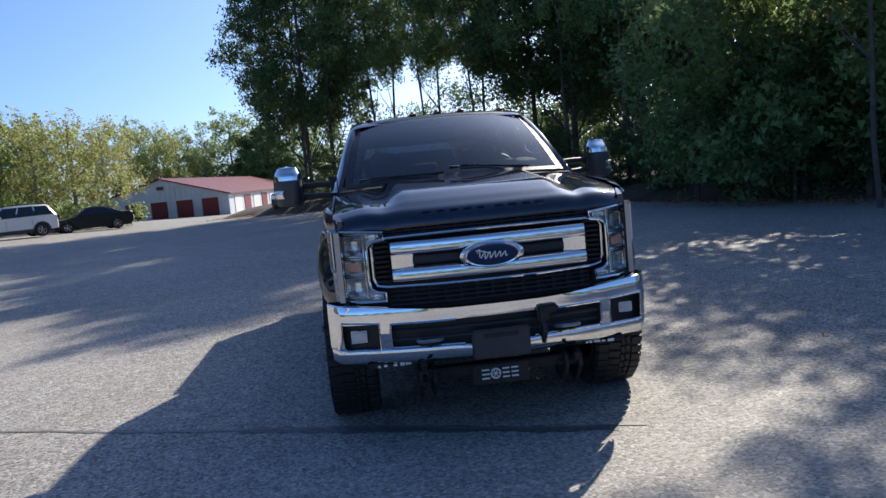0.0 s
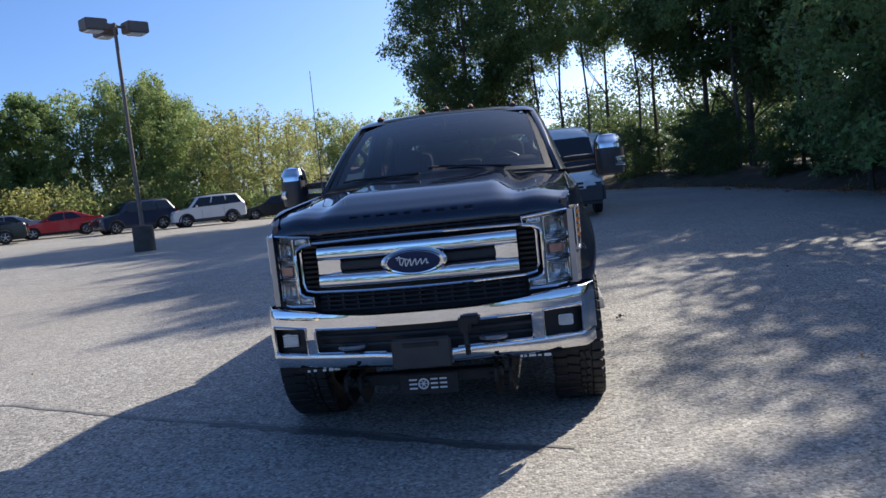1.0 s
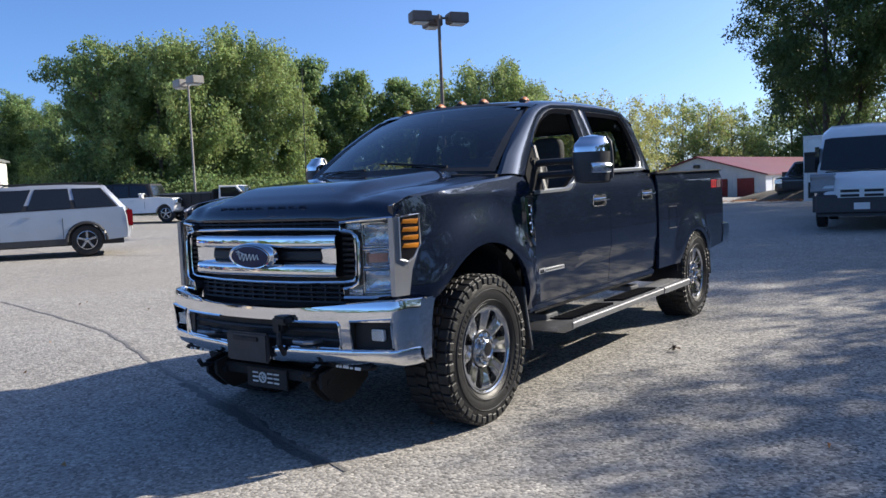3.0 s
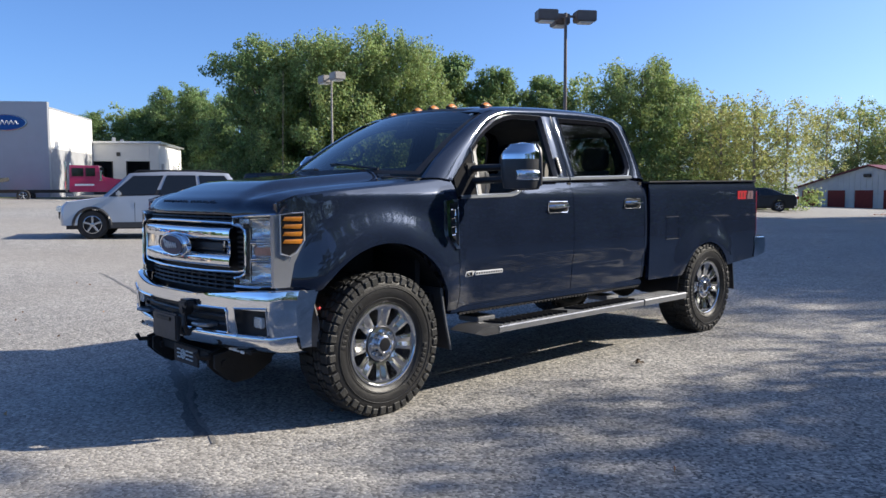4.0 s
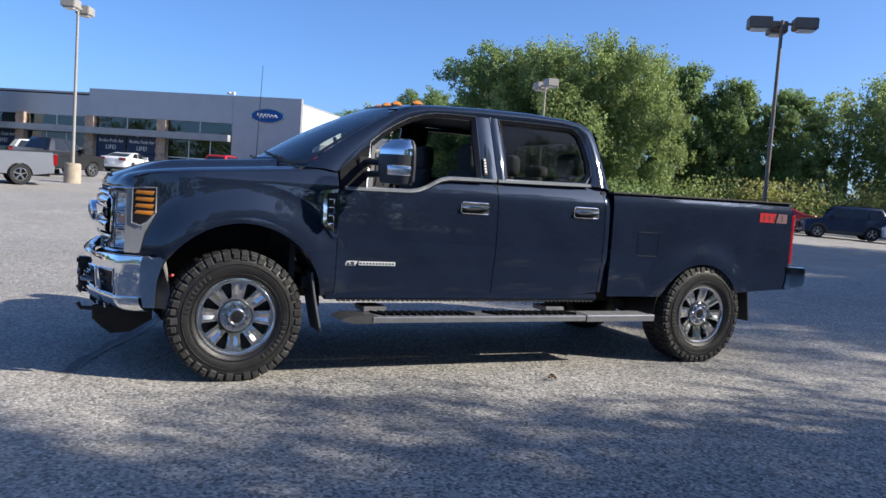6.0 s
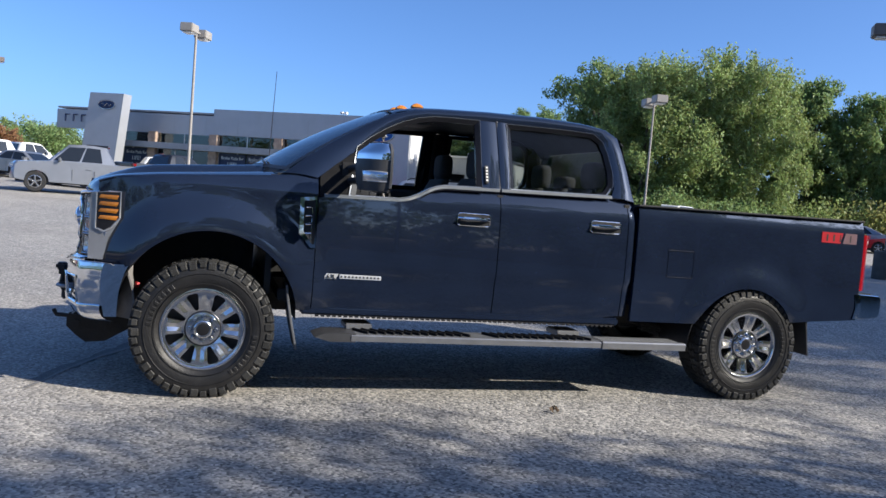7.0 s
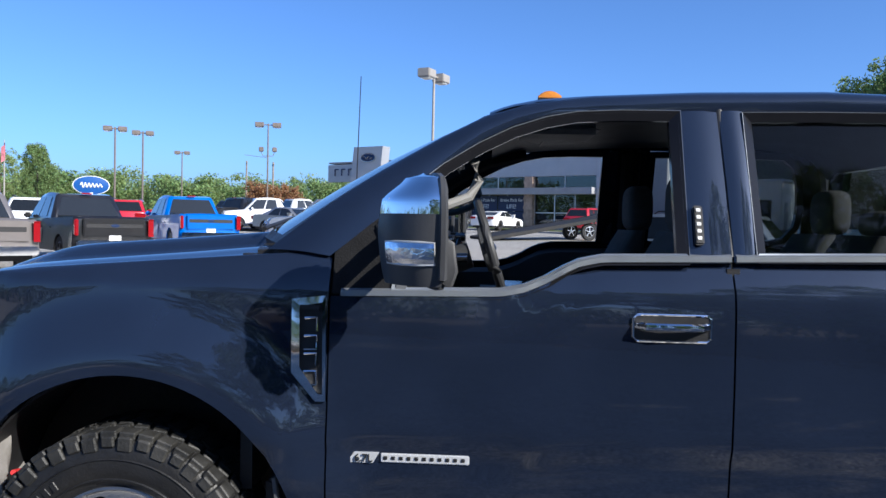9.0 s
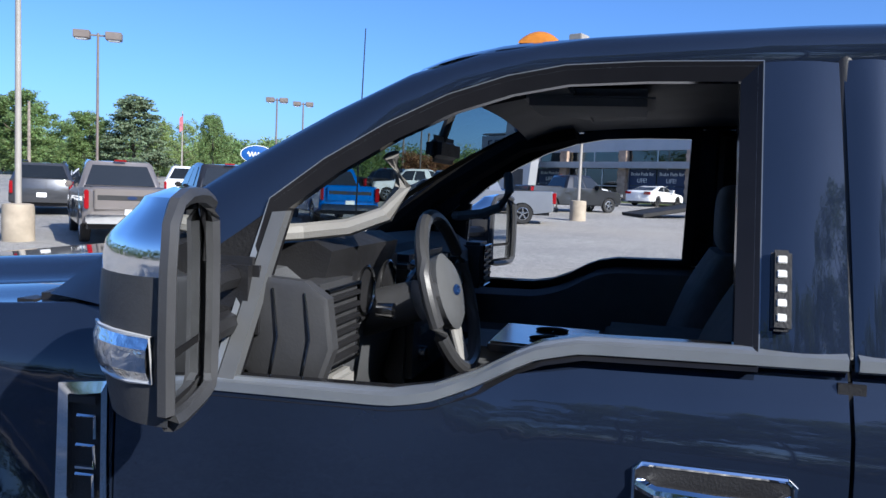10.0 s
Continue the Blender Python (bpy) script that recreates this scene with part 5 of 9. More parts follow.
    grid(b, lambda u, v: ((u * 2 - 1) * 0.962, bumper((u * 2 - 1) * 0.962, top(0.9)) + 0.06 * v + 0.004 * 0, top((u * 2 - 1) * 0.962) + 0.012 * math.sin(math.pi * v) - 0.01 * v), 60, 6)
    part("bumper_top", b, M_CHROME, bmp, angle=60)
    def lower(x0, x1):
        b = bmesh.new()
        prof = [(0.030, 0.556), (0.012, 0.566), (-0.002, 0.563), (-0.008, 0.552), (-0.008, 0.535), (-0.002, 0.510), (0.012, 0.486), (0.040, 0.468), (0.075, 0.462)]

        def f(u, v):
            x = x0 + (x1 - x0) * u
            o, z = prof[round(v * 8)]
            up = 0.012 * sstep(0.10, 0.30, abs(x)) - 0.012
            return (x, bumper(x, 0.556) + o, z + up * (1 if z > 0.5 else 0.3))
        grid(b, f, 34, 8)
        return b
    part("bumper_lower", lower(-0.955, -0.165), M_CHROME, bmp, "lower chrome roll of the bumper", angle=60)
    part("bumper_lower", lower(0.165, 0.955), M_CHROME, bmp, "lower chrome roll of the bumper", angle=60)
    for s in (1, -1):
        for a, c in ((0.612, 0.668), (0.888, 0.962)):
            part("bumper_post", shell(s * a, s * c, 0.556, 0.708, 6, 6), M_CHROME, bmp, angle=60)
        # side return of the bumper
        b = bmesh.new()
        pts = lambda z: (0.958, bumper(0.962, z))
        grid(b, lambda u, v: (s * (0.960 - 0.006 * u), bumper(0.962, 0.49 + 0.322 * v) + (0.14 - 0.07 * (1 - v)) * u, 0.490 + (top(0.95) - 0.49) * v), 4, 8)
        part("bumper_end", b, M_CHROME, bmp, angle=60)
        # lamp recess
        b = bmesh.new()
        grid(b, lambda u, v: (s * (0.66 + 0.24 * u), bumper(0.66 + 0.24 * u, 0.63) + 0.055, 0.55 + 0.165 * v), 6, 3)
        part("fog_recess", b, M_BLACK, bmp)
        b = bx(s * 0.750, s * 0.830, bumper(0.79, 0.64) + 0.030, bumper(0.79, 0.64) + 0.06, 0.606, 0.664, bev=0.005)
        fg = part("fog_lamp", b, M_CHAMBER, bmp, "small square fog lamp")
        g = part("lens", bx(s * 0.752, s * 0.828, bumper(0.79, 0.64) + 0.022, bumper(0.79, 0.64) + 0.028, 0.609, 0.661, bev=0.003), M_LENS, fg)
        # tow hook
        b = bmesh.new()
        tube(b, [(s * 0.33, -0.80, 0.595), (s * 0.33, -0.90, 0.600), (s * 0.36, -0.93, 0.602), (s * 0.43, -0.93, 0.602), (s * 0.46, -0.90, 0.600), (s * 0.46, -0.80, 0.595)], 0.012, 8)
        part("tow_hook", b, M_STEP, truck, "steel tow hook")
        # dark edges round the openings
        for poly in ([(0.672, 0.712), (0.882, 0.722), (0.884, 0.575), (0.86, 0.556), (0.672, 0.556)], [(0.24, 0.706), (0.40, 0.706), (0.602, 0.706), (0.612, 0.690), (0.612, 0.585), (0.600, 0.566), (0.40, 0.566), (0.20, 0.562)]):
            b = bmesh.new()
            tube(b, [(s * x, bumper(x, z) - 0.004, z) for x, z in poly], 0.007, 6, closed=poly[0][0] > 0.5)
            part("opening_rim", b, M_CHROME, bmp)
    # centre opening, dark, with the plate bracket
    b = bmesh.new()
    grid(b, lambda u, v: ((u * 2 - 1) * 0.64, bumper((u * 2 - 1) * 0.64, 0.63) + 0.075, 0.48 + 0.245 * v), 20, 4)
    part("air_intake", b, M_BLACK, bmp)
    for z in (0.60, 0.65):
        b = bmesh.new()
        tube(b, [(x, bumper(x, z) + 0.05, z) for x in (-0.6, -0.3, 0, 0.3, 0.6)], 0.010, 6)
        part("intake_bar", b, M_SATIN, bmp)
    pb = part("plate_bracket", bx(-0.165, 0.165, -0.950, -0.918, 0.468, 0.632, bev=0.010), M_SATIN, truck, "empty black licence plate bracket")
    part("bracket_lip", bx(-0.10, 0.10, -0.958, -0.946, 0.585, 0.610, bev=0.004), M_BLACK, pb)
    # plow plug and cable on the driver's half of the opening
    b = bmesh.new()
    box(b, 0.215, 0.285, -0.955, -0.885, 0.640, 0.735, 0.014)
    box(b, 0.235, 0.335, -0.965, -0.90, 0.690, 0.738, 0.012)
    tube(b, [(0.25, -0.93, 0.64), (0.255, -0.94, 0.58), (0.25, -0.90, 0.52)], 0.016, 8)
    part("plow_plug", b, M_BLACK, truck, "black cable plug hanging on the bumper")

    # plow mount under the bumper
    pm = part("plow_mount", bx(-0.42, 0.42, -0.80, -0.70, 0.345, 0.405, bev=0.008), M_FRAME, truck, "black steel plow mount")
    for s in (1, -1):
        b = bmesh.new()
        prism(b, [(-0.86, 0.415), (-0.66, 0.46), (-0.48, 0.46), (-0.48, 0.33), (-0.62, 0.245), (-0.74, 0.235), (-0.80, 0.28), (-0.86, 0.34)], "x", s * 0.375, s * 0.395)
        prism(b, [(-0.86, 0.415), (-0.66, 0.46), (-0.48, 0.46), (-0.48, 0.33), (-0.62, 0.245), (-0.74, 0.235), (-0.80, 0.28), (-0.86, 0.34)], "x", s * 0.455, s * 0.475)
        part("mount_plate", b, M_FRAME, pm)
        b = bmesh.new()
        lathe(b, [(-0.02, 0.0), (-0.02, 0.022), (0.12, 0.022), (0.12, 0.0)], 12, "x", (s * 0.365 if s > 0 else -0.465, -0.80, 0.36))
        part("mount_pin", b, M_FRAME, pm)
        b = bmesh.new()
        tube(b, [(s * 0.42, -0.86, 0.40), (s * 0.42, -0.93, 0.405), (s * 0.42, -0.95, 0.44)], 0.014, 8)
        part("mount_hook", b, M_FRAME, pm)
    sign = part("sign_plate", bx(-0.165, 0.165, -0.815, -0.803, 0.285, 0.400, bev=0.004), M_BLACK, pm, "black plate with a bold white word mark")
    # the brand mark is drawn as plain white bars and a ring
    for x0, x1 in ((-0.112, -0.066), (0.010, 0.052), (0.062, 0.104)):
        for z in (0.320, 0.345, 0.370):
            part("white_bar", bx(x0, x1, -0.822, -0.814, z - 0.0045, z + 0.0045, bev=0.002), M_WHITE, sign)
    b = bmesh.new()
    tube(b, [(-0.030 + 0.027 * math.cos(t), -0.818, 0.345 + 0.027 * math.sin(t)) for t in (2 * math.pi * k / 20 for k in range(20))], 0.0055, 5, closed=True)
    for k in range(3):
        t = math.pi * k / 3
        tube(b, [(-0.030 + 0.02 * math.cos(t), -0.817, 0.345 + 0.02 * math.sin(t)), (-0.030 - 0.02 * math.cos(t), -0.817, 0.345 - 0.02 * math.sin(t))], 0.003, 4)
    part("white_ring", b, M_WHITE, sign)
    # chipped pale strip on the valance
    val = part("valance", bx(-0.76, 0.76, -0.79, -0.72, 0.448, 0.474, bev=0.010), M_FRAME, truck, "black lower valance with chipped pale edge")
    r = random.Random(8)
    x = -0.74
    while x < 0.74:
        w = r.uniform(0.012, 0.05)
        if (abs(x) < 0.30 or 0.50 < abs(x) < 0.72) and r.random() < 0.8:
            part("pale_chip", bx(x, x + w, -0.796, -0.788, 0.448 + r.uniform(0, 0.006), 0.460 + r.uniform(0, 0.010), bev=0.002), M_WHITE, val)
        x += w + r.uniform(0.004, 0.018)


build_front()


def build_mirror(s):
    m = thing_m = part("side_mirror", (lambda b: (tube(b, [(s * 0.865, 0.86, 1.520), (s * 0.98, 0.885, 1.525), (s * 1.12, 0.93, 1.525)], 0.024, 8), tube(b, [(s * 0.865, 0.86, 1.435), (s * 0.98, 0.885, 1.440), (s * 1.12, 0.93, 1.445)], 0.024, 8), box(b, s * 0.855, s * 0.895, 0.80, 0.92, 1.40, 1.56, 0.015), b)[3])(bmesh.new()), M_BLACK, truck, "tall towing mirror on two arms")
    # head: rounded shell, hollow at the back
    def shell(u, v, out=1.0):
        # u round the head from inner back edge over the front to the outer back edge, v up
        z = 1.384 + 0.292 * v
        wv = 1 - 0.08 * abs(v * 2 - 1) ** 3 - 0.20 * sstep(0.72, 1.0, v) ** 2
        t = math.pi * u
        rx, ry = 0.108 * wv, 0.150 * wv * lerp([(0, 0.92), (0.5, 1.0), (0.8, 0.95), (1, 0.70)], v)
        x = 1.240 - rx * math.copysign(abs(math.cos(t)) ** 0.62, math.cos(t))
        y = 1.040 - 0.30 * (1.352 - x) - ry * abs(math.sin(t)) ** 0.66 * lerp([(0, 1.0), (0.45, 1.0), (0.75, 0.72), (1, 0.6)], u)
        return (s * x, y, z)
    for name, v0, v1, mat, lab in (("mirror_cap", 0.66, 1.0, M_CHROME, "chrome upper cap"), ("mirror_shell", 0.0, 0.66, M_SATIN, "black mirror housing")):
        b = bmesh.new()
        grid(b, lambda u, v: shell(u, v0 + (v1 - v0) * v), 28, 10)
        part(name, b, mat, m, lab, angle=50)
    for v in (0.0, 1.0):
        b = bmesh.new()
        c = b.verts.new((s * 1.240, 0.975, 1.384 + 0.292 * v + (0.014 if v else -0.006)))
        rim = [b.verts.new(shell(k / 28, v)) for k in range(29)]
        for A, B2 in zip(rim, rim[1:]):
            b.faces.new((A, B2, c))
        b.faces.new((rim[0], rim[-1], c))
        part("mirror_cap_end" if v else "mirror_foot", b, M_CHROME if v else M_SATIN, m, angle=60)
    b = bmesh.new()
    ring = [(1.136, 1.405), (1.150, 1.388), (1.180, 1.383), (1.240, 1.382), (1.300, 1.383), (1.332, 1.388), (1.346, 1.405), (1.350, 1.49), (1.347, 1.585), (1.338, 1.642), (1.318, 1.668), (1.280, 1.678), (1.240, 1.680), (1.200, 1.678), (1.160, 1.668), (1.142, 1.642), (1.134, 1.585), (1.133, 1.49)]
    back = lambda x: 1.040 - 0.30 * (1.352 - x)
    tube(b, [(s * x, back(x), z) for x, z in ring], 0.012, 6, closed=True)
    part("mirror_rim", b, M_SATIN, m)
    b = bmesh.new()
    b.faces.new([b.verts.new((s * x, back(x) - 0.022, z)) for x, z in grow(ring, -0.004)])
    part("mirror_back", b, M_BLACK, m)
    for pts, lab in ((((1.147, 1.470), (1.336, 1.470), (1.332, 1.612), (1.308, 1.658), (1.170, 1.658), (1.149, 1.612)), "flat mirror glass"), (((1.147, 1.402), (1.336, 1.402), (1.336, 1.458), (1.147, 1.458)), "small wide-angle glass")):
        b = bmesh.new()
        b.faces.new([b.verts.new((s * x, back(x) - 0.014, z)) for x, z in pts])
        part("mirror_glass", b, material("mirror", (0.8, 0.82, 0.82), 0.01, 1.0), m, lab)
    # clear turn lamp low on the outer front corner
    b = bmesh.new()
    grid(b, lambda u, v: Vector(shell(0.54 + 0.43 * u, 0.20 + 0.20 * v)) + Vector((s * (0.003 + 0.010 * math.sin(math.pi * v) ** 0.5), -0.004, 0)), 12, 4)
    lp = part("turn_lamp", b, M_REFL, m, "clear turn lamp on the mirror", angle=20)
    b = bmesh.new()
    edge_uv = [(0.0, 0.20), (0.25, 0.195), (0.5, 0.195), (0.75, 0.195), (1.0, 0.20), (1.0, 0.40), (0.75, 0.405), (0.5, 0.405), (0.25, 0.405), (0.0, 0.40)]
    tube(b, [Vector(shell(0.54 + 0.43 * u, v)) + Vector((s * 0.003, -0.003, 0)) for u, v in edge_uv], 0.003, 5, closed=True)
    part("lamp_rim", b, M_PLATE, lp)


for s, _ in SIDES:
    build_mirror(s)


def tyre_and_rim(name, s, y, label, front=True):
    """A wheel as its own part with tyre, tread, rim."""
    x_out = 1.0 if front else 0.975
    w = 0.300
    c = x_out - w / 2
    R = TYRE_R
    prof = [(-0.110, 0.252), (-0.128, 0.264), (-0.146, 0.300), (-0.151, 0.338), (-0.147, 0.372), (-0.138, 0.402), (-0.120, 0.420), (-0.06, 0.4265), (0.06, 0.4265), (0.120, 0.420), (0.138, 0.402), (0.147, 0.372), (0.151, 0.338), (0.146, 0.300), (0.128, 0.264), (0.110, 0.252)]
    b = bmesh.new()
    lathe(b, prof, 72, "x")
    wheel = part("wheel", b, M_RUBBER, truck, label, m=pose(s * c, y, R - 0.004, 0, 0, 0))
    wheel.rotation_euler.x = 0.35 if front else 1.1
    # tread lugs: shoulder blocks that run down the sidewall, and centre blocks
    b = bmesh.new()
    n = 44
    for k in range(n):
        t = 2 * math.pi * k / n
        w = math.pi * 2 * 0.437 / n / 2
        for sd in (1, -1):
            off = (0.5 if sd < 0 else 0) * 2 * math.pi / n
            m = Matrix.Rotation(t + off, 4, "X")
            sk = Matrix.Rotation(0.25 * sd, 4, "Z")
            box(b, sd * 0.076, sd * 0.138, -w * 0.84, w * 0.84, 0.412, 0.4395 - 0.002 * (k % 2), 0.004, 1, m)
            box(b, sd * 0.126, sd * 0.1515, -w * (0.80 if k % 2 else 0.6), w * 0.74, 0.376 if k % 2 else 0.388, 0.424, 0.005, 1, m)
            box(b, sd * 0.040, sd * 0.070, -w * 0.82, w * 0.70, 0.418, 0.4395, 0.004, 1, m @ sk)
            box(b, sd * 0.006, sd * 0.034, -w * 0.70, w * 0.86, 0.418, 0.4395, 0.004, 1, m @ sk)
    part("tread", b, M_TREAD, wheel, "chunky all-terrain tread blocks")
    # raised band on the sidewall, with unreadable mould marks as bars
    b = bmesh.new()
    for rr in (0.290, 0.352):
        lathe(b, [(0.150 * s, rr - 0.003), (0.1545 * s, rr), (0.150 * s, rr + 0.003)], 64, "x")
    part("sidewall_ring", b, M_RUBBER, wheel)
    for t0 in (0.3, 3.4):
        for k in range(9):
            b = box(bmesh.new(), s * 0.147, s * 0.1530, -0.010, 0.010, 0.306, 0.338, 0.002, 1, Matrix.Rotation(t0 + k * 0.105, 4, "X"))
            part("sidewall_mark", b, M_RUBBER, wheel)
    # rim: barrel and lip, a dished face with eight dark pockets, hub with lug nuts
    b = bmesh.new()
    lathe(b, [(s * 0.120, 0.262), (s * 0.131, 0.259), (s * 0.132, 0.250), (s * 0.124, 0.243)], 64, "x")
    lathe(b, [(s * 0.05, 0.236), (s * -0.10, 0.230)], 48, "x")
    rim = part("rim", b, M_WHEEL, wheel, "polished eight-spoke alloy rim")
    b = bmesh.new()
    lathe(b, [(s * 0.03, 0.240), (s * 0.015, 0.10), (s * 0.015, 0.0005)], 48, "x")
    part("rim_back", b, M_DARKMET, rim)
    b = bmesh.new()
    rs = [0.100, 0.116, 0.122, 0.127, 0.138, 0.164, 0.190, 0.212, 0.224, 0.230, 0.236, 0.246]
    half = [4.0, 3.3, 3.0, 5.2, 6.4, 7.5, 8.6, 9.5, 8.9, 5.8, 4.8, 4.8]
    rows = []
    for rr, hd in zip(rs, half):
        hp = math.radians(hd)
        ring = []
        for k in range(8):
            c0 = 2 * math.pi * k / 8
            for f in (-1.0, -0.6, -0.2, 0.2, 0.6, 1.0):
                ring.append((c0 + hp * f, 0))
            rest = math.pi / 8 - hp
            for f in (0.22, 0.5, 0.78):
                ring.append((c0 + hp + 2 * rest * f, f))
        vs = []
        for t, f in ring:
            dish = lerp([(0.10, 0.092), (0.14, 0.104), (0.20, 0.118), (0.236, 0.121), (0.246, 0.126)], rr)
            groove = 0.007 * sstep(0.12, 0.15, rr) * (1 - sstep(0.21, 0.236, rr)) * (1 if f == 0.5 else 0)
            ridge = 0.006 * sstep(0.12, 0.15, rr) * (1 - sstep(0.21, 0.236, rr)) * (1 if f in (0.22, 0.78) else 0)
            vs.append(b.verts.new((s * (dish - groove + ridge), rr * math.cos(t), rr * math.sin(t))))
        rows.append(vs)
    n = len(rows[0])
    for i in range(len(rs) - 1):
        for k in range(n):
            if 2 <= i <= 8 and k % 9 < 5:
                continue
            b.faces.new((rows[i][k], rows[i][(k + 1) % n], rows[i + 1][(k + 1) % n], rows[i + 1][k]))
    edge = [e for e in b.edges if e.is_boundary and all(0.105 < math.hypot(v.co.y, v.co.z) < 0.240 for v in e.verts)]
    for v in bmesh.ops.extrude_edge_only(b, edges=edge)["geom"]:
        if isinstance(v, bmesh.types.BMVert):
            v.co.x -= s * 0.055
    bmesh.ops.delete(b, geom=[v for v in b.verts if not v.link_faces], context="VERTS")
    part("rim_face", b, M_WHEEL, rim, "polished face with eight dark pockets", angle=24)
    b = bmesh.new()
    hx = 0.02 if front else 0.0
    lathe(b, [(s * 0.07, 0.110), (s * 0.096, 0.108), (s * 0.100, 0.100), (s * 0.097, 0.060), (s * (0.114 + hx), 0.056), (s * (0.120 + hx), 0.048), (s * (0.114 + hx), 0.043), (s * (0.112 + hx), 0.0005)], 40, "x")
    part("hub_cap", b, M_WHEEL, rim, "round bright hub cap")
    b = bmesh.new()
    lathe(b, [(s * 0.098, 0.1125), (s * 0.1012, 0.108), (s * 0.098, 0.104)], 40, "x")
    lathe(b, [(s * (0.1145 + hx), 0.039), (s * (0.1165 + hx), 0.030), (s * (0.1165 + hx), 0.0005)], 30, "x")
    part("hub_disc", b, M_DARKMET, rim)
    for k in range(8):
        t = 2 * math.pi * (k + 0.5) / 8
        b = bmesh.new()
        lathe(b, [(s * 0.09, 0.0145), (s * 0.122, 0.0135), (s * 0.129, 0.010), (s * 0.130, 0.0005)], 6, "x", (0, 0.081 * math.cos(t), 0.081 * math.sin(t)))
        part("lug_nut", b, M_CHROME, rim)
        b = bmesh.new()
        lathe(b, [(s * 0.0975, 0.019), (s * 0.0995, 0.017), (s * 0.0975, 0.015)], 16, "x", (0, 0.081 * math.cos(t), 0.081 * math.sin(t)))
        part("lug_seat", b, M_DARKMET, rim)
    # brake disc
    return wheel


for s, _ in SIDES:
    tyre_and_rim("wheel", s, 0.0, "front wheel with all-terrain tyre and polished rim", True)
    tyre_and_rim("wheel", s, 4.06, "rear wheel with all-terrain tyre and polished rim", False)


def build_bed():
    zt = lambda y: 1.435 + 0.012 * (y - 3.0)
    for s, _ in SIDES:
        bs = panel("bedside", spaced(3.012, 5.075, 36, ARCH_R), lambda y: arch_low(y, ARCH_R, lerp([(3.0, 0.585), (3.5, 0.585), (4.5, 0.63), (5.08, 0.665)], y)), zt, s, rows=18, label="long dark bed side")
        part("bed_rail", bx(s * 0.845, s * 0.958, 3.012, 5.09, 1.432, 1.449, bev=0.007, m=pose(0, 0, 0.0, 0.69, 0, 0) @ pose(0, 0, -0.036 + 0.0, 0, 0, 0)), M_SATIN, bs, "black plastic rail cap")
        part("bed_wall", bx(s * 0.835, s * 0.85, 3.02, 5.05, 0.80, 1.43), M_PAINT, bs)
        # arch liner
        b = bmesh.new()
        vs = [[b.verts.new((s * x, ARCH_R[0] - ARCH_R[2] * math.cos(math.pi * k / 30), ARCH_R[1] + ARCH_R[2] * math.sin(math.pi * k / 30))) for x in (0.945, 0.55)] for k in range(31)]
        for A, B in zip(vs, vs[1:]):
            b.faces.new((A[0], A[1], B[1], B[0]))
        thicken(b, (0, 0, 0.012))
        part("wheel_well", b, M_BLACK, truck)
        # fuel door: hairline square on the driver's side
        if s > 0:
            x = side_x(3.35, 1.02)
            b = bmesh.new()
            tube(b, [(side_x(y, z) + 0.0005, y, z) for y, z in ((3.28, 1.13), (3.50, 1.13), (3.50, 0.93), (3.28, 0.93))], 0.0035, 4, closed=True)
            part("fuel_door_gap", b, M_BLACK, bs)
        # off-road decal: red and grey bars
        x = side_x(4.85, 1.32)
        b = bmesh.new()
        prism(b, [(4.655, 1.278), (4.655, 1.362), (4.86, 1.362), (4.84, 1.278)], "x", s * (x - 0.003), s * (x + 0.0035))
        part("decal", b, material("decal_red", (0.36, 0.015, 0.022), 0.35, vary=0.1, scale=20), bs, "red off-road decal")
        b = bmesh.new()
        prism(b, [(4.865, 1.278), (4.885, 1.362), (5.00, 1.362), (5.00, 1.278)], "x", s * (x - 0.003), s * (x + 0.0035))
        part("decal", b, material("decal_grey", (0.16, 0.10, 0.11), 0.35, vary=0.1, scale=20), bs, "grey half of the decal")
        for k, (a, c) in enumerate(((4.70, 4.715), (4.765, 4.780), (4.83, 4.842), (4.93, 4.942))):
            part("decal_gap", bx(s * (x + 0.003), s * (x + 0.005), a, c, 1.292, 1.345), M_BLACK, bs)
        # tail lamp
        b = bmesh.new()
        grid(b, lambda u, v: (s * (0.952 - 0.02 * sstep(0.6, 1, u)), 5.045 + 0.095 * u, 0.905 + 0.455 * v), 6, 10)
        thicken(b, (-s * 0.14, 0, 0))
        part("tail_lamp", b, M_RED, truck, "tall red tail lamp", angle=40)
        # mud flaps behind the wheels
        fp = bmesh.new()
        grid(fp, lambda u, v: (s * (0.70 + 0.255 * u), 0.495 + 0.085 * (1 - v) ** 1.3, 0.315 + 0.42 * v), 4, 10)
        thicken(fp, (0, 0.012, 0))
        fl = part("mud_flap", fp, M_SATIN, truck, "moulded black mud flap")
        eb = bmesh.new()
        tube(eb, [(s * 0.958, 0.500 + 0.085 * (1 - v) ** 1.3, 0.315 + 0.42 * v) for v in (0.0, 0.2, 0.4, 0.6, 0.8, 1.0)], 0.009, 6)
        part("flap_edge", eb, M_STEPTOP, fl, "worn grey edge")
        fp = bmesh.new()
        grid(fp, lambda u, v: (s * (0.66 + 0.28 * u), 4.60 + 0.05 * (1 - v), 0.36 + 0.30 * v), 4, 6)
        thicken(fp, (0, 0.012, 0))
        part("mud_flap", fp, M_SATIN, truck, "moulded black mud flap")
        # running board
        step = part("running_board", bx(s * 0.835, s * 1.075, 0.74, 3.40, 0.415, 0.445, bev=0.01), M_STEPTOP, truck, "running board with grey top and dark slanted cleats")
        b = bmesh.new()
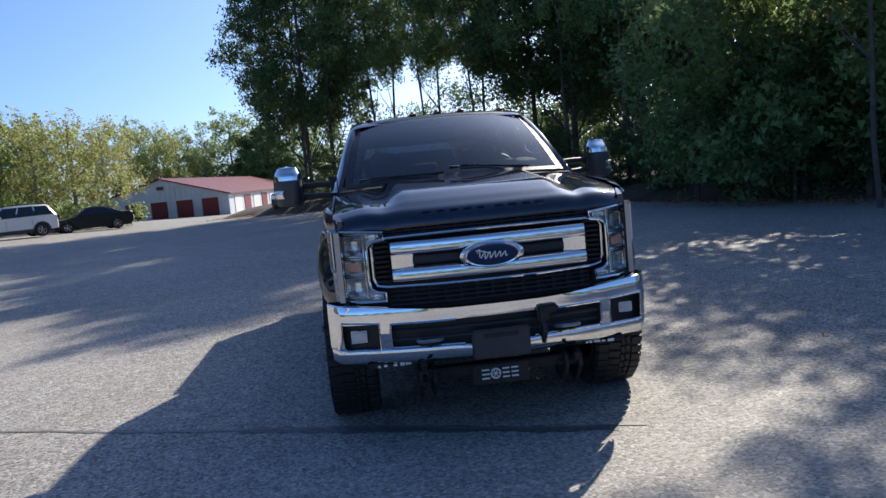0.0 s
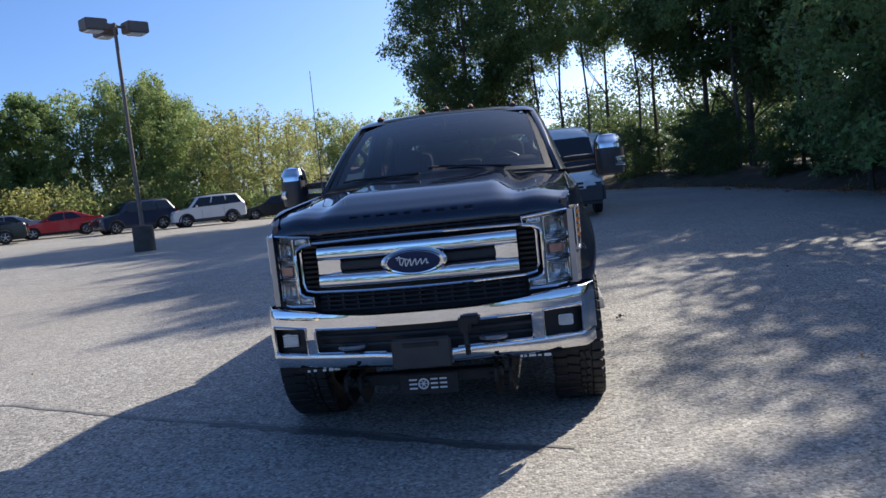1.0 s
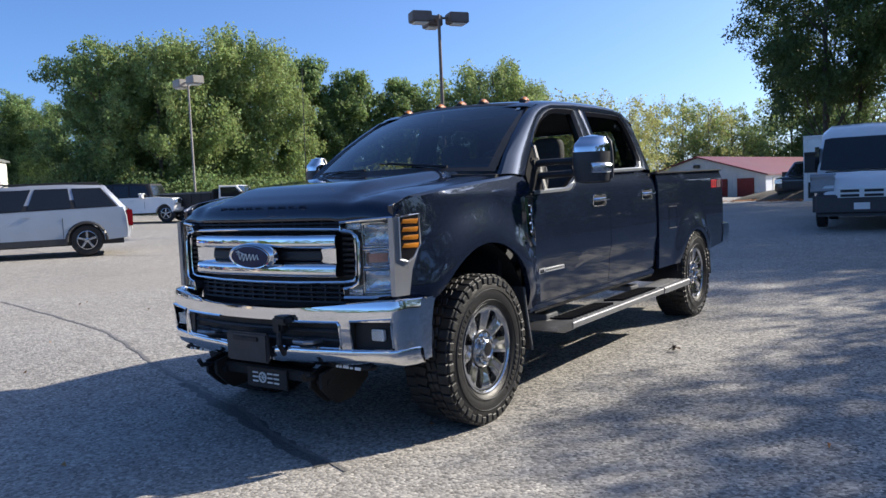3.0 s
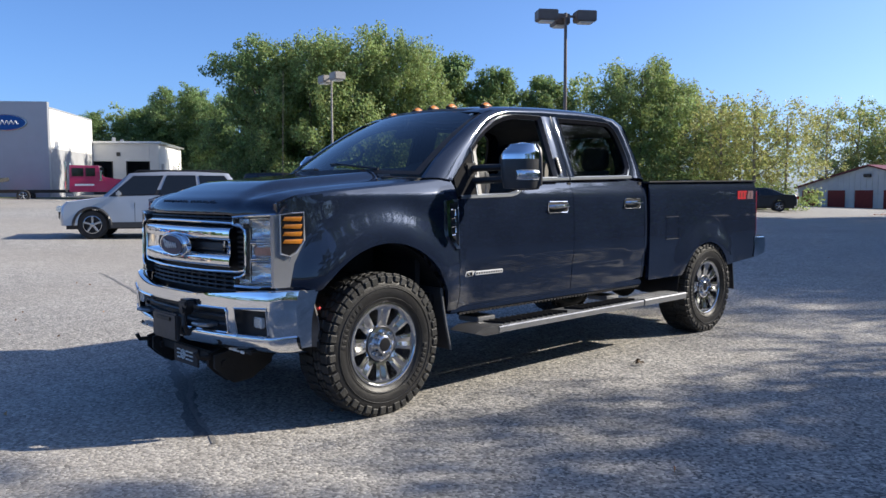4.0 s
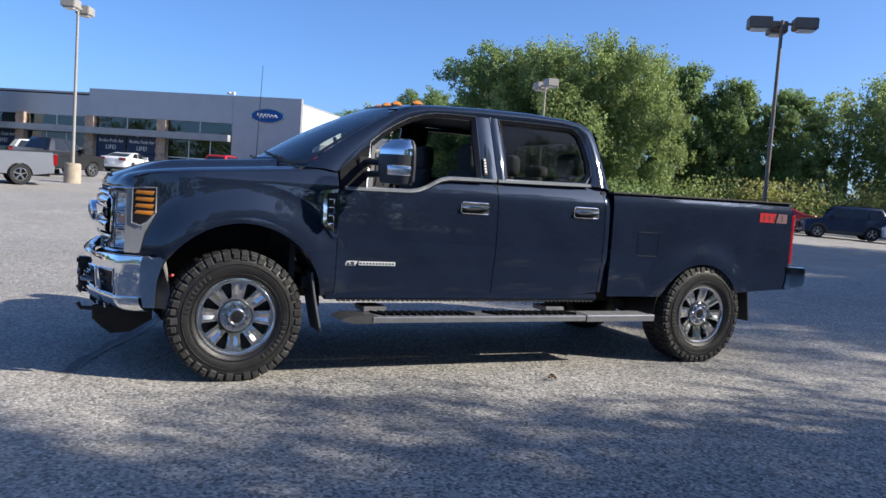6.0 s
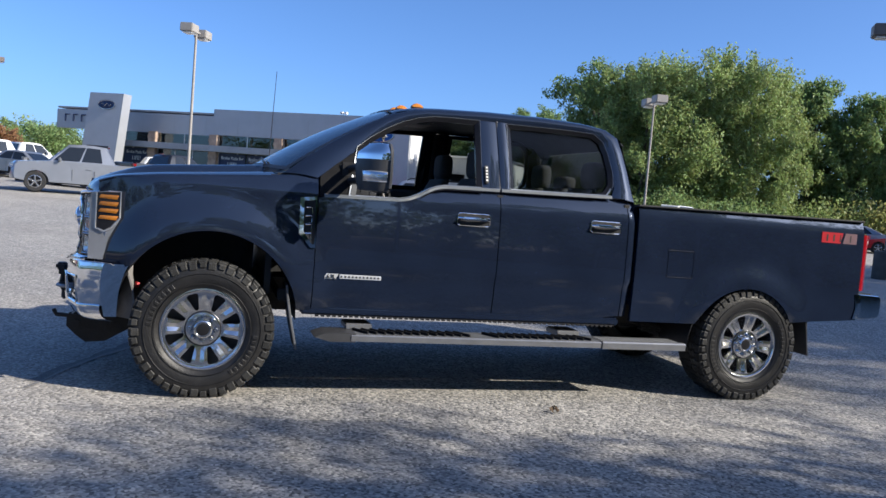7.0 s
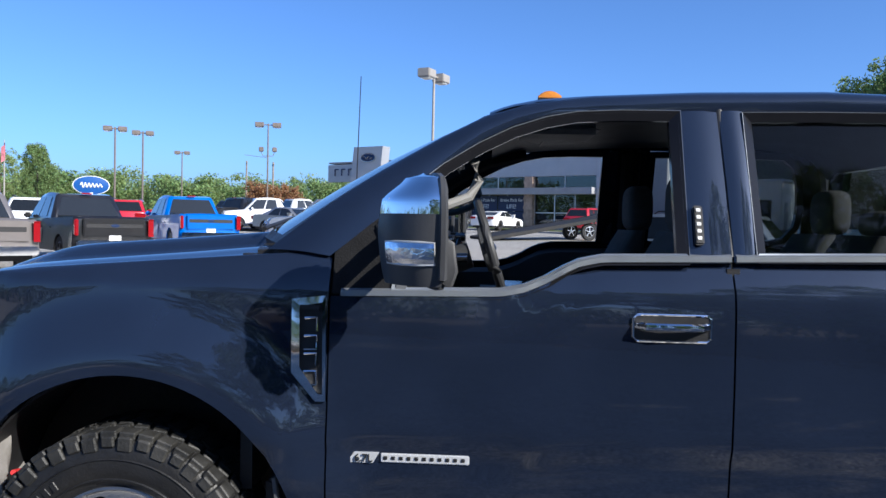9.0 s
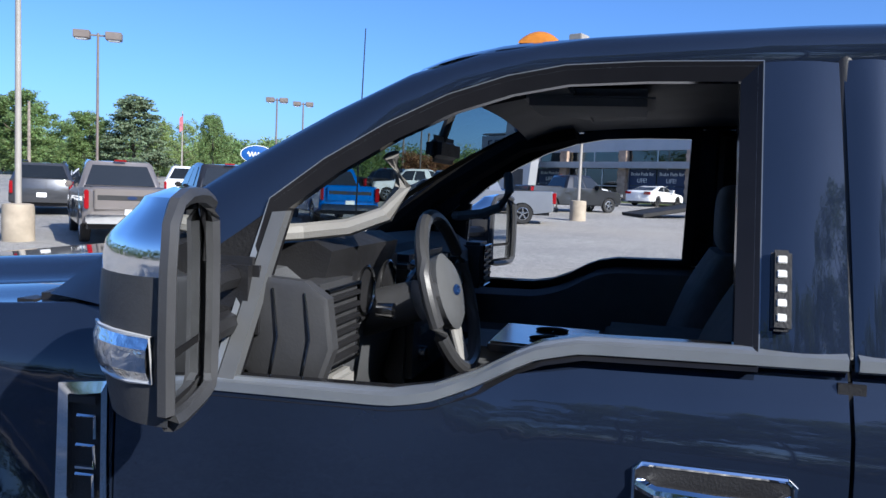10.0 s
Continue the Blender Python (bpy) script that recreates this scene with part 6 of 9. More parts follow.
        prism(b, [(s * 1.060, 0.404), (s * 1.092, 0.404), (s * 1.096, 0.440), (s * 1.088, 0.4475), (s * 1.060, 0.4475)], "y", 0.92, 2.72)
        part("edge_trim", b, M_STEP, step, "bright aluminium edge", angle=8)
        b = bmesh.new()
        prism(b, [(s * 1.050, 0.400), (s * 1.098, 0.400), (s * 1.102, 0.444), (s * 1.093, 0.4535), (s * 1.050, 0.4535)], "y", 2.73, 3.41)
        part("edge_trim", b, M_STEP, step, "bright aluminium edge", angle=8)
        b = bmesh.new()
        prism(b, [(0.68, 0.425), (0.76, 0.452), (0.95, 0.452), (0.95, 0.398), (0.78, 0.398)], "x", s * 0.85, s * 1.09)
        part("end_cap", b, M_SATIN, step, "dark grey end casting")
        for y0 in (1.00, 1.92):
            for k in range(13):
                b = box(bmesh.new(), s * -0.078, s * 0.078, -0.0075, 0.0075, 0.443, 0.463, 0.003, 1, pose(s * 0.968, y0 + k * 0.059, 0, 0, 0, s * 30))
                part("cleat", b, M_PAD, step, "dark slanted cleat")
        for k in range(4):
            part("ridge", bx(s * (0.90 + k * 0.035), s * (0.918 + k * 0.035), 2.745, 3.39, 0.444, 0.4535, bev=0.003), M_STEP, step, "bright lengthwise ridge")
        for y in (1.0, 2.55):
            part("bracket", bx(s * 0.70, s * 0.90, y - 0.09, y + 0.09, 0.448, 0.488, bev=0.006), M_STEP, step, "bright support bracket")
    # bed floor, front wall, tailgate
    part("bed_floor", bx(-0.84, 0.84, 3.02, 5.05, 0.84, 0.87), M_BLACK, truck)
    part("bed_front", bx(-0.94, 0.94, 3.012, 3.035, 0.70, 1.435, bev=0.006), M_PAINT, truck)
    tg = part("tailgate", bx(-0.80, 0.80, 5.05, 5.115, 0.80, 1.455, bev=0.015), M_PAINT, truck, "dark tailgate, closed")
    part("tailgate_cap", bx(-0.80, 0.80, 5.045, 5.125, 1.452, 1.475, bev=0.008), M_SATIN, tg)
    part("bed_skirt", bx(-0.80, 0.80, 5.0, 5.05, 0.66, 0.80), M_BLACK, truck)
    b = bmesh.new()

    def rb(u, v):
        a = u * 2 - 1
        return (a * 0.965, 5.26 - 0.055 * a ** 2 - 0.12 * sstep(0.93, 1.0, abs(a)) + 0.02 * math.sin(math.pi * v), 0.675 + 0.20 * v)
    grid(b, rb, 40, 8)
    thicken(b, (0, -0.05, 0))
    rbm = part("rear_bumper", b, M_CHROME, truck, "chrome rear step bumper", angle=60)
    for s in (1, -1):
        b = bmesh.new()
        prism(b, [(5.085, 0.690), (5.120, 0.668), (5.285, 0.690), (5.310, 0.715), (5.312, 0.850), (5.290, 0.872), (5.085, 0.878)], "x", s * 0.880, s * 0.962, 0.05)
        part("bumper_end", b, M_CHROME, rbm, "rounded chrome bumper end", angle=50)
    part("bumper_step", bx(-0.94, 0.94, 5.08, 5.24, 0.86, 0.885, bev=0.008), M_BLACK, truck)
    part("bumper_arm", bx(-0.6, 0.6, 4.9, 5.10, 0.66, 0.72), M_FRAME, truck)


build_bed()


def build_chassis():
    for s in (1, -1):
        b = bmesh.new()
        box(b, s * 0.40, s * 0.48, -0.78, 5.05, 0.50, 0.66, 0.01)
        part("frame_rail", b, M_FRAME, truck, "black steel frame rail")
        b = bmesh.new()
        for k in range(4):
            grid(b, lambda u, v: (s * (0.50 + 0.07 * v), 3.35 + 1.42 * u, 0.52 - 0.12 * math.sin(math.pi * u) - 0.02 * k + (0.0)), 10, 1)
        thicken(b, (0, 0, 0.012))
        part("leaf_spring", b, M_FRAME, truck)
        b = bmesh.new()
        tube(b, [(s * 0.55, 0.16, 0.42), (s * 0.52, 0.22, 0.85)], 0.035, 8)
        part("shock_absorber", b, M_FRAME, truck)
        b = bmesh.new()
        tube(b, [(s * 0.58, 3.86, 0.40), (s * 0.5, 3.6, 0.80)], 0.03, 8)
        part("shock_absorber", b, M_FRAME, truck)
    b = bmesh.new()
    tube(b, [(-0.78, 0, 0.43), (0.78, 0, 0.43)], 0.05, 12)
    lathe(b, [(-0.14, 0.0), (-0.12, 0.10), (0, 0.15), (0.12, 0.10), (0.14, 0.0)], 16, "y", (-0.25, 0, 0.43))
    part("front_axle", b, M_FRAME, truck)
    b = bmesh.new()
    tube(b, [(-0.76, 4.06, 0.43), (0.76, 4.06, 0.43)], 0.055, 12)
    lathe(b, [(-0.18, 0.0), (-0.15, 0.12), (0, 0.18), (0.15, 0.12), (0.18, 0.0)], 16, "y", (0, 4.06, 0.43))
    part("rear_axle", b, M_FRAME, truck)
    b = bmesh.new()
    tube(b, [(0.1, 0.4, 0.50), (0.05, 1.6, 0.48), (0, 3.9, 0.44)], 0.045, 10)
    part("drive_shaft", b, M_FRAME, truck)
    b = bmesh.new()
    tube(b, [(-0.3, 0.6, 0.46), (-0.55, 1.4, 0.44), (-0.58, 3.2, 0.46), (-0.5, 3.6, 0.62), (-0.52, 4.5, 0.62), (-0.80, 4.95, 0.52)], 0.05, 10)
    part("exhaust_pipe", b, M_FRAME, truck)
    part("fuel_tank", bx(0.08, 0.40, 2.0, 3.3, 0.46, 0.72, bev=0.03), M_FRAME, truck)
    part("gearbox", bx(-0.2, 0.2, 0.3, 1.6, 0.46, 0.80, bev=0.06), M_FRAME, truck)
    part("engine_block", bx(-0.55, 0.55, -0.55, 0.30, 0.62, 1.20, bev=0.05), M_FRAME, truck)
    part("floor_pan", bx(-0.88, 0.88, 0.45, 2.96, 0.62, 0.70, bev=0.01), M_BLACK, truck)
    part("cross_member", bx(-0.42, 0.42, -0.70, -0.60, 0.44, 0.52, bev=0.01), M_FRAME, truck)
    part("firewall", bx(-0.86, 0.86, 0.36, 0.40, 0.66, 1.44), M_BLACK, truck)
    b = bmesh.new()
    tube(b, [(0.66, -0.43, 0.665), (0.74, -0.42, 0.655), (0.82, -0.42, 0.675), (0.88, -0.40, 0.690)], 0.010, 6)
    for s in (1, -1):
        lb = bmesh.new()
        grid(lb, lambda u, v: (s * (0.60 + 0.30 * u), -0.56 + 0.10 * u + 0.035 * math.sin(7 * u + 3 * v), 0.47 + (0.42 - 0.10 * u) * v), 8, 10)
        thicken(lb, (0, 0.010, 0))
        part("arch_liner", lb, material("scuffed_liner", (0.20, 0.19, 0.18), 0.75, vary=0.4, scale=9, bump=0.4, bscale=25, stain=0.5, stain_col=(0.04, 0.04, 0.04)), truck, "scuffed grey liner behind the bumper end")
    part("loose_wire", b, material("red_wire", (0.5, 0.03, 0.03), 0.5), truck, "red wire behind the bumper end")


build_chassis()


def build_interior():
    # dashboard: rolled section across the cab
    sec = [(0.42, 1.44), (0.56, 1.512), (0.76, 1.540), (0.90, 1.532), (0.975, 1.480), (0.985, 1.39), (0.960, 1.28), (0.92, 1.14), (0.80, 1.00), (0.50, 0.98)]
    b = bmesh.new()
    prism(b, sec, "x", -0.845, 0.845, 0.04)
    dash = part("dashboard", b, M_INT, truck, "dark grey moulded dashboard", angle=30)
    b = bmesh.new()
    prism(b, [(0.72, 1.53), (0.86, 1.578), (0.965, 1.592), (1.010, 1.570), (1.005, 1.545), (0.985, 1.47), (0.80, 1.46)], "x", 0.28, 0.72, 0.12)
    part("instrument_hood", b, M_BLACK, dash, "hood over the instruments")
    part("instrument_face", bx(0.27, 0.60, 0.984, 0.996, 1.390, 1.535, bev=0.004), M_BLACK, dash)
    for x in (0.35, 0.51):
        b = bmesh.new()
        tube(b, [(x + 0.055 * math.cos(t), 0.999, 1.462 + 0.055 * math.sin(t)) for t in (2 * math.pi * k / 24 for k in range(24))], 0.004, 5, closed=True)
        part("dial_rim", b, M_TRIM, dash)
    part("centre_panel", bx(-0.20, 0.20, 0.93, 1.02, 1.16, 1.52, bev=0.02), M_SATIN, dash)
    part("screen", bx(-0.13, 0.13, 1.018, 1.025, 1.36, 1.49, bev=0.003), material("dark_screen", (0.02, 0.025, 0.03), 0.1, vary=0.05), dash)
    for k in range(6):
        part("button", bx(-0.13 + k * 0.045, -0.10 + k * 0.045, 1.018, 1.026, 1.29, 1.315, bev=0.003), M_INTL, dash)
    for x in (-0.10, 0.10):
        b = bmesh.new()
        lathe(b, [(0.0, 0.024), (0.02, 0.022), (0.022, 0.001)], 16, "y", (x, 1.018, 1.235))
        part("knob", b, M_TRIM, dash)
    # vents with louvres
    for x0, x1, z0, z1 in ((0.64, 0.835, 1.330, 1.510), (-0.83, -0.68, 1.330, 1.505), (0.205, 0.265, 1.36, 1.50), (-0.265, -0.205, 1.36, 1.50)):
        v = part("air_vent", bx(x0, x1, 0.95, 1.030, z0, z1, bev=0.012), M_SATIN, dash, "slatted air vent")
        n = 6
        for k in range(n):
            z = z0 + 0.03 + (z1 - z0 - 0.06) * k / (n - 1)
            part("louvre", bx(x0 + 0.02, x1 - 0.02, 1.022, 1.042, z - 0.005, z + 0.005, bev=0.002), M_BLACK, v)
        b = bmesh.new()
        tube(b, [(x0 + 0.012, 1.033, z0 + 0.012), (x1 - 0.012, 1.033, z0 + 0.012), (x1 - 0.012, 1.033, z1 - 0.012), (x0 + 0.012, 1.033, z1 - 0.012)], 0.006, 6, closed=True)
        part("vent_rim", b, M_TRIM, v)
    b = bmesh.new()
    prism(b, [(0.90, 1.525), (1.005, 1.520), (1.052, 1.490), (1.066, 1.395), (1.040, 1.318), (0.955, 1.300), (0.88, 1.35)], "x", 0.835, 0.872, 0.10)
    pod = part("dash_end", b, M_SATIN, dash, "angled end pod of the dashboard", angle=25)
    for yy, za, zb in ((0.945, 1.505, 1.325), (1.010, 1.500, 1.330)):
        b = bmesh.new()
        tube(b, [(0.874, yy, za), (0.876, yy + 0.012, (za + zb) / 2), (0.874, yy - 0.004, zb)], 0.0022, 5)
        part("seam", b, M_TRIM, pod, "thin bright seam")
    lv = part("lower_vent", bx(0.80, 0.865, 0.93, 1.010, 1.190, 1.290, bev=0.012), M_SATIN, dash, "small lower vent")
    for k in range(5):
        part("louvre", bx(0.866, 0.872, 0.942 + k * 0.014, 0.947 + k * 0.014, 1.205, 1.275, bev=0.001), M_TRIM, lv)
    part("switch_pod", bx(0.62, 0.74, 0.96, 1.02, 1.22, 1.31, bev=0.01), M_INTL, dash)
    # steering column, wheel, stalks
    col = part("steering_column", (lambda b: (tube(b, [(0.42, 0.90, 1.37), (0.42, 1.10, 1.435)], 0.058, 14, 0.050), b)[1])(bmesh.new()), M_SATIN, truck, "black steering column")
    b = bmesh.new()
    R = 0.182
    m = pose(0.42, 1.175, 1.462, -73, 0, 0)
    tube(b, [m @ Vector((R * math.cos(t), R * math.sin(t), 0)) for t in (2 * math.pi * k / 40 for k in range(40))], 0.0165, 10, closed=True)
    sw = part("steering_wheel", b, M_SATIN, truck, "black leather steering wheel")
    b = bmesh.new()
    lathe(b, [(-0.035, 0.04), (-0.03, 0.085), (0.0, 0.092), (0.014, 0.07), (0.018, 0.001)], 24, "z")
    bmesh.ops.transform(b, matrix=m, verts=b.verts)
    part("airbag_pad", b, M_INT, sw)
    for t, hw in ((math.radians(-8), 0.020), (math.radians(188), 0.020), (math.radians(90), 0.030)):
        b = bmesh.new()
        for_m = m @ Matrix.Rotation(t, 4, "Z")
        box(b, 0.07, R, -hw, hw, -0.018, 0.0, 0.006, 1, for_m)
        part("wheel_spoke", b, M_SATIN if hw < 0.025 else M_INTL, sw)
    b = bmesh.new()
    lathe(b, [(0.0, 0.001), (0.004, 0.6), (0.0, 1.0)], 20, "z")
    bmesh.ops.transform(b, matrix=m @ pose(0, 0, 0.018) @ Matrix.Diagonal((0.032, 0.013, 1, 1)), verts=b.verts)
    part("wheel_emblem", b, M_EMBLEM, sw)
    for pts, r in ((((0.46, 1.04, 1.42), (0.58, 1.07, 1.43)), 0.009), (((0.38, 1.04, 1.44), (0.28, 1.055, 1.500)), 0.010)):
        b = bmesh.new()
        tube(b, pts, r, 8)
        lathe(b, [(-0.02, 0.0), (-0.018, 0.016), (0.02, 0.018), (0.024, 0.0)], 12, "y", pts[1])
        part("stalk", b, M_TRIM, col, "bright-tipped control stalk")
    # console, seats
    con = part("centre_console", bx(-0.17, 0.17, 1.10, 1.98, 0.70, 1.28, bev=0.04), M_INT, truck, "wide centre console")
    part("console_lid", bx(-0.165, 0.165, 1.52, 1.97, 1.278, 1.330, bev=0.015), M_CLOTH, con)
    tray = part("cup_tray", bx(-0.16, 0.16, 1.22, 1.51, 1.27, 1.300, bev=0.008), M_TRIM, con, "silver cup holder frame")
    for x in (-0.07, 0.07):
        b = bmesh.new()
        lathe(b, [(0.145, 0.001), (0.145, 0.045), (0.150, 0.048)], 24, "z", (x, 1.37, 1.155))
        part("cup_holder", b, M_BLACK, tray)

    def seat(x, y, w, rear=False):
        st = part("rear_seat" if rear else "front_seat", bx(x - w / 2, x + w / 2, y, y + 0.52, 0.92, 1.08, bev=0.05, seg=3), M_CLOTH, truck, "grey cloth seat")
        b = bmesh.new()
        secs = []
        for k in range(9):
            v = k / 8
            zz, yy = 1.00 + 0.54 * v, y + 0.40 + (0.24 if rear else 0.19) * v
            hw = w / 2 * lerp([(0, 1.0), (0.6, 1.0), (1, 0.82)], v)
            d = 0.065 * lerp([(0, 1.1), (0.8, 1.0), (1, 0.6)], v)
            secs.append([b.verts.new((x + hw * math.copysign(abs(math.cos(t)) ** 0.5, math.cos(t)), yy + d * math.copysign(abs(math.sin(t)) ** 0.6, math.sin(t)), zz)) for t in (2 * math.pi * (j + 0.5) / 16 for j in range(16))])
        for A, B in zip(secs, secs[1:]):
            for j in range(16):
                b.faces.new((A[j], A[(j + 1) % 16], B[(j + 1) % 16], B[j]))
        b.faces.new(secs[-1])
        part("backrest", b, M_CLOTH, st, angle=50)
        for dx in ((0,) if not rear else (0,)):
            b = bmesh.new()
            hy = 0.66 if rear else 0.56
            pillow(b, (x + dx, y + hy + 0.055, 1.59 if rear and abs(x) < 0.1 else 1.645), (0.130, 0.062, 0.055 if rear and abs(x) < 0.1 else 0.108))
            hr = part("headrest", b, M_CLOTH, st, "padded headrest")
            for q in (-0.05, 0.05):
                b = bmesh.new()
                tube(b, [(x + q, y + hy + 0.03, 1.48), (x + q, y + hy + 0.055, 1.60)], 0.006, 6)
                part("headrest_post", b, M_TRIM, hr)
    seat(0.45, 1.28, 0.54)
    seat(-0.45, 1.28, 0.54)
    for x in (0.50, 0.0, -0.50):
        seat(x, 2.12, 0.48, True)
    # belts on the pillars
    for s in (1, -1):
        b = bmesh.new()
        grid(b, lambda u, v: (s * (0.70 - 0.02 * v), 1.90 - 0.02 * v + 0.045 * u, 1.86 - 0.80 * v), 1, 6)
        thicken(b, (-s * 0.003, 0, 0))
        part("seat_belt", b, M_INTL, truck, "grey seat belt")
        # door inner panels with sculpted top
        b = bmesh.new()
        ys = spaced(0.70, 1.90, 24)
        vs = [[b.verts.new((s * x, y, z)) for x, z in ((0.895, 0.62), (0.835, 0.64), (0.825, 1.05), (0.79, 1.09), (0.79, 1.14), (0.835, 1.18), (0.84, belt(y) - 0.03), (0.875, belt(y) - 0.008))] for y in ys]
        for A, B in zip(vs, vs[1:]):
            for k in range(7):
                b.faces.new((A[k], A[k + 1], B[k + 1], B[k]))
        part("door_lining", b, M_INT, truck, "dark door lining with armrest", angle=30)
        b = bmesh.new()
        ys = spaced(1.95, 2.90, 16)
        vs = [[b.verts.new((s * x, y, z)) for x, z in ((0.895, 0.64), (0.84, 0.66), (0.83, 1.05), (0.80, 1.10), (0.84, 1.18), (0.845, belt(y) - 0.03), (0.875, belt(y) - 0.008))] for y in ys]
        for A, B in zip(vs, vs[1:]):
            for k in range(6):
                b.faces.new((A[k], A[k + 1], B[k + 1], B[k]))
        part("door_lining", b, M_INT, truck, angle=30)
        # inner A pillar and its grab handle
        b = bmesh.new()
        tube(b, [(s * 0.80, 0.56, 1.47), (s * 0.735, 0.85, 1.70), (s * 0.675, 1.16, 1.885), (s * 0.655, 1.36, 1.93)], 0.045, 8)
        part("pillar_lining", b, M_PAD, truck)
        b = bmesh.new()
        tube(b, [(s * 0.76, 0.90, 1.600), (s * 0.715, 0.93, 1.602), (s * 0.690, 1.02, 1.615), (s * 0.672, 1.095, 1.645), (s * 0.662, 1.125, 1.705), (s * 0.70, 1.11, 1.765)], 0.018, 8)
        part("grab_handle", b, M_INTL if s > 0 else M_INT, truck, "grey grab handle on the pillar")
        b = bmesh.new()
        tube(b, [(s * 0.66, 1.90, 1.93), (s * 0.72, 1.905, 1.75), (s * 0.80, 1.91, 1.46)], 0.05, 8)
        part("pillar_lining", b, M_PAD, truck)
        # sun visor
        part("sun_visor", bx(s * 0.12, s * 0.56, 1.24, 1.42, 1.955, 1.972, bev=0.006), M_INTL, truck)
    b = bmesh.new()
    box(b, -0.13, 0.13, 1.015, 1.06, 1.775, 1.850, 0.02, 3)
    tube(b, [(0, 1.03, 1.84), (0, 1.06, 1.93)], 0.014, 8)
    part("rear_view_mirror", b, M_BLACK, truck, "black inside mirror")
    part("overhead_console", bx(-0.16, 0.16, 1.28, 1.62, 1.93, 1.975, bev=0.02), M_INTL, truck)


build_interior()

# ---- buildings ----
M_PANEL = material("silver_cladding", (0.38, 0.39, 0.41), 0.42, 0.3, vary=0.05, scale=1.2, rvary=0.08)
M_GREYWALL = material("grey_stucco", (0.33, 0.335, 0.345), 0.85, vary=0.1, scale=2, bump=0.2, bscale=30, stain=0.2)
M_STONE = material("tan_stone", (0.36, 0.27, 0.20), 0.85, vary=0.35, scale=3.5, bump=0.5, bscale=9)
M_WHITEWALL = material("white_painted_block", (0.68, 0.67, 0.63), 0.8, vary=0.06, scale=1.5, stain=0.2, stain_col=(0.4, 0.38, 0.33))
M_STORE = glass("shop_glass", (0.42, 0.50, 0.50), 1.0)
M_TEAL = glass("teal_band_glass", (0.36, 0.50, 0.52), 1.0)
M_MULL = material("bright_mullion", (0.55, 0.56, 0.57), 0.35, 0.8, vary=0.05)
M_BANNER = material("navy_banner", (0.022, 0.035, 0.085), 0.6, vary=0.1, scale=4)
# near-black interiors: the shade behind openings is put into the colour
M_SHADEINT = material("shade_dark_interior", (0.05, 0.052, 0.055), 0.8, vary=0.3, scale=1)
M_ROOF = material("maroon_metal_roof", (0.13, 0.022, 0.03), 0.55, 0.1, vary=0.15, scale=1.2, stain=0.3)
M_MAROON = material("maroon_door_paint", (0.17, 0.02, 0.025), 0.5, vary=0.12, scale=3)
M_SIDING = material("pale_metal_siding", (0.56, 0.58, 0.62), 0.5, vary=0.06, scale=2, stain=0.2)


def words(text, size, mat, parent, m, label=""):
    """Words as raised letters, each a part of its own."""
    cu = bpy.data.curves.new("words", "FONT")
    cu.body, cu.size, cu.align_x, cu.extrude = text, size, "CENTER", 0.006
    tmp = bpy.data.objects.new("tmp", cu)
    bm = bmesh.new()
    bm.from_mesh(bpy.data.meshes.new_from_object(tmp))
    bpy.data.objects.remove(tmp)
    bmesh.ops.remove_doubles(bm, verts=bm.verts[:], dist=1e-5)
    left = set(bm.verts)
    while left:
        todo, island = [next(iter(left))], set()
        while todo:
            v = todo.pop()
            if v not in island:
                island.add(v)
                todo += [e.other_vert(v) for e in v.link_edges]
        left -= island
        at = {v: k for k, v in enumerate(island)}
        faces = {f for v in island for f in v.link_faces}
        me = bpy.data.meshes.new("letter")
        me.from_pydata([tuple(v.co) for v in at], [], [[at[v] for v in f.verts] for f in faces])
        me.materials.append(mat)
        part("letter", me, None, parent, label, m)
    bm.free()


for bd, s, xx in BADGES:
    words("6.7L", 0.034, M_BLACK, bd, pose(s * (xx + 0.006), 0.782, 0.793, 90, 0, 90 * s))


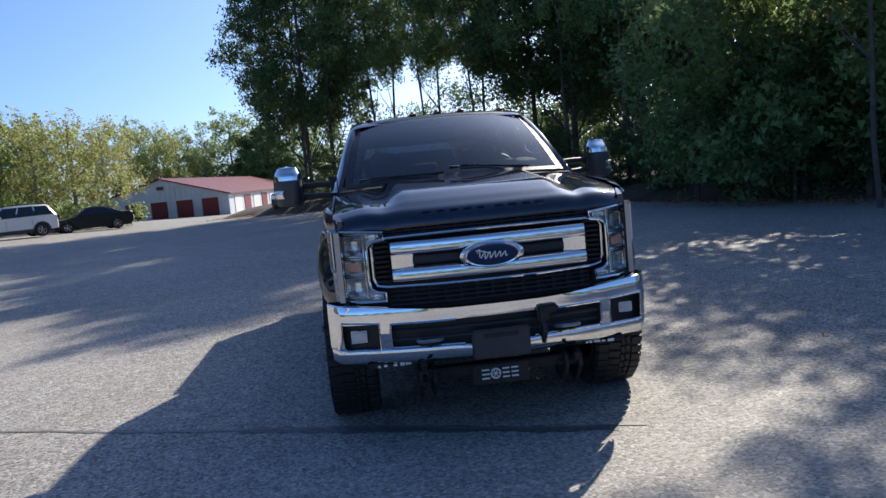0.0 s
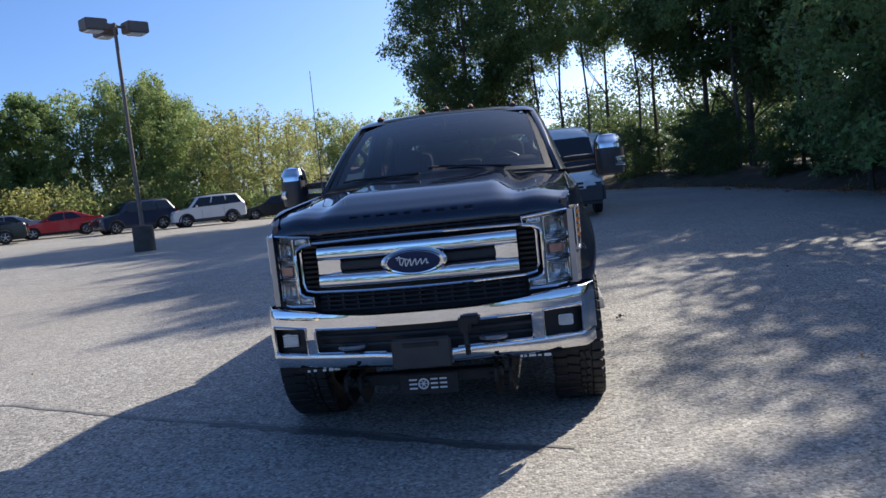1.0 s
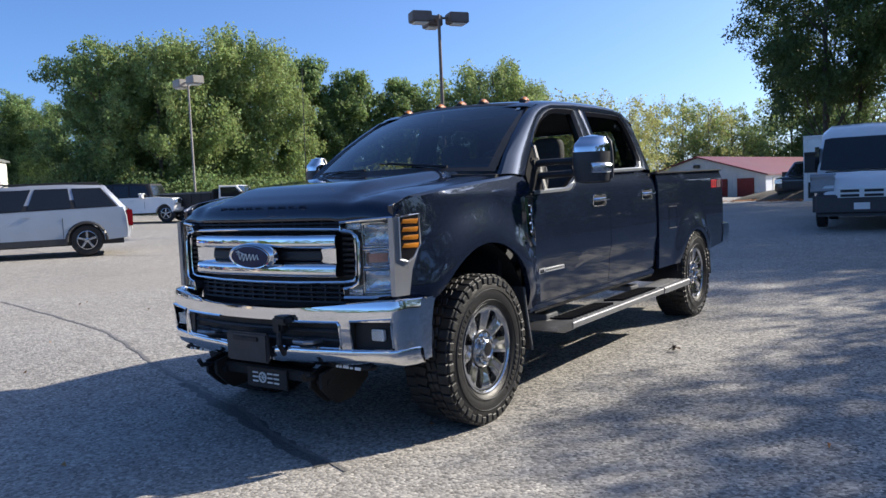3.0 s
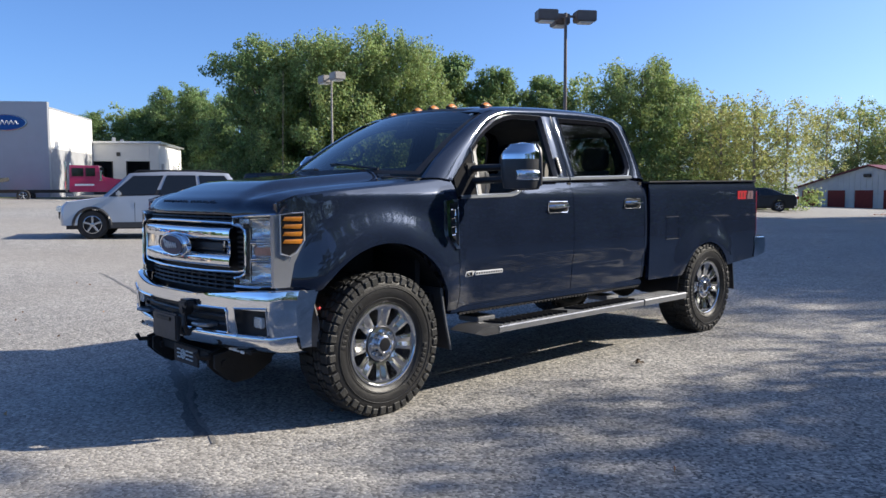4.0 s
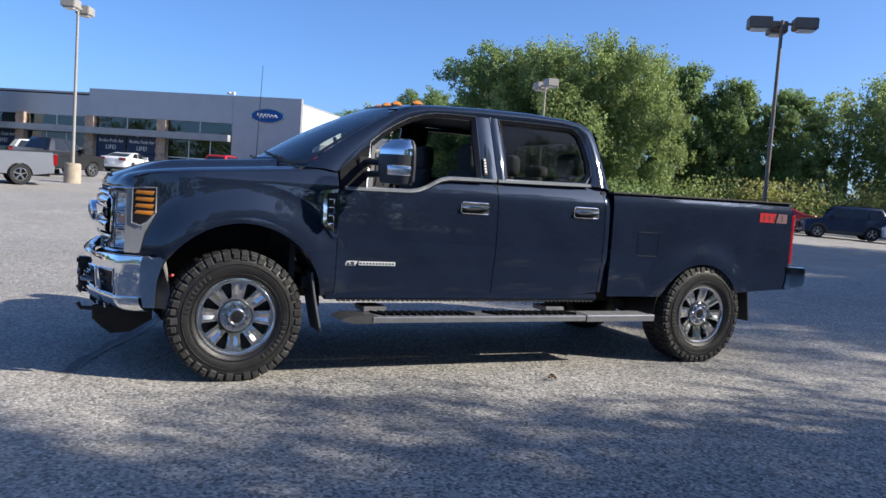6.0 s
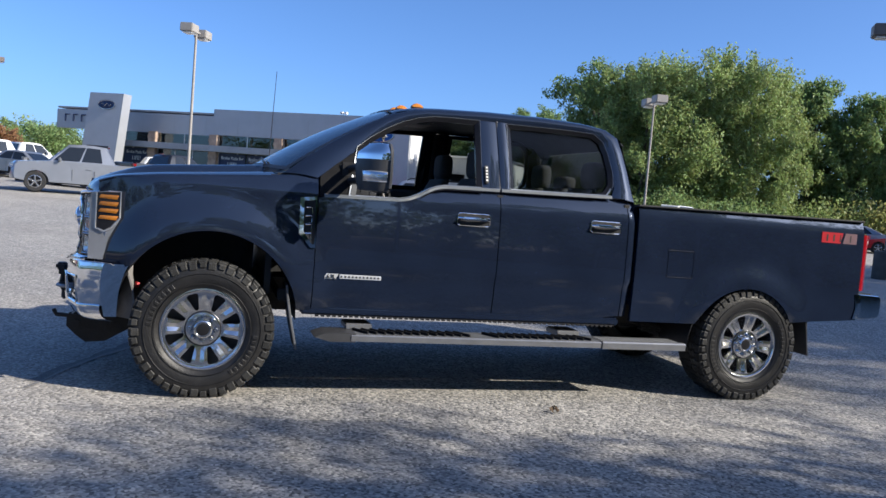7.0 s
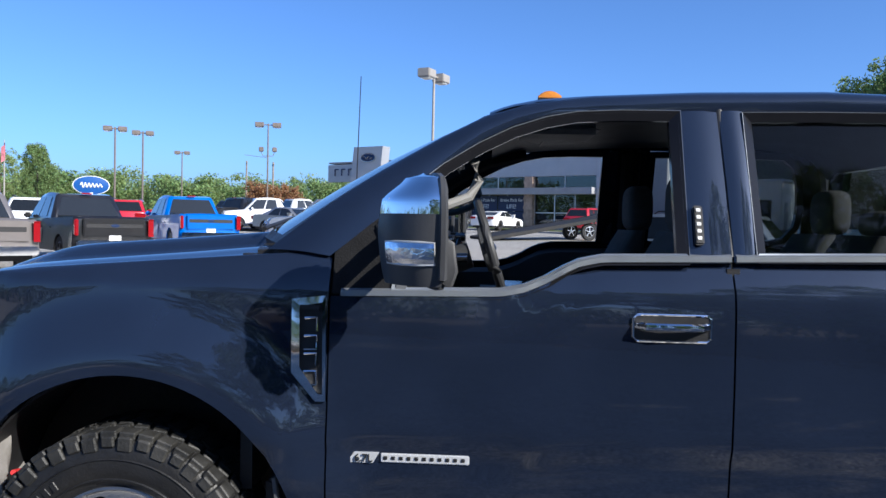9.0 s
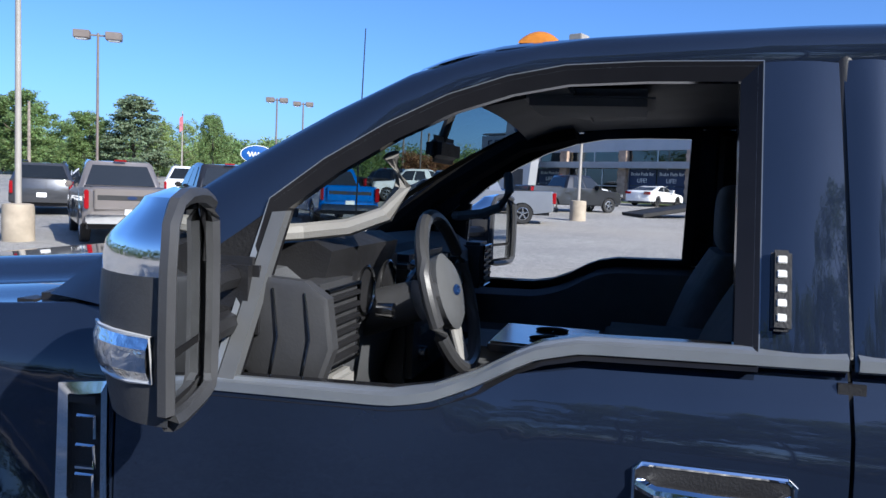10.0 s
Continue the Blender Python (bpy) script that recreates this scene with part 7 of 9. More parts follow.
def dealership():
    # local x runs along the front from its near corner, local -y is outwards, z up
    ang = math.degrees(math.atan2(-13.67, -9.8))
    base = 1.45
    d = thing("dealership_building", "long low dealership with silver cladding, glass front and stone piers", "building", pose(-51.3, 14.1, base, 0, 0, ang))
    top = 5.95

    # here +y of the local frame points away from the lot
    def wall(name, x0, x1, y0, y1, z0, z1, mat, bev=0.02, parent=d, label=""):
        return part(name, bx(x0, x1, y0, y1, z0, z1, bev=bev), mat, parent, label)
    L = 34.0
    body = wall("back_block", 0.3, L, -9.4, -9.0, -1.5, top - 0.4, M_GREYWALL)
    wall("roof", 0, L, -9.3, 0.0, top - 0.45, top - 0.3, M_GREYWALL)
    # one end wall in two colours: sunlight on its upper part painted as white
    wall("end_wall", 0, 0.3, -9.4, -0.15, -1.5, 2.9, M_GREYWALL, label="grey lower end wall")
    wall("end_wall", 0, 0.3, -9.4, -0.15, 2.9, top - 0.35, M_WHITEWALL, label="upper end wall, white put in for sunlight")
    wall("corner_wall", 0.0, 5.4, -0.15, 0.25, -1.5, top, M_PANEL, label="plain silver corner wall")
    wall("parapet", 5.4, 17.4, -0.15, 0.25, 3.85, top, M_PANEL, label="silver fascia band")
    wall("parapet", 17.4, L, -0.30, 0.05, 3.75, top - 0.55, M_PANEL, label="silver fascia band")
    for k in range(9):
        part("panel_joint", bx(5.4 + k * 3.2, 5.42 + k * 3.2, 0.245 if k < 4 else 0.045, 0.256 if k < 4 else 0.056, 3.9, top - 0.6), M_GREYWALL, d)
    wall("canopy", 5.4, 30, 0.0, 0.9, 2.45, 2.95, M_GREYWALL, label="grey canopy band between the windows")
    wall("plinth", 0, L, 0.0, 0.35, -1.5, 0.05, M_GREYWALL)
    # floor and inner wall coloured dark to stand for indoor shade
    wall("showroom_floor", 0.4, L - 0.3, -9.0, 0.0, -1.5, 0.0, M_SHADEINT)
    wall("inner_wall", 0.4, L - 0.3, -5.2, -5.0, 0.0, top - 0.5, M_SHADEINT)
    # bays: stone pier, upper glass band, lower shop front
    x = 5.4
    for k in range(4):
        w = 6.1
        part("stone_pier", bx(x + w - 0.75, x + w, -0.1, 0.42, 0, 3.85, bev=0.03), M_STONE, d, "tan stone pier")
        for j in range(6):
            part("stone_course", bx(x + w - 0.79, x + w + 0.04, -0.1, 0.46, 0.02 + j * 0.65, 0.30 + j * 0.65, bev=0.03), M_STONE, d)
        g = part("upper_window", bx(x, x + w - 0.75, 0.0, 0.03, 2.95, 3.85), M_TEAL, d, "teal tinted clerestory glass")
        part("mullion", bx(x + 2.65, x + 2.72, 0.0, 0.06, 2.95, 3.85), M_MULL, g)
        g = part("shop_window", bx(x, x + w - 0.75, 0.0, 0.03, 0.05, 2.45), M_STORE, d, "large shop window")
        for mx in (0.0, 1.75, 3.5, 5.28):
            part("mullion", bx(x + mx, x + mx + 0.07, 0.0, 0.07, 0.05, 2.45), M_MULL, g)
        part("transom", bx(x, x + w - 0.75, 0.0, 0.07, 1.02, 1.09), M_MULL, g)
        if k in (1, 3):
            for q in (0, 1):
                bn = part("banner", bx(x + 0.12 + q * 2.62, x + 2.62 + q * 2.62, 0.07, 0.085, 1.15, 2.38, bev=0.004), M_BANNER, d, "navy banner with white words")
                # the letters face outwards
                words("Brake Pads for", 0.36, M_WHITE, bn, pose(x + 1.36 + q * 2.62, 0.092, 1.92, 90, 0, 180))
                words("LIFE!", 0.46, M_WHITE, bn, pose(x + 1.36 + q * 2.62, 0.092, 1.38, 90, 0, 180))
                part("banner", bx(x + 0.12 + q * 2.62, x + 2.62 + q * 2.62, 0.07, 0.085, 0.05, 1.10, bev=0.004), M_BANNER, d, "plain navy window cover")
        x += w
    # oval emblem on the corner wall, drawn as plain shapes
    e = lathe(bmesh.new(), [(-0.02, 1.0), (0.08, 1.0), (0.09, 0.94), (0.08, 0.9)], 40, "y")
    bmesh.ops.transform(e, matrix=Matrix.Diagonal((1.35, 1, 0.52, 1)), verts=e.verts)
    em = part("oval_emblem", e, M_TRIM, d, "blue oval emblem with bright rim", m=pose(2.6, 0.25, 4.55))
    e = lathe(bmesh.new(), [(0.085, 0.92), (0.09, 0.001)], 40, "y")
    bmesh.ops.transform(e, matrix=Matrix.Diagonal((1.35, 1, 0.52, 1)), verts=e.verts)
    part("emblem_field", e, M_BLUEFIELD, em)
    e = bmesh.new()
    tube(e, [(0.80 - 0.027 * k, 0.10, 0.15 * math.sin(k * 0.62) * (1.2 - 0.6 * k / 60)) for k in range(61)], 0.032, 5)
    part("emblem_stroke", e, M_WHITE, em)
    # roof floodlights
    for q in (0, 0.35):
        part("floodlight", bx(5.3 + q, 5.55 + q, 0.1, 0.35, top + 0.05, top + 0.25, bev=0.03), M_WHITE, d)
    # name on the lower block, as bars
    for k in range(5):
        b = bmesh.new()
        x0 = L - 1.0 - k * 0.9
        tube(b, [(x0, 0.10, 4.35), (x0, 0.10, 4.95), (x0 - 0.45, 0.10, 4.95)], 0.07, 5)
        part("name_bar", b, M_BANNER, d)
    # entrance pylon
    p = thing("entrance_tower", "tall silver slab tower with an oval emblem over the dealership door", "tower", pose(-63.6, -8.2, base, 0, 0, ang + 4))
    b = bmesh.new()
    prism(b, [(-0.75, 0.0), (2.55, 0.0), (1.75, 6.5), (-1.45, 6.5)], "y", -0.5, 0.5)
    part("slab", b, M_PANEL, p, "leaning silver slab")
    # no opening here: a dark sheet on the slab paints the doorway's shade
    part("doorway", bx(-0.25, 1.85, 0.48, 0.515, 0.0, 2.2, bev=0.01), M_SHADEINT, p, "dark sheet standing for the shaded doorway")
    e = lathe(bmesh.new(), [(-0.02, 1.0), (0.08, 1.0), (0.09, 0.9), (0.08, 0.001)], 32, "y")
    bmesh.ops.transform(e, matrix=Matrix.Diagonal((0.75, 1, 0.33, 1)), verts=e.verts)
    em = part("oval_emblem", e, M_EMBLEM, p, "dark oval emblem", m=pose(0.1, 0.5, 5.55))
    e = bmesh.new()
    tube(e, [(0.78 * math.cos(t), 0.07, 0.35 * math.sin(t)) for t in (2 * math.pi * k / 32 for k in range(32))], 0.04, 5, closed=True)
    tube(e, [(0.45 - 0.045 * k, 0.10, 0.10 * math.sin(k * 0.62 + 0.4)) for k in range(21)], 0.035, 5)
    part("emblem_stroke", e, M_TRIM, em)
    # service wing behind, with two dark bays
    s = thing("service_wing", "low white service building with two open dark bays", "building", pose(-56.0, 23.6, 1.6, 0, 0, ang))
    wz = 3.65
    for a, b2 in ((0.0, 0.7), (2.5, 3.5), (5.6, 10.0)):
        part("wall", bx(a, b2, -0.3, 0, 0, wz, bev=0.02), M_WHITEWALL, s)
    part("lintel", bx(0.7, 5.6, -0.297, -0.003, 2.25, wz, bev=0.02), M_WHITEWALL, s)
    part("roof", bx(-0.25, 10.2, -9.4, 0.2, wz, wz + 0.16, bev=0.02), M_MULL, s)
    part("side_wall", bx(0.0, 0.3, -9.2, -0.3, 0, wz, bev=0.02), M_WHITEWALL, s)
    part("side_door", bx(-0.03, 0.05, -6.2, -5.2, 0, 2.1, bev=0.01), M_GREYWALL, s)
    part("side_door", bx(-0.03, 0.05, -1.8, -0.9, 0, 2.1, bev=0.01), M_GREYWALL, s)
    # back wall and floor carry the bays' shade as near-black colour
    part("back_wall", bx(0.3, 10.0, -9.2, -8.9, 0, wz), M_SHADEINT, s)
    part("bay_floor", bx(0.3, 10.0, -8.9, -0.3, -0.3, 0.01), M_SHADEINT, s)
    for a, b2 in ((0.7, 2.5), (3.5, 5.6)):
        part("bay_frame", bx(a, a + 0.08, -0.05, 0.02, 0, 2.25), M_CONCD, s)
        part("bay_frame", bx(b2 - 0.08, b2, -0.05, 0.02, 0, 2.25), M_CONCD, s)
    part("vent_box", bx(2.9, 3.2, 0.0, 0.06, 2.65, 2.95, bev=0.01), M_CONCD, s)
    for y0 in (-3.0, -5.5):
        part("roof_vent", bx(4.0, 4.25, y0, y0 + 0.25, wz + 0.15, wz + 0.65, bev=0.02), M_MULL, s)


dealership()
lawn([(-47, 17), (-49.2, 18.2), (-68, -11), (-65, -12.5)], 0.012, "strip of mown grass before the building")


def storage_shed():
    s = thing("storage_shed", "white metal storage shed with maroon doors and maroon gable roof", "building", pose(-19.0, 70.5, -0.42, 0, 0, -9))
    w, eave, ridge, ln = 6.4, 2.05, 3.85, 30
    b = bmesh.new()
    prism(b, [(-w, 0), (w, 0), (w, eave), (0.0, ridge), (-w, eave)], "y", 0, ln)
    body = part("shed_body", b, M_SIDING, s, "pale ribbed metal walls")
    for k in range(26):
        x = -w + 0.25 + k * 0.5
        h = eave + (ridge - eave) * (1 - abs(x) / w) - 0.05
        part("siding_rib", bx(x - 0.02, x + 0.02, -0.03, 0.0, 0.0, h), M_SIDING, body)
    for sd in (1, -1):
        b = bmesh.new()
        prism(b, [(sd * (w + 0.3), eave - 0.10), (0, ridge + 0.04), (0, ridge + 0.16), (sd * (w + 0.3), eave + 0.03)], "y", -0.3, ln + 0.3)
        part("roof_slope", b, M_ROOF, s, "maroon metal roof")
    for k in range(5):
        x = -5.2 + k * 2.45
        dr = part("door", bx(x - 0.78, x + 0.78, -0.07, -0.02, 0.0, 1.78, bev=0.01), M_MAROON, s, "maroon roller door")
        for j in range(6):
            part("door_slat", bx(x - 0.76, x + 0.76, -0.085, -0.07, 0.08 + j * 0.28, 0.30 + j * 0.28, bev=0.01), M_MAROON, dr)
    for k in range(9):
        y = 1.6 + k * 3.1
        part("side_door", bx(w, w + 0.05, y, y + 2.1, 0.0, 1.78, bev=0.01), M_MAROON if k % 2 else M_WHITEWALL, s, "roller door on the long side")
    part("wall_lamp", bx(-0.3, 0.3, -0.3, 0.0, 2.9, 3.2, bev=0.04), M_CONCD, s)


storage_shed()

# ---- lamp posts and signs ----


def lamp_post(x, y, h, heads, turn, pole=M_GALV, base=None, arm=0.45, size=(0.64, 0.58, 0.38), floods=False, bz=None, r=0.075):
    z0 = ground_z(x, y) if bz is None else bz
    p = thing("lamp_post", "tall lot lamp post with %s box lamps" % {1: "one", 2: "two", 3: "three"}[heads], "lamp post", pose(x, y, z0, 0, 0, turn), group="lot lamp posts")
    hb = 0.0
    if base:
        hb = 0.88
        b = bmesh.new()
        lathe(b, [(-0.2, 0.36), (0.80, 0.35), (0.86, 0.33), (0.88, 0.27), (0.88, 0.001)], 24, "z")
        part("pedestal", b, base, p, "round concrete pedestal")
    b = bmesh.new()
    tube(b, [(0, 0, hb - 0.02), (0, 0, h)], r, 12, r * 0.75)
    part("pole", b, pole, p)
    for k in range(heads):
        a = {1: (0,), 2: (0, 180), 3: (0, 180, 90)}[heads][k]
        m = pose(0, 0, h - 0.12, 0, 0, a)
        hd = part("lamp_head", bx(arm - 0.10, arm + size[0], -size[1] / 2, size[1] / 2, -size[2] / 2, size[2] / 2, bev=0.03), pole, p, "box lamp head", m)
        part("arm", bx(0.02, arm, -0.035, 0.035, -0.04, 0.04, bev=0.01), pole, hd)
        part("lamp_lens", bx(arm + 0.02, arm + size[0] - 0.09, -size[1] / 2 + 0.07, size[1] / 2 - 0.07, -size[2] / 2 - 0.05, -size[2] / 2 + 0.004, bev=0.02), M_LAMP, hd, "pale lamp glass")
    if floods:
        for sx in (-0.55, 0.55):
            part("floodlight", bx(sx - 0.2, sx + 0.2, -0.2, 0.2, h - 2.4, h - 2.0, bev=0.05), pole, p)
        b = bmesh.new()
        tube(b, [(-0.55, 0, h - 2.45), (-0.4, 0, h - 2.75), (0.4, 0, h - 2.75), (0.55, 0, h - 2.45)], 0.03, 6)
        tube(b, [(0, 0, h - 2.9), (-1.9, 0.3, h - 2.7)], 0.02, 6)
        part("bracket", b, pole, p)
    return p


lamp_post(-13.15, 20.15, 7.75, 3, 55, base=M_CONCD)
lamp_post(-28.6, 20.8, 6.85, 2, 169, M_GREYPOLE, r=0.06)
lamp_post(-32.1, -1.1, 7.75, 2, -23, M_GREYPOLE, M_CONC)
lamp_post(-62.2, -17.0, 8.3, 2, 105, base=M_CONC, floods=True)
lamp_post(-48.9, -23.9, 6.6, 2, 112, arm=0.28, size=(0.48, 0.5, 0.32))
lamp_post(-53.3, -23.9, 6.7, 2, 112, arm=0.28, size=(0.48, 0.5, 0.32))
lamp_post(-75.8, -29.7, 6.6, 2, 108, arm=0.28, size=(0.48, 0.5, 0.32))
lamp_post(-13.06, -12.58, 8.4, 2, 110, M_GREYPOLE, M_CONC)
lamp_post(-30.8, -24.43, 8.0, 2, 120)
lamp_post(-57.5, 33.4, 6.8, 1, 60)


def oval_sign(x, y, zc):
    z0 = ground_z(x, y)
    s = thing("oval_sign", "large blue oval sign on a white post", "sign", pose(x, y, z0, 0, 0, math.degrees(math.atan2(y - 1.5, x - 2.2)) - 90))
    b = bmesh.new()
    tube(b, [(0, 0, 0), (0, 0, zc - z0 - 0.6)], 0.22, 12)
    part("post", b, M_WHITE, s)
    for a, m, nm in ((1.0, M_WHITE, "rim"), (0.955, M_BLUEFIELD, "field")):
        e = lathe(bmesh.new(), [(-0.16, a), (0.16 if a == 1 else 0.18, a), (0.17 if a == 1 else 0.19, a * 0.97), (0.185, 0.001)], 40, "y")
        bmesh.ops.transform(e, matrix=Matrix.Diagonal((1.42, -1, 0.78, 1)), verts=e.verts)
        part(nm, e, m, s, m=pose(0, 0, zc - z0))
    e = bmesh.new()
    tube(e, [(-0.82 + 0.028 * k, -0.22, zc - z0 + 0.19 * math.sin(k * 0.62) * (1.2 - 0.6 * k / 60)) for k in range(61)], 0.045, 5)
    part("sign_stroke", e, M_WHITE, s)


oval_sign(-59.8, -31.1, 4.0)


def plain_pole(x, y, h, label, name="utility_pole", arm=True, flag=False):
    p = thing(name, label, "pole", pose(x, y, ground_z(x, y), 0, 0, 20))
    b = bmesh.new()
    tube(b, [(0, 0, 0), (0, 0, h)], 0.13 if not flag else 0.07, 8, 0.09 if not flag else 0.04)
    part("pole", b, M_BARKL if not flag else M_GREYPOLE, p)
    if arm:
        part("cross_arm", bx(-0.9, 0.9, -0.05, 0.05, h - 0.35, h - 0.22), M_BARKL, p)
    if flag:
        b = bmesh.new()
        grid(b, lambda u, v: (0.06 + 0.55 * u, 0.12 * math.sin(5 * u), h - 0.2 - 1.3 * v - 0.5 * u), 10, 6)
        part("flag", b, material("flag_cloth", (0.35, 0.12, 0.14), 0.8, vary=0.5, scale=4), p, "limp faded flag")


plain_pole(-87.5, -26.5, 6.6, "pale wooden utility pole")
plain_pole(-80.7, -21.5, 6.0, "pale wooden utility pole")
plain_pole(-42.2, -38.8, 5.6, "pale wooden utility pole", arm=False)
plain_pole(-60.8, -39.15, 6.4, "thin flag pole with a limp flag", "flag_pole", False, True)

# ---- parked vehicles ----


def paint(name, c, metal=0.0):
    return material(name + "_car_paint", c, 0.32, metal, coat=1.0, vary=0.05, scale=2, rvary=0.06)


M_CARGLASS = material("car_window_glass", (0.012, 0.014, 0.016), 0.04, coat=0.5, vary=0.1, scale=2)
M_TYRE2 = material("car_tyre", (0.02, 0.02, 0.021), 0.8, vary=0.2, scale=20)
M_RIM2 = material("car_rim", (0.42, 0.43, 0.45), 0.25, 0.9, vary=0.1, scale=10)
M_RIMD = material("dark_car_rim", (0.08, 0.08, 0.085), 0.3, 0.8, vary=0.1, scale=10)
wheel_cache = {}


def car_wheel(r, rim):
    key = (r, rim.name)
    if key not in wheel_cache:
        b = bmesh.new()
        lathe(b, [(-0.10, r * 0.60), (-0.11, r * 0.72), (-0.11, r * 0.93), (-0.08, r), (0.08, r), (0.11, r * 0.93), (0.11, r * 0.72), (0.10, r * 0.60)], 28, "x")
        ty = finish(b)
        ty.materials.append(M_TYRE2)
        b = bmesh.new()
        for sx in (1, -1):
            lathe(b, [(sx * 0.10, r * 0.63), (sx * 0.105, r * 0.57), (sx * 0.05, r * 0.53)], 28, "x")
            lathe(b, [(sx * 0.10, r * 0.14), (sx * 0.105, 0.001)], 12, "x")
            for k in range(5):
                box(b, sx * 0.06, sx * 0.10, -r * 0.075, r * 0.075, r * 0.08, r * 0.58, 0.006, 1, Matrix.Rotation(2 * math.pi * k / 5, 4, "X"))
        rm = finish(b)
        rm.materials.append(rim)
        b = bmesh.new()
        lathe(b, [(0.0, r * 0.58), (0.0, 0.001)], 20, "x")
        dk = finish(b)
        dk.materials.append(M_DARKMET)
        wheel_cache[key] = (ty, rm, dk)
    return wheel_cache[key]


SHAPES = {
    # length, width, wheelbase, front overhang, wheel radius, sill, outline of hood and deck from nose to tail, greenhouse (cowl, roof front, roof rear, tail base), roof height
    "sedan": dict(L=4.85, W=1.84, wb=2.80, fo=0.95, r=0.335, sill=0.24, top=[(0.0, 0.50), (0.04, 0.66), (0.25, 0.75), (1.35, 0.93), (1.9, 0.95), (3.9, 1.00), (4.05, 1.04), (4.70, 1.02), (4.82, 0.90), (4.85, 0.55)], gh=(1.28, 2.10, 3.25, 4.15), roof=1.45),
    "coupe": dict(L=4.78, W=1.90, wb=2.72, fo=0.92, r=0.345, sill=0.22, top=[(0.0, 0.45), (0.05, 0.66), (0.25, 0.78), (1.55, 0.94), (2.1, 0.95), (3.9, 1.00), (4.45, 1.03), (4.65, 1.02), (4.76, 0.90), (4.78, 0.5)], gh=(1.48, 2.25, 3.15, 4.30), roof=1.37),
    "suv": dict(L=4.95, W=1.97, wb=2.95, fo=0.90, r=0.38, sill=0.30, top=[(0.0, 0.55), (0.04, 0.85), (0.20, 0.98), (1.20, 1.10), (1.6, 1.12), (4.6, 1.18), (4.85, 1.16), (4.92, 0.95), (4.95, 0.55)], gh=(1.12, 1.80, 4.35, 4.80), roof=1.76),
    "small_suv": dict(L=4.45, W=1.81, wb=2.62, fo=0.86, r=0.355, sill=0.30, top=[(0.0, 0.55), (0.04, 0.85), (0.18, 0.96), (1.05, 1.08), (1.5, 1.10), (4.1, 1.14), (4.38, 1.12), (4.43, 0.95), (4.45, 0.55)], gh=(1.02, 1.60, 3.95, 4.32), roof=1.72),
    "jeep": dict(L=4.2, W=1.87, wb=2.95, fo=0.60, r=0.40, sill=0.45, top=[(0.0, 0.60), (0.03, 1.02), (0.10, 1.10), (1.15, 1.18), (1.5, 1.18), (4.1, 1.18), (4.18, 1.12), (4.2, 0.6)], gh=(1.20, 1.42, 3.95, 4.15), roof=1.84),
    "pickup": dict(L=5.90, W=2.03, wb=3.69, fo=0.93, r=0.395, sill=0.40, top=[(0.0, 0.60), (0.04, 0.98), (0.18, 1.12), (1.35, 1.22), (1.7, 1.24), (3.80, 1.26), (3.86, 1.26), (5.78, 1.30), (5.86, 1.24), (5.90, 0.62)], gh=(1.30, 2.05, 3.45, 3.78), roof=1.95),
}


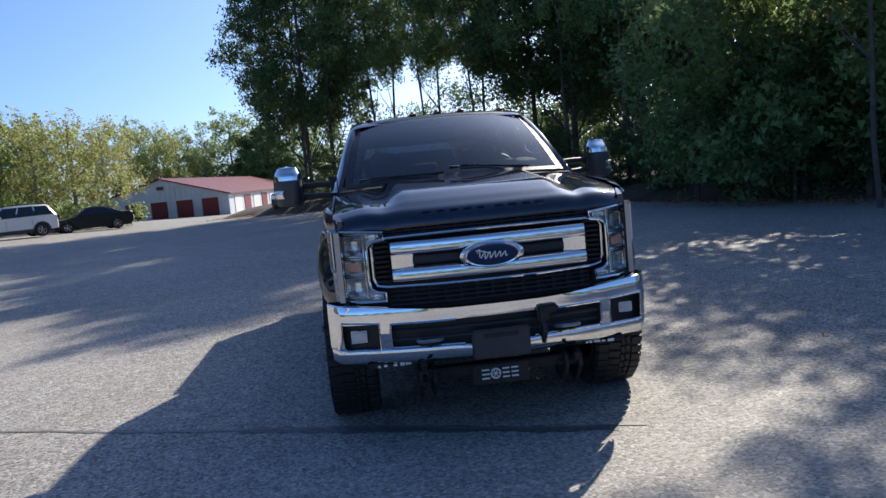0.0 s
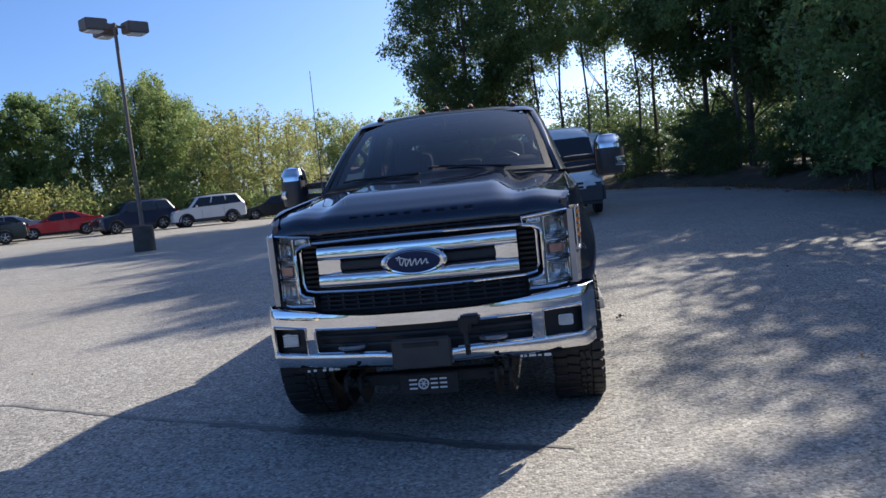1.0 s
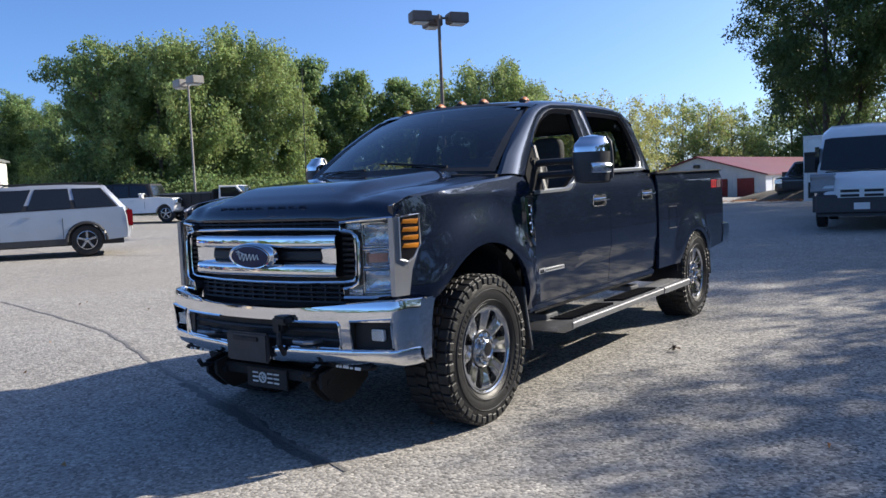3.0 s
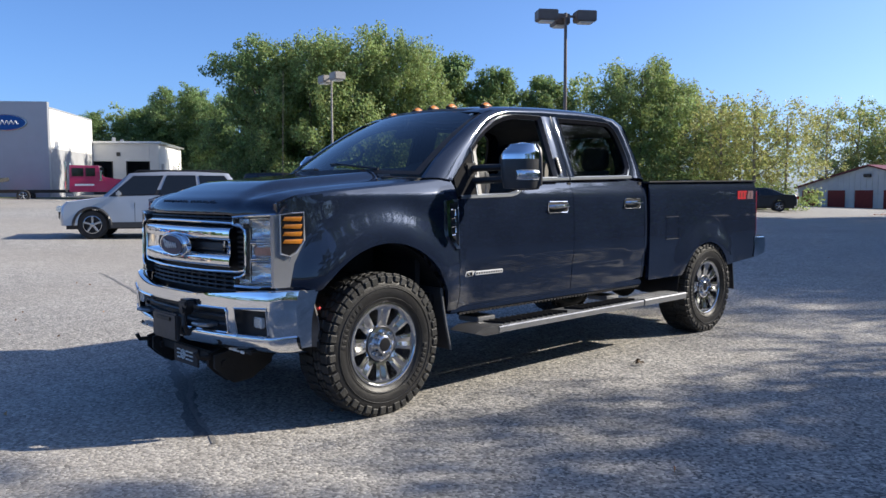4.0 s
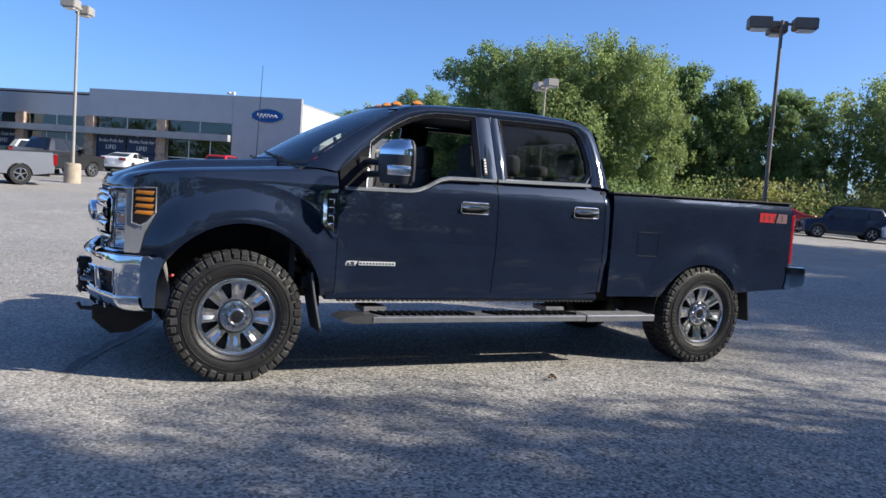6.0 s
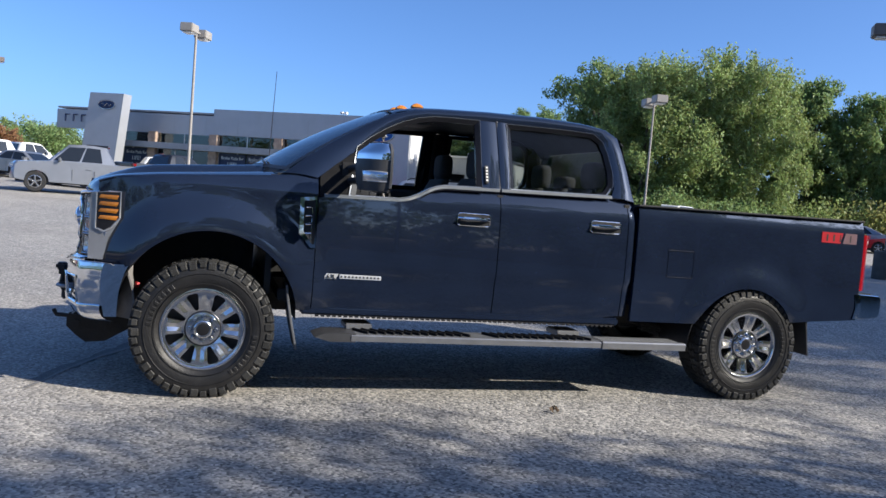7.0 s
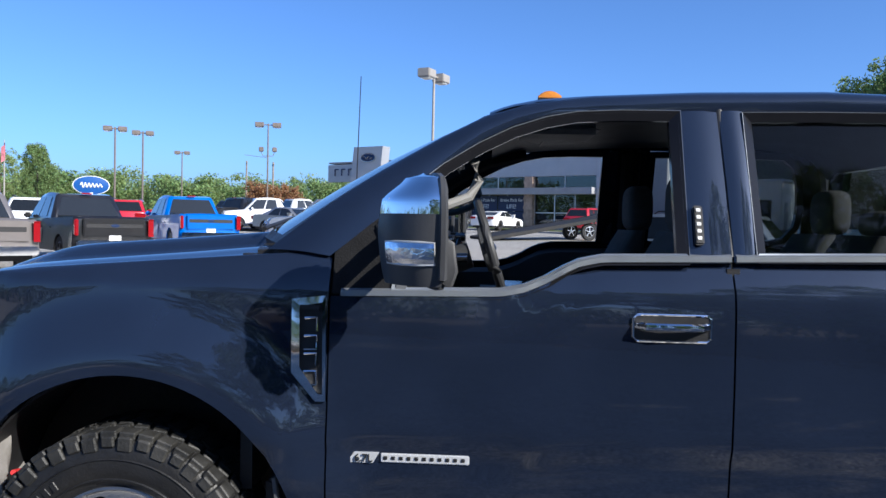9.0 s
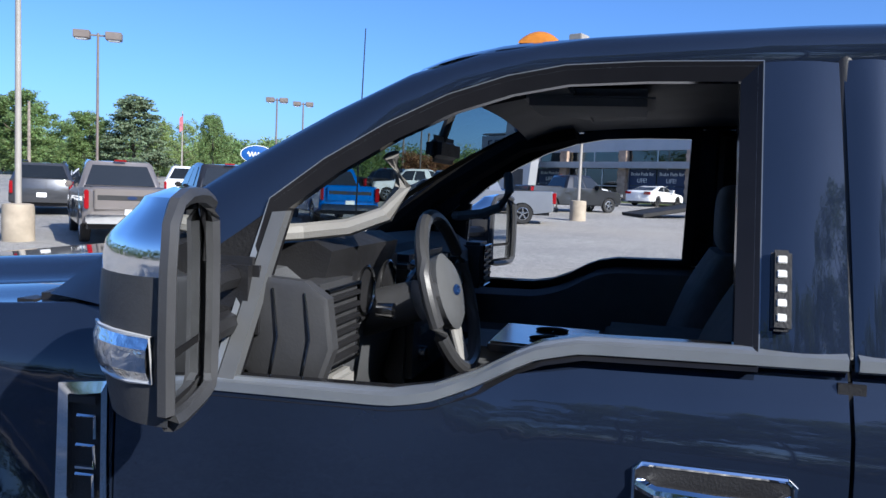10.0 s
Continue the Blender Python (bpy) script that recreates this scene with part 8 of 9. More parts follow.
def parked_car(kind, name, body_mat, label, category, x, y, az, rim=None, group="parked vehicles", roof_mat=None, dz=0.0):
    """az: the way its nose points, degrees to the left of +y."""
    S = SHAPES[kind]
    rim = rim or M_RIM2
    c = thing(name, label, category, pose(x, y, ground_z(x, y) + dz, 0, 0, az - 180), group=group)
    L, W, r, wb, fo, sill = S["L"], S["W"], S["r"], S["wb"], S["fo"], S["sill"]
    y0 = -L / 2
    axf, axr = fo, fo + wb
    # side outline with arches, nose at 0
    low = []
    ra = r * 1.16
    for ax in (axf, axr):
        for k in range(13):
            t = math.pi * k / 12
            low.append((ax - ra * math.cos(t), max(sill, r * 0.95 + ra * math.sin(t))))
    outline = [(0.03, sill + 0.06)] + low + [(L - 0.03, sill + 0.10)] + S["top"][::-1]
    b = bmesh.new()
    loops = []
    fr = (-1.0, -0.955, -0.80, -0.4, 0.0, 0.4, 0.80, 0.955, 1.0)
    cy, cz = L / 2, 0.75
    for f in fr:
        ins = 0.985 if abs(f) == 1 else 1.0
        ring = []
        for p, z in outline:
            q = cy + (p - cy) * (ins if abs(f) == 1 else 1)
            zz = cz + (z - cz) * ins
            # nose and tail rounded in plan, sides leaning in a little
            pull = 0.17 * abs(f) ** 3
            if q < 0.7:
                q += pull * (1 - q / 0.7)
            elif q > L - 0.5:
                q -= pull * 0.7 * (1 - (L - q) / 0.5)
            wz = W / 2 * (1 - 0.06 * max(0, (zz - 0.85) / 0.5))
            ring.append(b.verts.new((f * wz, y0 + q, zz + (0.02 * (1 - f * f) if zz > 0.9 else 0))))
        loops.append(ring)
    n = len(outline)
    for A, B in zip(loops, loops[1:]):
        for k in range(n):
            b.faces.new((A[k], A[(k + 1) % n], B[(k + 1) % n], B[k]))
    b.faces.new(loops[0][::-1])
    b.faces.new(loops[-1])
    part("body", b, body_mat, c, angle=35)
    part("underbody", bx(-W / 2 + 0.12, W / 2 - 0.12, y0 + 0.25, y0 + L - 0.25, sill - 0.04, sill + 0.35), M_BLACK, c)
    # cabin: painted shell with glass set in
    g0, g1, g2, g3 = S["gh"]
    belt_z = lambda p: lerp([(q, z) for q, z in S["top"]], p) - 0.01
    H = S["roof"]
    wb_, wr = W / 2 * 0.95, W / 2 * 0.74
    b = bmesh.new()

    def ghp(t, v):
        """t along the cabin's edge (0..1 front to back at roof or belt), v 0 belt, 1 roof."""
        p0, p1 = g0 + (g3 - g0) * t, g1 + (g2 - g1) * t
        p = p0 + (p1 - p0) * v
        return p, belt_z(g0 + (g3 - g0) * t) * (1 - v) + (H - 0.05 * (2 * t - 1) ** 2) * v
    rings = []
    for v in (0.0, 0.5, 0.92, 1.0):
        ring = []
        hw = (wb_ + (wr - wb_) * min(1, v * 1.0)) * (0.93 if v == 1.0 else 1)
        for t, sx in ((0.0, -0.9), (0.04, -1), (0.35, -1), (0.65, -1), (0.96, -1), (1.0, -0.9), (1.0, 0.9), (0.96, 1), (0.65, 1), (0.35, 1), (0.04, 1), (0.0, 0.9)):
            p, z = ghp(t, v)
            if v == 1.0:
                z += 0.015
            ring.append(b.verts.new((hw * sx, y0 + p, z)))
        rings.append(ring)
    for A, B in zip(rings, rings[1:]):
        for k in range(12):
            b.faces.new((A[k], A[(k + 1) % 12], B[(k + 1) % 12], B[k]))
    b.faces.new(rings[-1])
    part("cabin", b, roof_mat or body_mat, c, angle=35)

    def pane(name, pts, out):
        b = bmesh.new()
        b.faces.new([b.verts.new(Vector(q) + Vector(out)) for q in pts])
        part(name, b, M_CARGLASS, c)
    for sx in (1, -1):
        ww = lambda v: (wb_ + (wr - wb_) * v) * sx
        splits = [(0.075, 0.46), (0.49, 0.80)] if kind in ("sedan", "coupe", "pickup") else [(0.06, 0.36), (0.39, 0.66), (0.69, 0.93)]
        for a, d in splits:
            pts = [(ww(0.06), y0 + ghp(a, 0.06)[0], ghp(a, 0.06)[1]), (ww(0.06), y0 + ghp(d, 0.06)[0], ghp(d, 0.06)[1]), (ww(0.86), y0 + ghp(min(d, 0.94), 0.86)[0], ghp(d, 0.86)[1]), (ww(0.86), y0 + ghp(max(a, 0.08), 0.86)[0], ghp(a, 0.86)[1])]
            pane("side_window", pts, (sx * 0.012, 0, 0.004))
        # lamps
        part("headlight", bx(sx * (W / 2 - 0.42), sx * (W / 2 - 0.10), y0 + 0.02, y0 + 0.30, lerp(S["top"], 0.15) - 0.22, lerp(S["top"], 0.15) - 0.06, bev=0.03), M_REFL, c)
        tz = lerp(S["top"], L - 0.12)
        tall = 0.42 if kind in ("pickup", "suv", "jeep") else 0.16
        part("tail_light", bx(sx * (W / 2 - (0.13 if tall > 0.3 else 0.45)), sx * (W / 2 - 0.035), y0 + L - (0.16 if kind != "coupe" else 0.12), y0 + L - 0.010, tz - 0.06 - tall, tz - 0.06, bev=0.02), M_RED, c)
        part("door_mirror", bx(sx * (W / 2 - 0.04), sx * (W / 2 + 0.16), y0 + g0 + 0.40, y0 + g0 + 0.52, belt_z(g0 + 0.4) + 0.0, belt_z(g0 + 0.4) + 0.16, bev=0.04), body_mat, c)
        for yy in (axf, axr):
            ty, rm, dk = car_wheel(r, rim)
            wl = part("wheel", ty, None, c, m=pose(sx * (W / 2 - 0.13), y0 + yy, r))
            part("rim", rm, None, wl)
            part("rim_back", dk, None, wl)
        # door line
        for q in (g1 + 0.15, (g1 + g2) / 2 + 0.25):
            part("door_gap", bx(sx * (W / 2 - 0.02), sx * (W / 2 + 0.002), y0 + q, y0 + q + 0.012, sill + 0.12, 0.82 if H < 1.6 else 0.95), M_BLACK, c)
        for q in (g1 + 0.85, (g1 + g2) / 2 + 1.05):
            if q < L - 1.2:
                part("door_handle", bx(sx * (W / 2 - 0.03), sx * (W / 2 + 0.012), y0 + q - 0.2, y0 + q, 0.86 if H < 1.6 else 0.98, 0.89 if H < 1.6 else 1.01, bev=0.006), body_mat, c)
    p0, p1 = ghp(0, 0.08), ghp(0, 0.88)
    wa, wz = wb_ * 0.84, wr * 0.84
    pane("windscreen", [(-wa, y0 + p0[0], p0[1]), (wa, y0 + p0[0], p0[1]), (wz, y0 + p1[0], p1[1]), (-wz, y0 + p1[0], p1[1])], (0, -0.012, 0.010))
    p0, p1 = ghp(1, 0.10), ghp(1, 0.86)
    pane("rear_window", [(-wa, y0 + p0[0], p0[1]), (wa, y0 + p0[0], p0[1]), (wz, y0 + p1[0], p1[1]), (-wz, y0 + p1[0], p1[1])], (0, 0.012, 0.008))
    if kind in ("suv", "small_suv"):
        for sx in (1, -1):
            ww = lambda v: (wb_ + (wr - wb_) * v) * sx
            pts = [(ww(0.03), y0 + ghp(0.05, 0.03)[0], ghp(0.05, 0.03)[1]), (ww(0.03), y0 + ghp(0.95, 0.03)[0], ghp(0.95, 0.03)[1]), (ww(0.90), y0 + ghp(0.94, 0.90)[0], ghp(0.94, 0.90)[1]), (ww(0.90), y0 + ghp(0.07, 0.90)[0], ghp(0.07, 0.90)[1])]
            b = bmesh.new()
            b.faces.new([b.verts.new(Vector(q) + Vector((sx * 0.007, 0, 0.002))) for q in pts])
            part("window_surround", b, M_BLACK, c, "gloss black window surround")
            b = bmesh.new()
            tube(b, [(sx * wr * 0.86, y0 + g1 + 0.12, H - 0.02), (sx * wr * 0.86, y0 + g1 + 0.22, H + 0.045), (sx * wr * 0.86, y0 + g2 - 0.22, H + 0.045), (sx * wr * 0.86, y0 + g2 - 0.05, H - 0.03)], 0.018, 6)
            part("roof_rail", b, M_BLACK, c, "black roof rail")
            part("sill_cladding", bx(sx * (W / 2 - 0.06), sx * (W / 2 + 0.012), y0 + axf + ra, y0 + axr - ra, sill - 0.02, sill + 0.16, bev=0.02), M_SATIN, c, "dark lower cladding")
            for ax in (axf, axr):
                b = bmesh.new()
                tube(b, [(sx * (W / 2 - 0.005), y0 + ax - (ra + 0.02) * math.cos(math.pi * k / 16), r * 0.95 + (ra + 0.02) * math.sin(math.pi * k / 16)) for k in range(17)], 0.040, 6)
                part("arch_cladding", b, M_SATIN, c, "dark wheel arch trim")
    # grille and plate (blank)
    part("grille", bx(-W / 2 + 0.45, W / 2 - 0.45, y0 - 0.004, y0 + 0.10, sill + 0.22, lerp(S["top"], 0.04) - 0.04, bev=0.02), M_BLACK, c)
    part("licence_plate", bx(-0.15, 0.15, y0 + L - 0.015, y0 + L + 0.012, sill + 0.28, sill + 0.43, bev=0.004), M_WHITE, c, "blank pale plate")
    if kind in ("pickup",):
        # open bed, tailgate detail, chrome bumper
        part("bed_opening", bx(-W / 2 + 0.16, W / 2 - 0.16, y0 + 3.92, y0 + L - 0.16, 1.27, 1.312, bev=0.01), M_BLACK, c, "dark open bed")
        part("tailgate", bx(-W / 2 + 0.24, W / 2 - 0.24, y0 + L - 0.05, y0 + L + 0.012, 0.80, 1.27, bev=0.02), body_mat, c)
        part("tailgate_band", bx(-W / 2 + 0.30, W / 2 - 0.30, y0 + L + 0.008, y0 + L + 0.020, 1.02, 1.13, bev=0.006), M_BLACK, c, "black band across the tailgate")
        part("rear_bumper", bx(-W / 2 + 0.06, W / 2 - 0.06, y0 + L - 0.10, y0 + L + 0.09, 0.50, 0.70, bev=0.03), M_CHROME, c, "chrome rear bumper")
        e = lathe(bmesh.new(), [(0, 1), (0.012, 0.96), (0.014, 0.001)], 20, "y")
        bmesh.ops.transform(e, matrix=Matrix.Diagonal((0.11, 1, 0.045, 1)), verts=e.verts)
        part("oval_emblem", e, M_EMBLEM, c, m=pose(0, y0 + L + 0.012, 1.08))
        part("brake_light", bx(-0.14, 0.14, y0 + g2 + 0.06, y0 + g2 + 0.12, H - 0.03, H + 0.01, bev=0.01), M_RED, c)
    return c


P_SILVER = paint("silver", (0.30, 0.31, 0.33), 0.6)
P_WHITE = paint("white", (0.72, 0.72, 0.71))
P_BLACK = paint("black", (0.010, 0.010, 0.012))
P_BLUE = paint("bright_blue", (0.010, 0.13, 0.52), 0.25)
P_NAVY = paint("navy", (0.012, 0.022, 0.06))
P_RED = paint("red", (0.42, 0.012, 0.022))
P_GREY = paint("warm_grey", (0.22, 0.20, 0.19), 0.5)
P_DKGREY = paint("dark_grey", (0.05, 0.052, 0.058), 0.4)
P_MAROON = paint("raspberry", (0.36, 0.016, 0.085))

parked_car("suv", "suv", paint("grey_silver", (0.42, 0.44, 0.48), 0.5), "silver family SUV parked with dark lower trim", "car", -16.45, 6.25, 150)
parked_car("pickup", "pickup_truck", P_GREY, "grey-silver pickup truck with chrome rear bumper", "pickup truck", -15.15, -11.47, 133)
parked_car("pickup", "pickup_truck", P_BLACK, "shiny black pickup truck with chrome rear bumper", "pickup truck", -18.43, -10.32, 134, M_RIMD)
parked_car("pickup", "pickup_truck", P_BLUE, "bright blue pickup truck with chrome rear bumper", "pickup truck", -24.35, -9.47, 126)
parked_car("pickup", "pickup_truck", P_WHITE, "white pickup truck near the blue one", "pickup truck", -43.2, -11.6, 205)
parked_car("pickup", "pickup_truck", P_SILVER, "silver-grey crew cab pickup truck seen broadside", "pickup truck", -28.6, -4.7, 190)
parked_car("pickup", "pickup_truck", P_WHITE, "white pickup truck further down the lot", "pickup truck", -54.0, -12.6, 40)
parked_car("pickup", "pickup_truck", P_WHITE, "white pickup truck further down the lot", "pickup truck", -57.0, -15.6, 40)
parked_car("pickup", "pickup_truck", P_BLACK, "black pickup truck in a far row", "pickup truck", -44.0, -13.6, 60)
parked_car("small_suv", "suv", P_BLACK, "black SUV in a far row", "car", -49.5, -15.0, 60)
parked_car("sedan", "sedan", P_SILVER, "pale silver sedan in a far row", "car", -40.5, -9.5, 330)
parked_car("sedan", "sedan", P_SILVER, "silver sedan near the blue pickup", "car", -35.0, -6.4, 150)
parked_car("small_suv", "suv", P_RED, "dark red SUV behind the pickups", "car", -33.5, -15.8, 110)
parked_car("suv", "suv", P_WHITE, "white SUV behind the pickups", "car", -27.5, -17.0, 118)
parked_car("suv", "suv", P_DKGREY, "dark SUV beyond the concrete lamp base", "car", -21.6, -19.3, 128, M_RIMD)
parked_car("sedan", "sedan", P_WHITE, "white sedan in a far row", "car", -31.5, -25.2, 290)
parked_car("pickup", "pickup_truck", P_BLACK, "black pickup truck standing alone on the lot", "pickup truck", -40.0, -2.3, 40)
parked_car("small_suv", "suv", P_WHITE, "white SUV parked near the showroom", "car", -55.4, -3.0, 15)
parked_car("coupe", "coupe", P_WHITE, "white coupe with open hatch near the showroom", "car", -53.63, 2.42, 60, M_RIMD)
parked_car("small_suv", "suv", P_RED, "red SUV parked in front of the showroom", "car", -50.0, 8.5, 60)
parked_car("sedan", "sedan", P_SILVER, "silver sedan in front of the shop window", "car", -61.5, -3.4, 110)
parked_car("sedan", "sedan", P_RED, "red sedan beside other parked cars", "car", -27.3, 36.6, 130)
parked_car("sedan", "sedan", P_SILVER, "silver sedan tucked behind the red sedan", "car", -30.0, 35.2, 130)
parked_car("coupe", "coupe", P_BLACK, "black sports coupe in the far row", "car", -28.6, 31.6, 128)
parked_car("sedan", "sedan", P_WHITE, "white sedan in the far row", "car", -30.0, 28.8, 128, M_RIMD)
parked_car("sedan", "sedan", P_DKGREY, "grey sedan in the far row", "car", -32.5, 26.2, 128)
parked_car("small_suv", "suv", P_NAVY, "navy SUV beside the lamp post", "car", -22.4, 36.2, 140)
parked_car("small_suv", "suv", P_WHITE, "white SUV in the far row", "car", -19.2, 38.6, 128)
parked_car("sedan", "sedan", P_BLACK, "dark sedan near the storage shed", "car", -16.9, 44.0, 120)
parked_car("pickup", "pickup_truck", P_BLACK, "black pickup near the storage shed", "pickup truck", -4.0, 41.0, 170)
parked_car("sedan", "sedan", P_SILVER, "silver car behind the dump truck", "car", -33.0, 31.4, 60)
parked_car("sedan", "sedan", P_WHITE, "white car half hidden behind the hedge", "car", -36.0, 36.0, 60)
parked_car("jeep", "off_roader", P_WHITE, "white boxy off-roader with black hard top", "car", -29.4, 18.4, 300, M_RIM2, roof_mat=M_BLACK)


def van():
    """White high-roof delivery van with a dark grey lower nose."""
    v = thing("delivery_van", "white high-roof delivery van with grey bumper", "van", pose(1.05, 17.2, ground_z(1.05, 17.2), 0, 0, 4) @ Matrix.Scale(0.93, 4), group="parked vehicles")
    W, L, H = 2.05, 5.4, 2.52
    b = bmesh.new()
    secs = []
    # front-to-back sections: y, half width at sill and roof, top height
    for y, hw, hr, zt in ((-2.74, 0.88, 0.78, 0.90), (-2.64, 0.97, 0.90, 1.04), (-2.25, 1.02, 0.95, 1.24), (-2.02, 1.025, 0.955, 1.33), (-1.70, 1.025, 0.94, 1.74), (-1.38, 1.025, 0.91, 2.12), (-1.15, 1.025, 0.885, 2.34), (-0.80, 1.025, 0.875, 2.47), (0.3, 1.025, 0.88, 2.52), (2.6, 1.025, 0.88, 2.50), (2.68, 1.00, 0.86, 2.44)):
        secs.append([b.verts.new(p) for p in ((-hw, y, 0.45), (-hw, y, min(1.3, zt - 0.1)), (-hr - (hw - hr) * 0.4, y, zt - 0.16), (-hr + 0.12, y, zt), (0, y, zt + 0.02), (hr - 0.12, y, zt), (hr + (hw - hr) * 0.4, y, zt - 0.16), (hw, y, min(1.3, zt - 0.1)), (hw, y, 0.45))])
    for A, B in zip(secs, secs[1:]):
        for k in range(8):
            b.faces.new((A[k], A[k + 1], B[k + 1], B[k]))
        b.faces.new((A[8], A[0], B[0], B[8]))
    b.faces.new(secs[0])
    b.faces.new(secs[-1][::-1])
    part("body", b, P_WHITE, v, angle=35)
    b = bmesh.new()
    b.faces.new([b.verts.new(p) for p in ((-0.92, -2.00, 1.35), (-0.60, -2.05, 1.33), (0.60, -2.05, 1.33), (0.92, -2.00, 1.35), (0.86, -1.40, 2.09), (0.72, -1.36, 2.12), (-0.72, -1.36, 2.12), (-0.86, -1.40, 2.09))])
    part("windscreen", b, M_CARGLASS, v, m=pose(0, -0.03, 0.03))
    bmpr = part("bumper", bx(-1.02, 1.02, -2.82, -2.20, 0.30, 0.88, bev=0.10, seg=3), M_SATIN, v, "dark grey moulded bumper")
    g = part("grille", bx(-0.52, 0.52, -2.845, -2.66, 0.70, 0.96, bev=0.03), M_WHITE, v, "pale-edged grille")
    for k in range(2):
        for sx in (-1, 1):
            part("grille_slot", bx(sx * 0.24 - 0.20, sx * 0.24 + 0.20, -2.853, -2.83, 0.735 + k * 0.105, 0.815 + k * 0.105, bev=0.01), M_BLACK, g)
    part("licence_plate", bx(-0.16, 0.16, -2.835, -2.79, 0.46, 0.61, bev=0.006), M_WHITE, v, "blank pale plate")
    for sx in (1, -1):
        part("headlight", bx(sx * 0.66, sx * 0.975, -2.66, -2.25, 0.95, 1.20, bev=0.09, seg=3), M_SATGREY, v, "large grey headlight")
        part("side_window", bx(sx * 0.975, sx * 1.03, -1.75, -0.85, 1.36, 1.92, bev=0.02), M_CARGLASS, v)
        part("door_mirror", bx(sx * 1.05, sx * 1.24, -1.72, -1.58, 1.38, 1.78, bev=0.05), M_BLACK, v)
        part("side_moulding", bx(sx * 1.01, sx * 1.045, -1.6, 2.5, 0.52, 0.74, bev=0.01), M_SATIN, v)
        for yy in (-1.72, 1.72):
            ty, rm, dk = car_wheel(0.355, M_RIM2)
            w = part("wheel", ty, None, v, m=pose(sx * 0.90, yy, 0.355))
            part("rim", rm, None, w)
            part("rim_back", dk, None, w)
    # rear doors swung open on both sides
    for sx in (1, -1):
        dr = part("rear_door", bx(sx * 1.03, sx * 1.72, 2.55, 2.66, 0.55, 2.38, bev=0.04), P_WHITE, v, "white rear door swung wide open")
        part("door_seal", bx(sx * 1.10, sx * 1.66, 2.535, 2.552, 0.62, 2.30, bev=0.01), M_MULL, dr)
        part("door_pocket", bx(sx * 1.15, sx * 1.62, 2.52, 2.55, 0.62, 1.05, bev=0.02), M_BLACK, dr)
    part("rear_step", bx(-0.95, 1.75, 2.60, 2.95, 0.32, 0.58, bev=0.03), M_BLACK, v)
    part("wiper_cowl", bx(-0.80, 0.80, -2.10, -2.00, 1.30, 1.335, bev=0.01), M_BLACK, v)


van()


def dump_truck():
    d = thing("dump_truck", "white single-cab work truck with a black flat dump bed", "truck", pose(-26.4, 20.7, ground_z(-26.4, 20.7), 0, 0, 118) @ Matrix.Scale(0.82, 4), group="parked vehicles")
    # nose at -y
    b = bmesh.new()
    prism(b, [(-3.1, 0.55), (-3.12, 1.05), (-3.0, 1.22), (-1.75, 1.36), (-1.15, 2.02), (-0.05, 2.05), (0.0, 1.35), (0.0, 0.55), (-1.6, 0.55), (-1.72, 0.85), (-1.95, 1.02), (-2.25, 1.05), (-2.55, 0.95), (-2.68, 0.55)], "x", -0.98, 0.98, 0.07)
    part("cab", b, P_WHITE, d, "white cab and hood")
    for sx in (1, -1):
        b = bmesh.new()
        b.faces.new([b.verts.new((sx * 0.985, y, z)) for y, z in ((-1.60, 1.38), (-0.25, 1.38), (-0.25, 1.92), (-1.12, 1.92))])
        part("side_window", b, M_CARGLASS, d)
        part("door_mirror", bx(sx * 1.0, sx * 1.22, -1.55, -1.45, 1.30, 1.60, bev=0.04), M_BLACK, d)
        part("headlight", bx(sx * 0.62, sx * 0.95, -3.15, -3.05, 0.92, 1.12, bev=0.03), M_REFL, d)
        for yy, xx in ((-2.2, 0.86), (1.9, 0.92), (1.9, 0.62)):
            ty, rm, dk = car_wheel(0.41, M_RIM2)
            w = part("wheel", ty, None, d, m=pose(sx * xx, yy, 0.41))
            part("rim", rm, None, w)
            part("rim_back", dk, None, w)
        part("bed_side", bx(sx * 1.0, sx * 1.08, 0.15, 3.4, 0.95, 1.62, bev=0.02), M_BLACK, d, "black bed side")
        for k in range(6):
            part("stake", bx(sx * 1.08, sx * 1.12, 0.3 + k * 0.58, 0.38 + k * 0.58, 0.95, 1.62), M_BLACK, d)
    b = bmesh.new()
    b.faces.new([b.verts.new(p) for p in ((-0.85, -1.74, 1.40), (0.85, -1.74, 1.40), (0.78, -1.20, 1.96), (-0.78, -1.20, 1.96))])
    part("windscreen", b, M_CARGLASS, d, m=pose(0, -0.02, 0.02))
    part("bed_floor", bx(-1.05, 1.05, 0.15, 3.4, 0.88, 0.98, bev=0.02), M_BLACK, d)
    part("bed_front", bx(-1.05, 1.05, 0.12, 0.20, 0.95, 1.85, bev=0.02), M_BLACK, d)
    part("tailgate", bx(-1.05, 1.05, 3.34, 3.42, 0.95, 1.62, bev=0.02), M_BLACK, d)
    part("frame", bx(-0.45, 0.45, -2.9, 3.3, 0.55, 0.80), M_FRAME, d)
    part("front_bumper", bx(-0.98, 0.98, -3.28, -3.08, 0.50, 0.72, bev=0.03), M_CHROME, d)
    part("tarp_cover", bx(-1.08, 1.08, 0.2, 3.38, 1.60, 1.72, bev=0.03), material("grey_tarp", (0.16, 0.16, 0.155), 0.85, vary=0.2, scale=3), d, "grey tarp over the bed")


dump_truck()


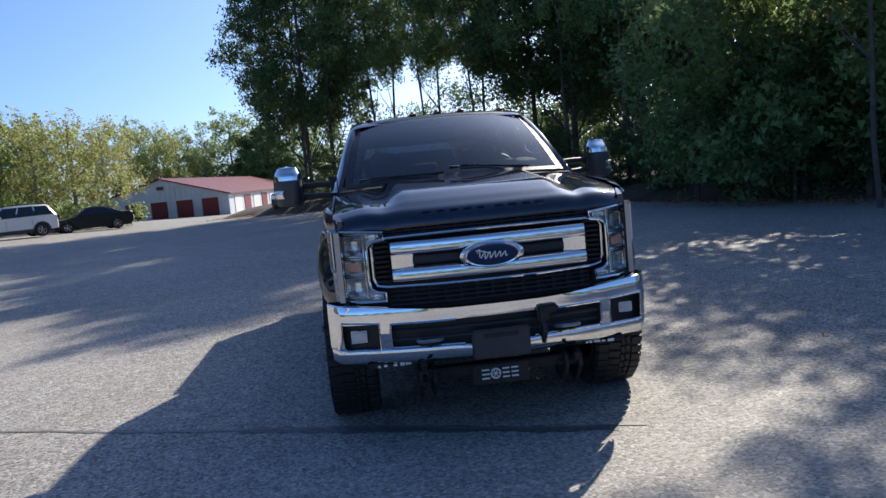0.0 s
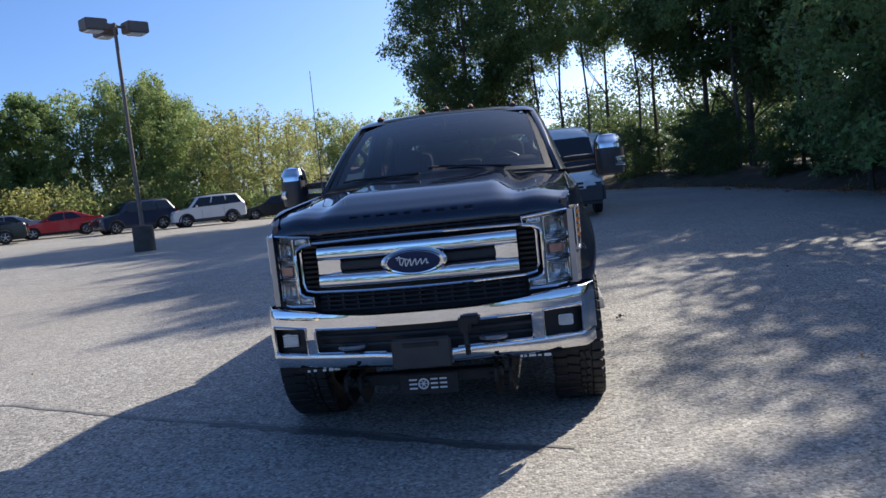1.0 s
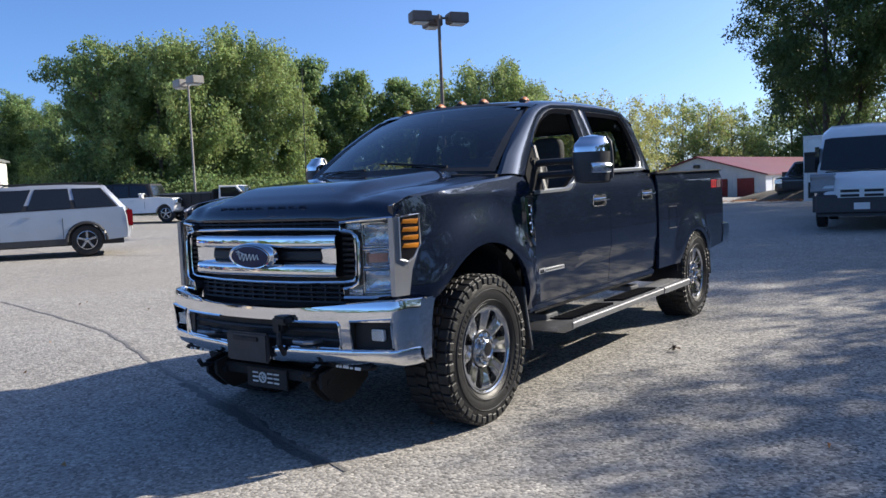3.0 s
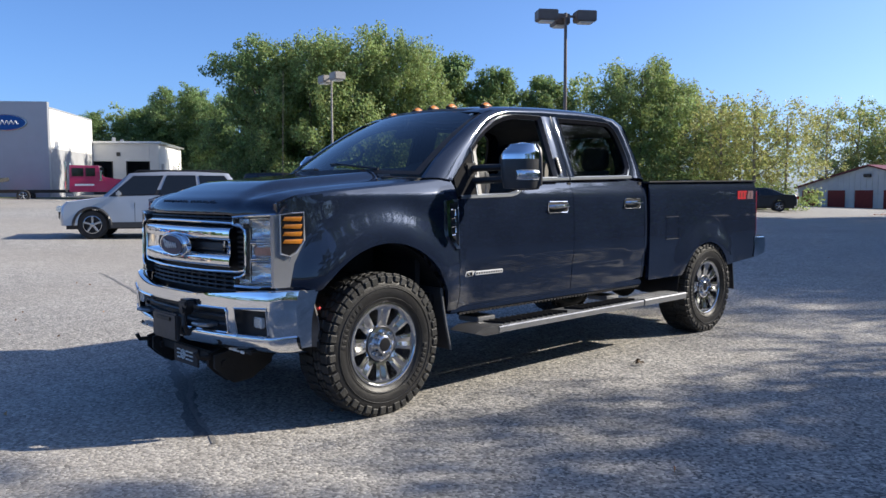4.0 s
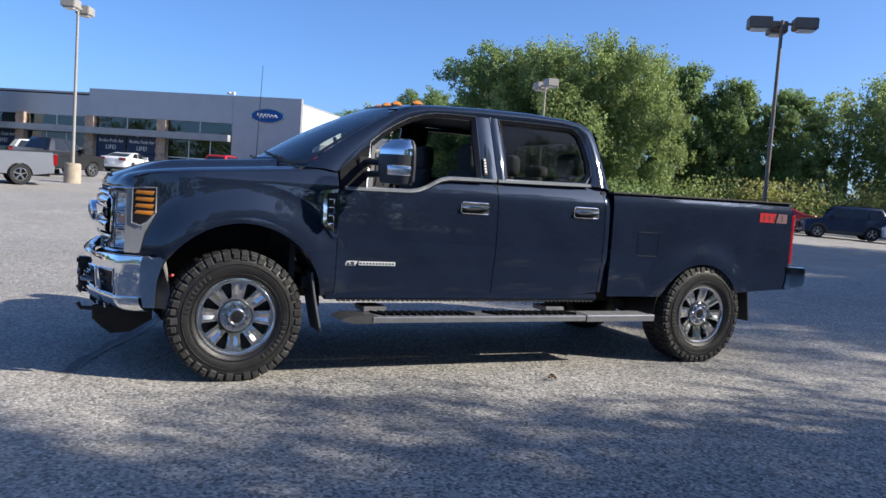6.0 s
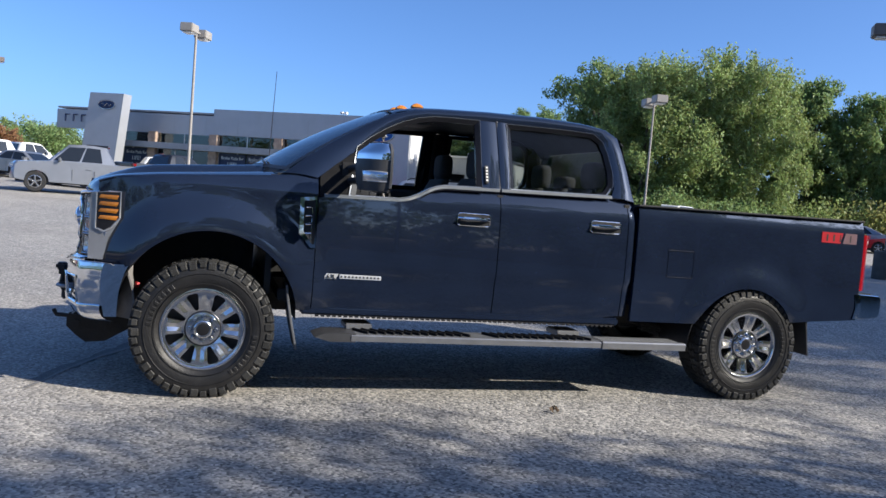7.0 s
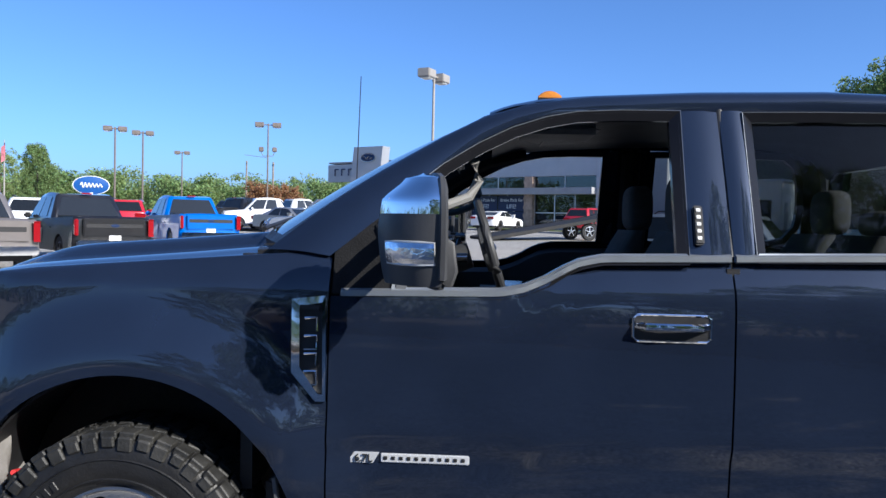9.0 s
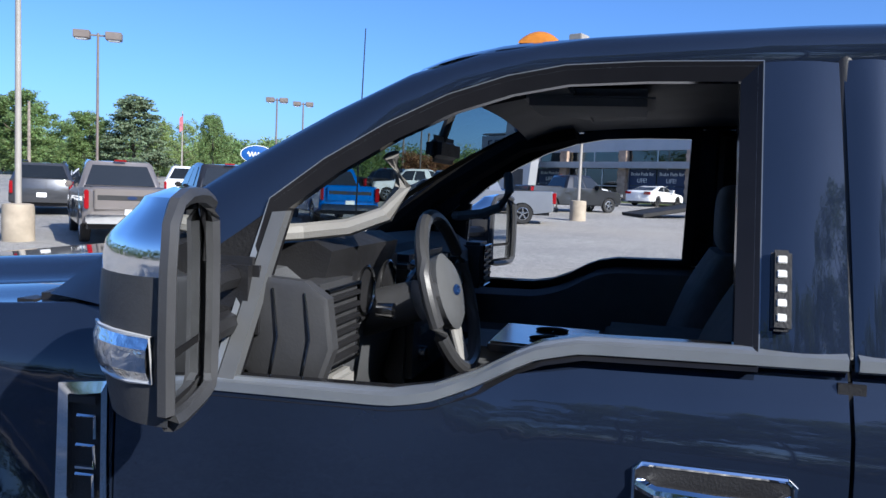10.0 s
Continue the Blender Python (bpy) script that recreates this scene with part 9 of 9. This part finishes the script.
def tow_truck():
    t = thing("tow_truck", "raspberry red flatbed tow truck", "truck", pose(-47.5, 14.9, ground_z(-47.5, 14.9) - 0.15, 0, 0, 153) @ Matrix.Scale(0.80, 4), group="parked vehicles")
    b = bmesh.new()
    prism(b, [(-3.0, 0.75), (-3.0, 1.75), (-1.6, 1.95), (-1.2, 2.85), (0.9, 2.90), (0.95, 0.75)], "x", -1.15, 1.15, 0.02)
    part("cab", b, P_MAROON, t, "raspberry red crew cab")
    for sx in (1, -1):
        for a, c in ((-1.0, -0.3), (-0.15, 0.7)):
            part("side_window", bx(sx * 1.13, sx * 1.165, a, c, 2.0, 2.65, bev=0.02), M_CARGLASS, t)
        part("mirror", bx(sx * 1.2, sx * 1.4, -1.5, -1.38, 1.7, 2.4, bev=0.04), M_CHROME, t)
        b = bmesh.new()
        tube(b, [(sx * 1.0, 1.15, 0.8), (sx * 1.0, 1.15, 3.1)], 0.07, 10)
        part("exhaust_stack", b, M_CHROME, t)
        for yy in (-2.2, 4.2):
            ty, rm, dk = car_wheel(0.48, M_RIM2)
            w = part("wheel", ty, None, t, m=pose(sx * 1.0, yy, 0.48))
            part("rim", rm, None, w)
            part("rim_back", dk, None, w)
        part("name_bar", bx(sx * 1.15, sx * 1.165, -0.9, 0.5, 1.25, 1.40), M_WHITE, t)
    part("chassis", bx(-0.45, 0.45, 0.9, 6.4, 0.70, 0.95), M_FRAME, t)
    part("windscreen", bx(-1.0, 1.0, -1.62, -1.30, 2.0, 2.7, bev=0.02, m=pose(0, 0, 0)), M_CARGLASS, t)
    # tilted bed reaching down to the ground
    f = thing("flatbed_ramp", "dark steel flatbed tilted down to the asphalt", "truck bed", pose(-39.7, 4.9, ground_z(-39.7, 4.9), 0, 0, 25))
    b = bmesh.new()
    box(b, -1.2, 1.2, -4.2, 3.6, -0.09, 0.05, 0.02, 1, pose(0, 0, 0.76, 9.6, 0, 0))
    part("deck", b, M_FRAME, f, "dark steel deck")
    for sx in (1, -1):
        b = bmesh.new()
        box(b, sx * 1.16, sx * 1.24, -4.2, 3.6, -0.13, 0.07, 0.02, 1, pose(0, 0, 0.76, 9.6, 0, 0))
        part("deck_rail", b, M_FRAME, f)
        for yy in (2.0,):
            ty, rm, dk = car_wheel(0.48, M_RIM2)
            w = part("wheel", ty, None, f, m=pose(sx * 0.95, yy, 0.48))
            part("rim", rm, None, w)
            part("rim_back", dk, None, w)


tow_truck()

# ---- small things on the asphalt ----


def litter():
    r = np.random.default_rng(12)
    b = leaf_mesh([(0, 0, 0.03)], [0.035], 6, 0.03, material("dry_leaf", (0.09, 0.06, 0.035), 0.8, vary=0.3, scale=30), 0.4, 3)
    lf = part("fallen_leaf", b, None)
    lf.matrix_world = pose(1.325, 2.287, 0.0)
    tagged(lf, "curled dry leaf lying on the asphalt", "leaf")
    cs = [(x, y, ground_z(x, y) + 0.012) for x, y in zip(r.uniform(-9, 9, 160), r.uniform(-4, 14, 160))]
    o = part("fallen_leaves", leaf_mesh(cs, [0.25] * 160, 1, 0.022, L_RUST, 0.03, 5), None)
    tagged(o, "scattered small dry leaves on the asphalt", "leaves", kind="stuff")


litter()
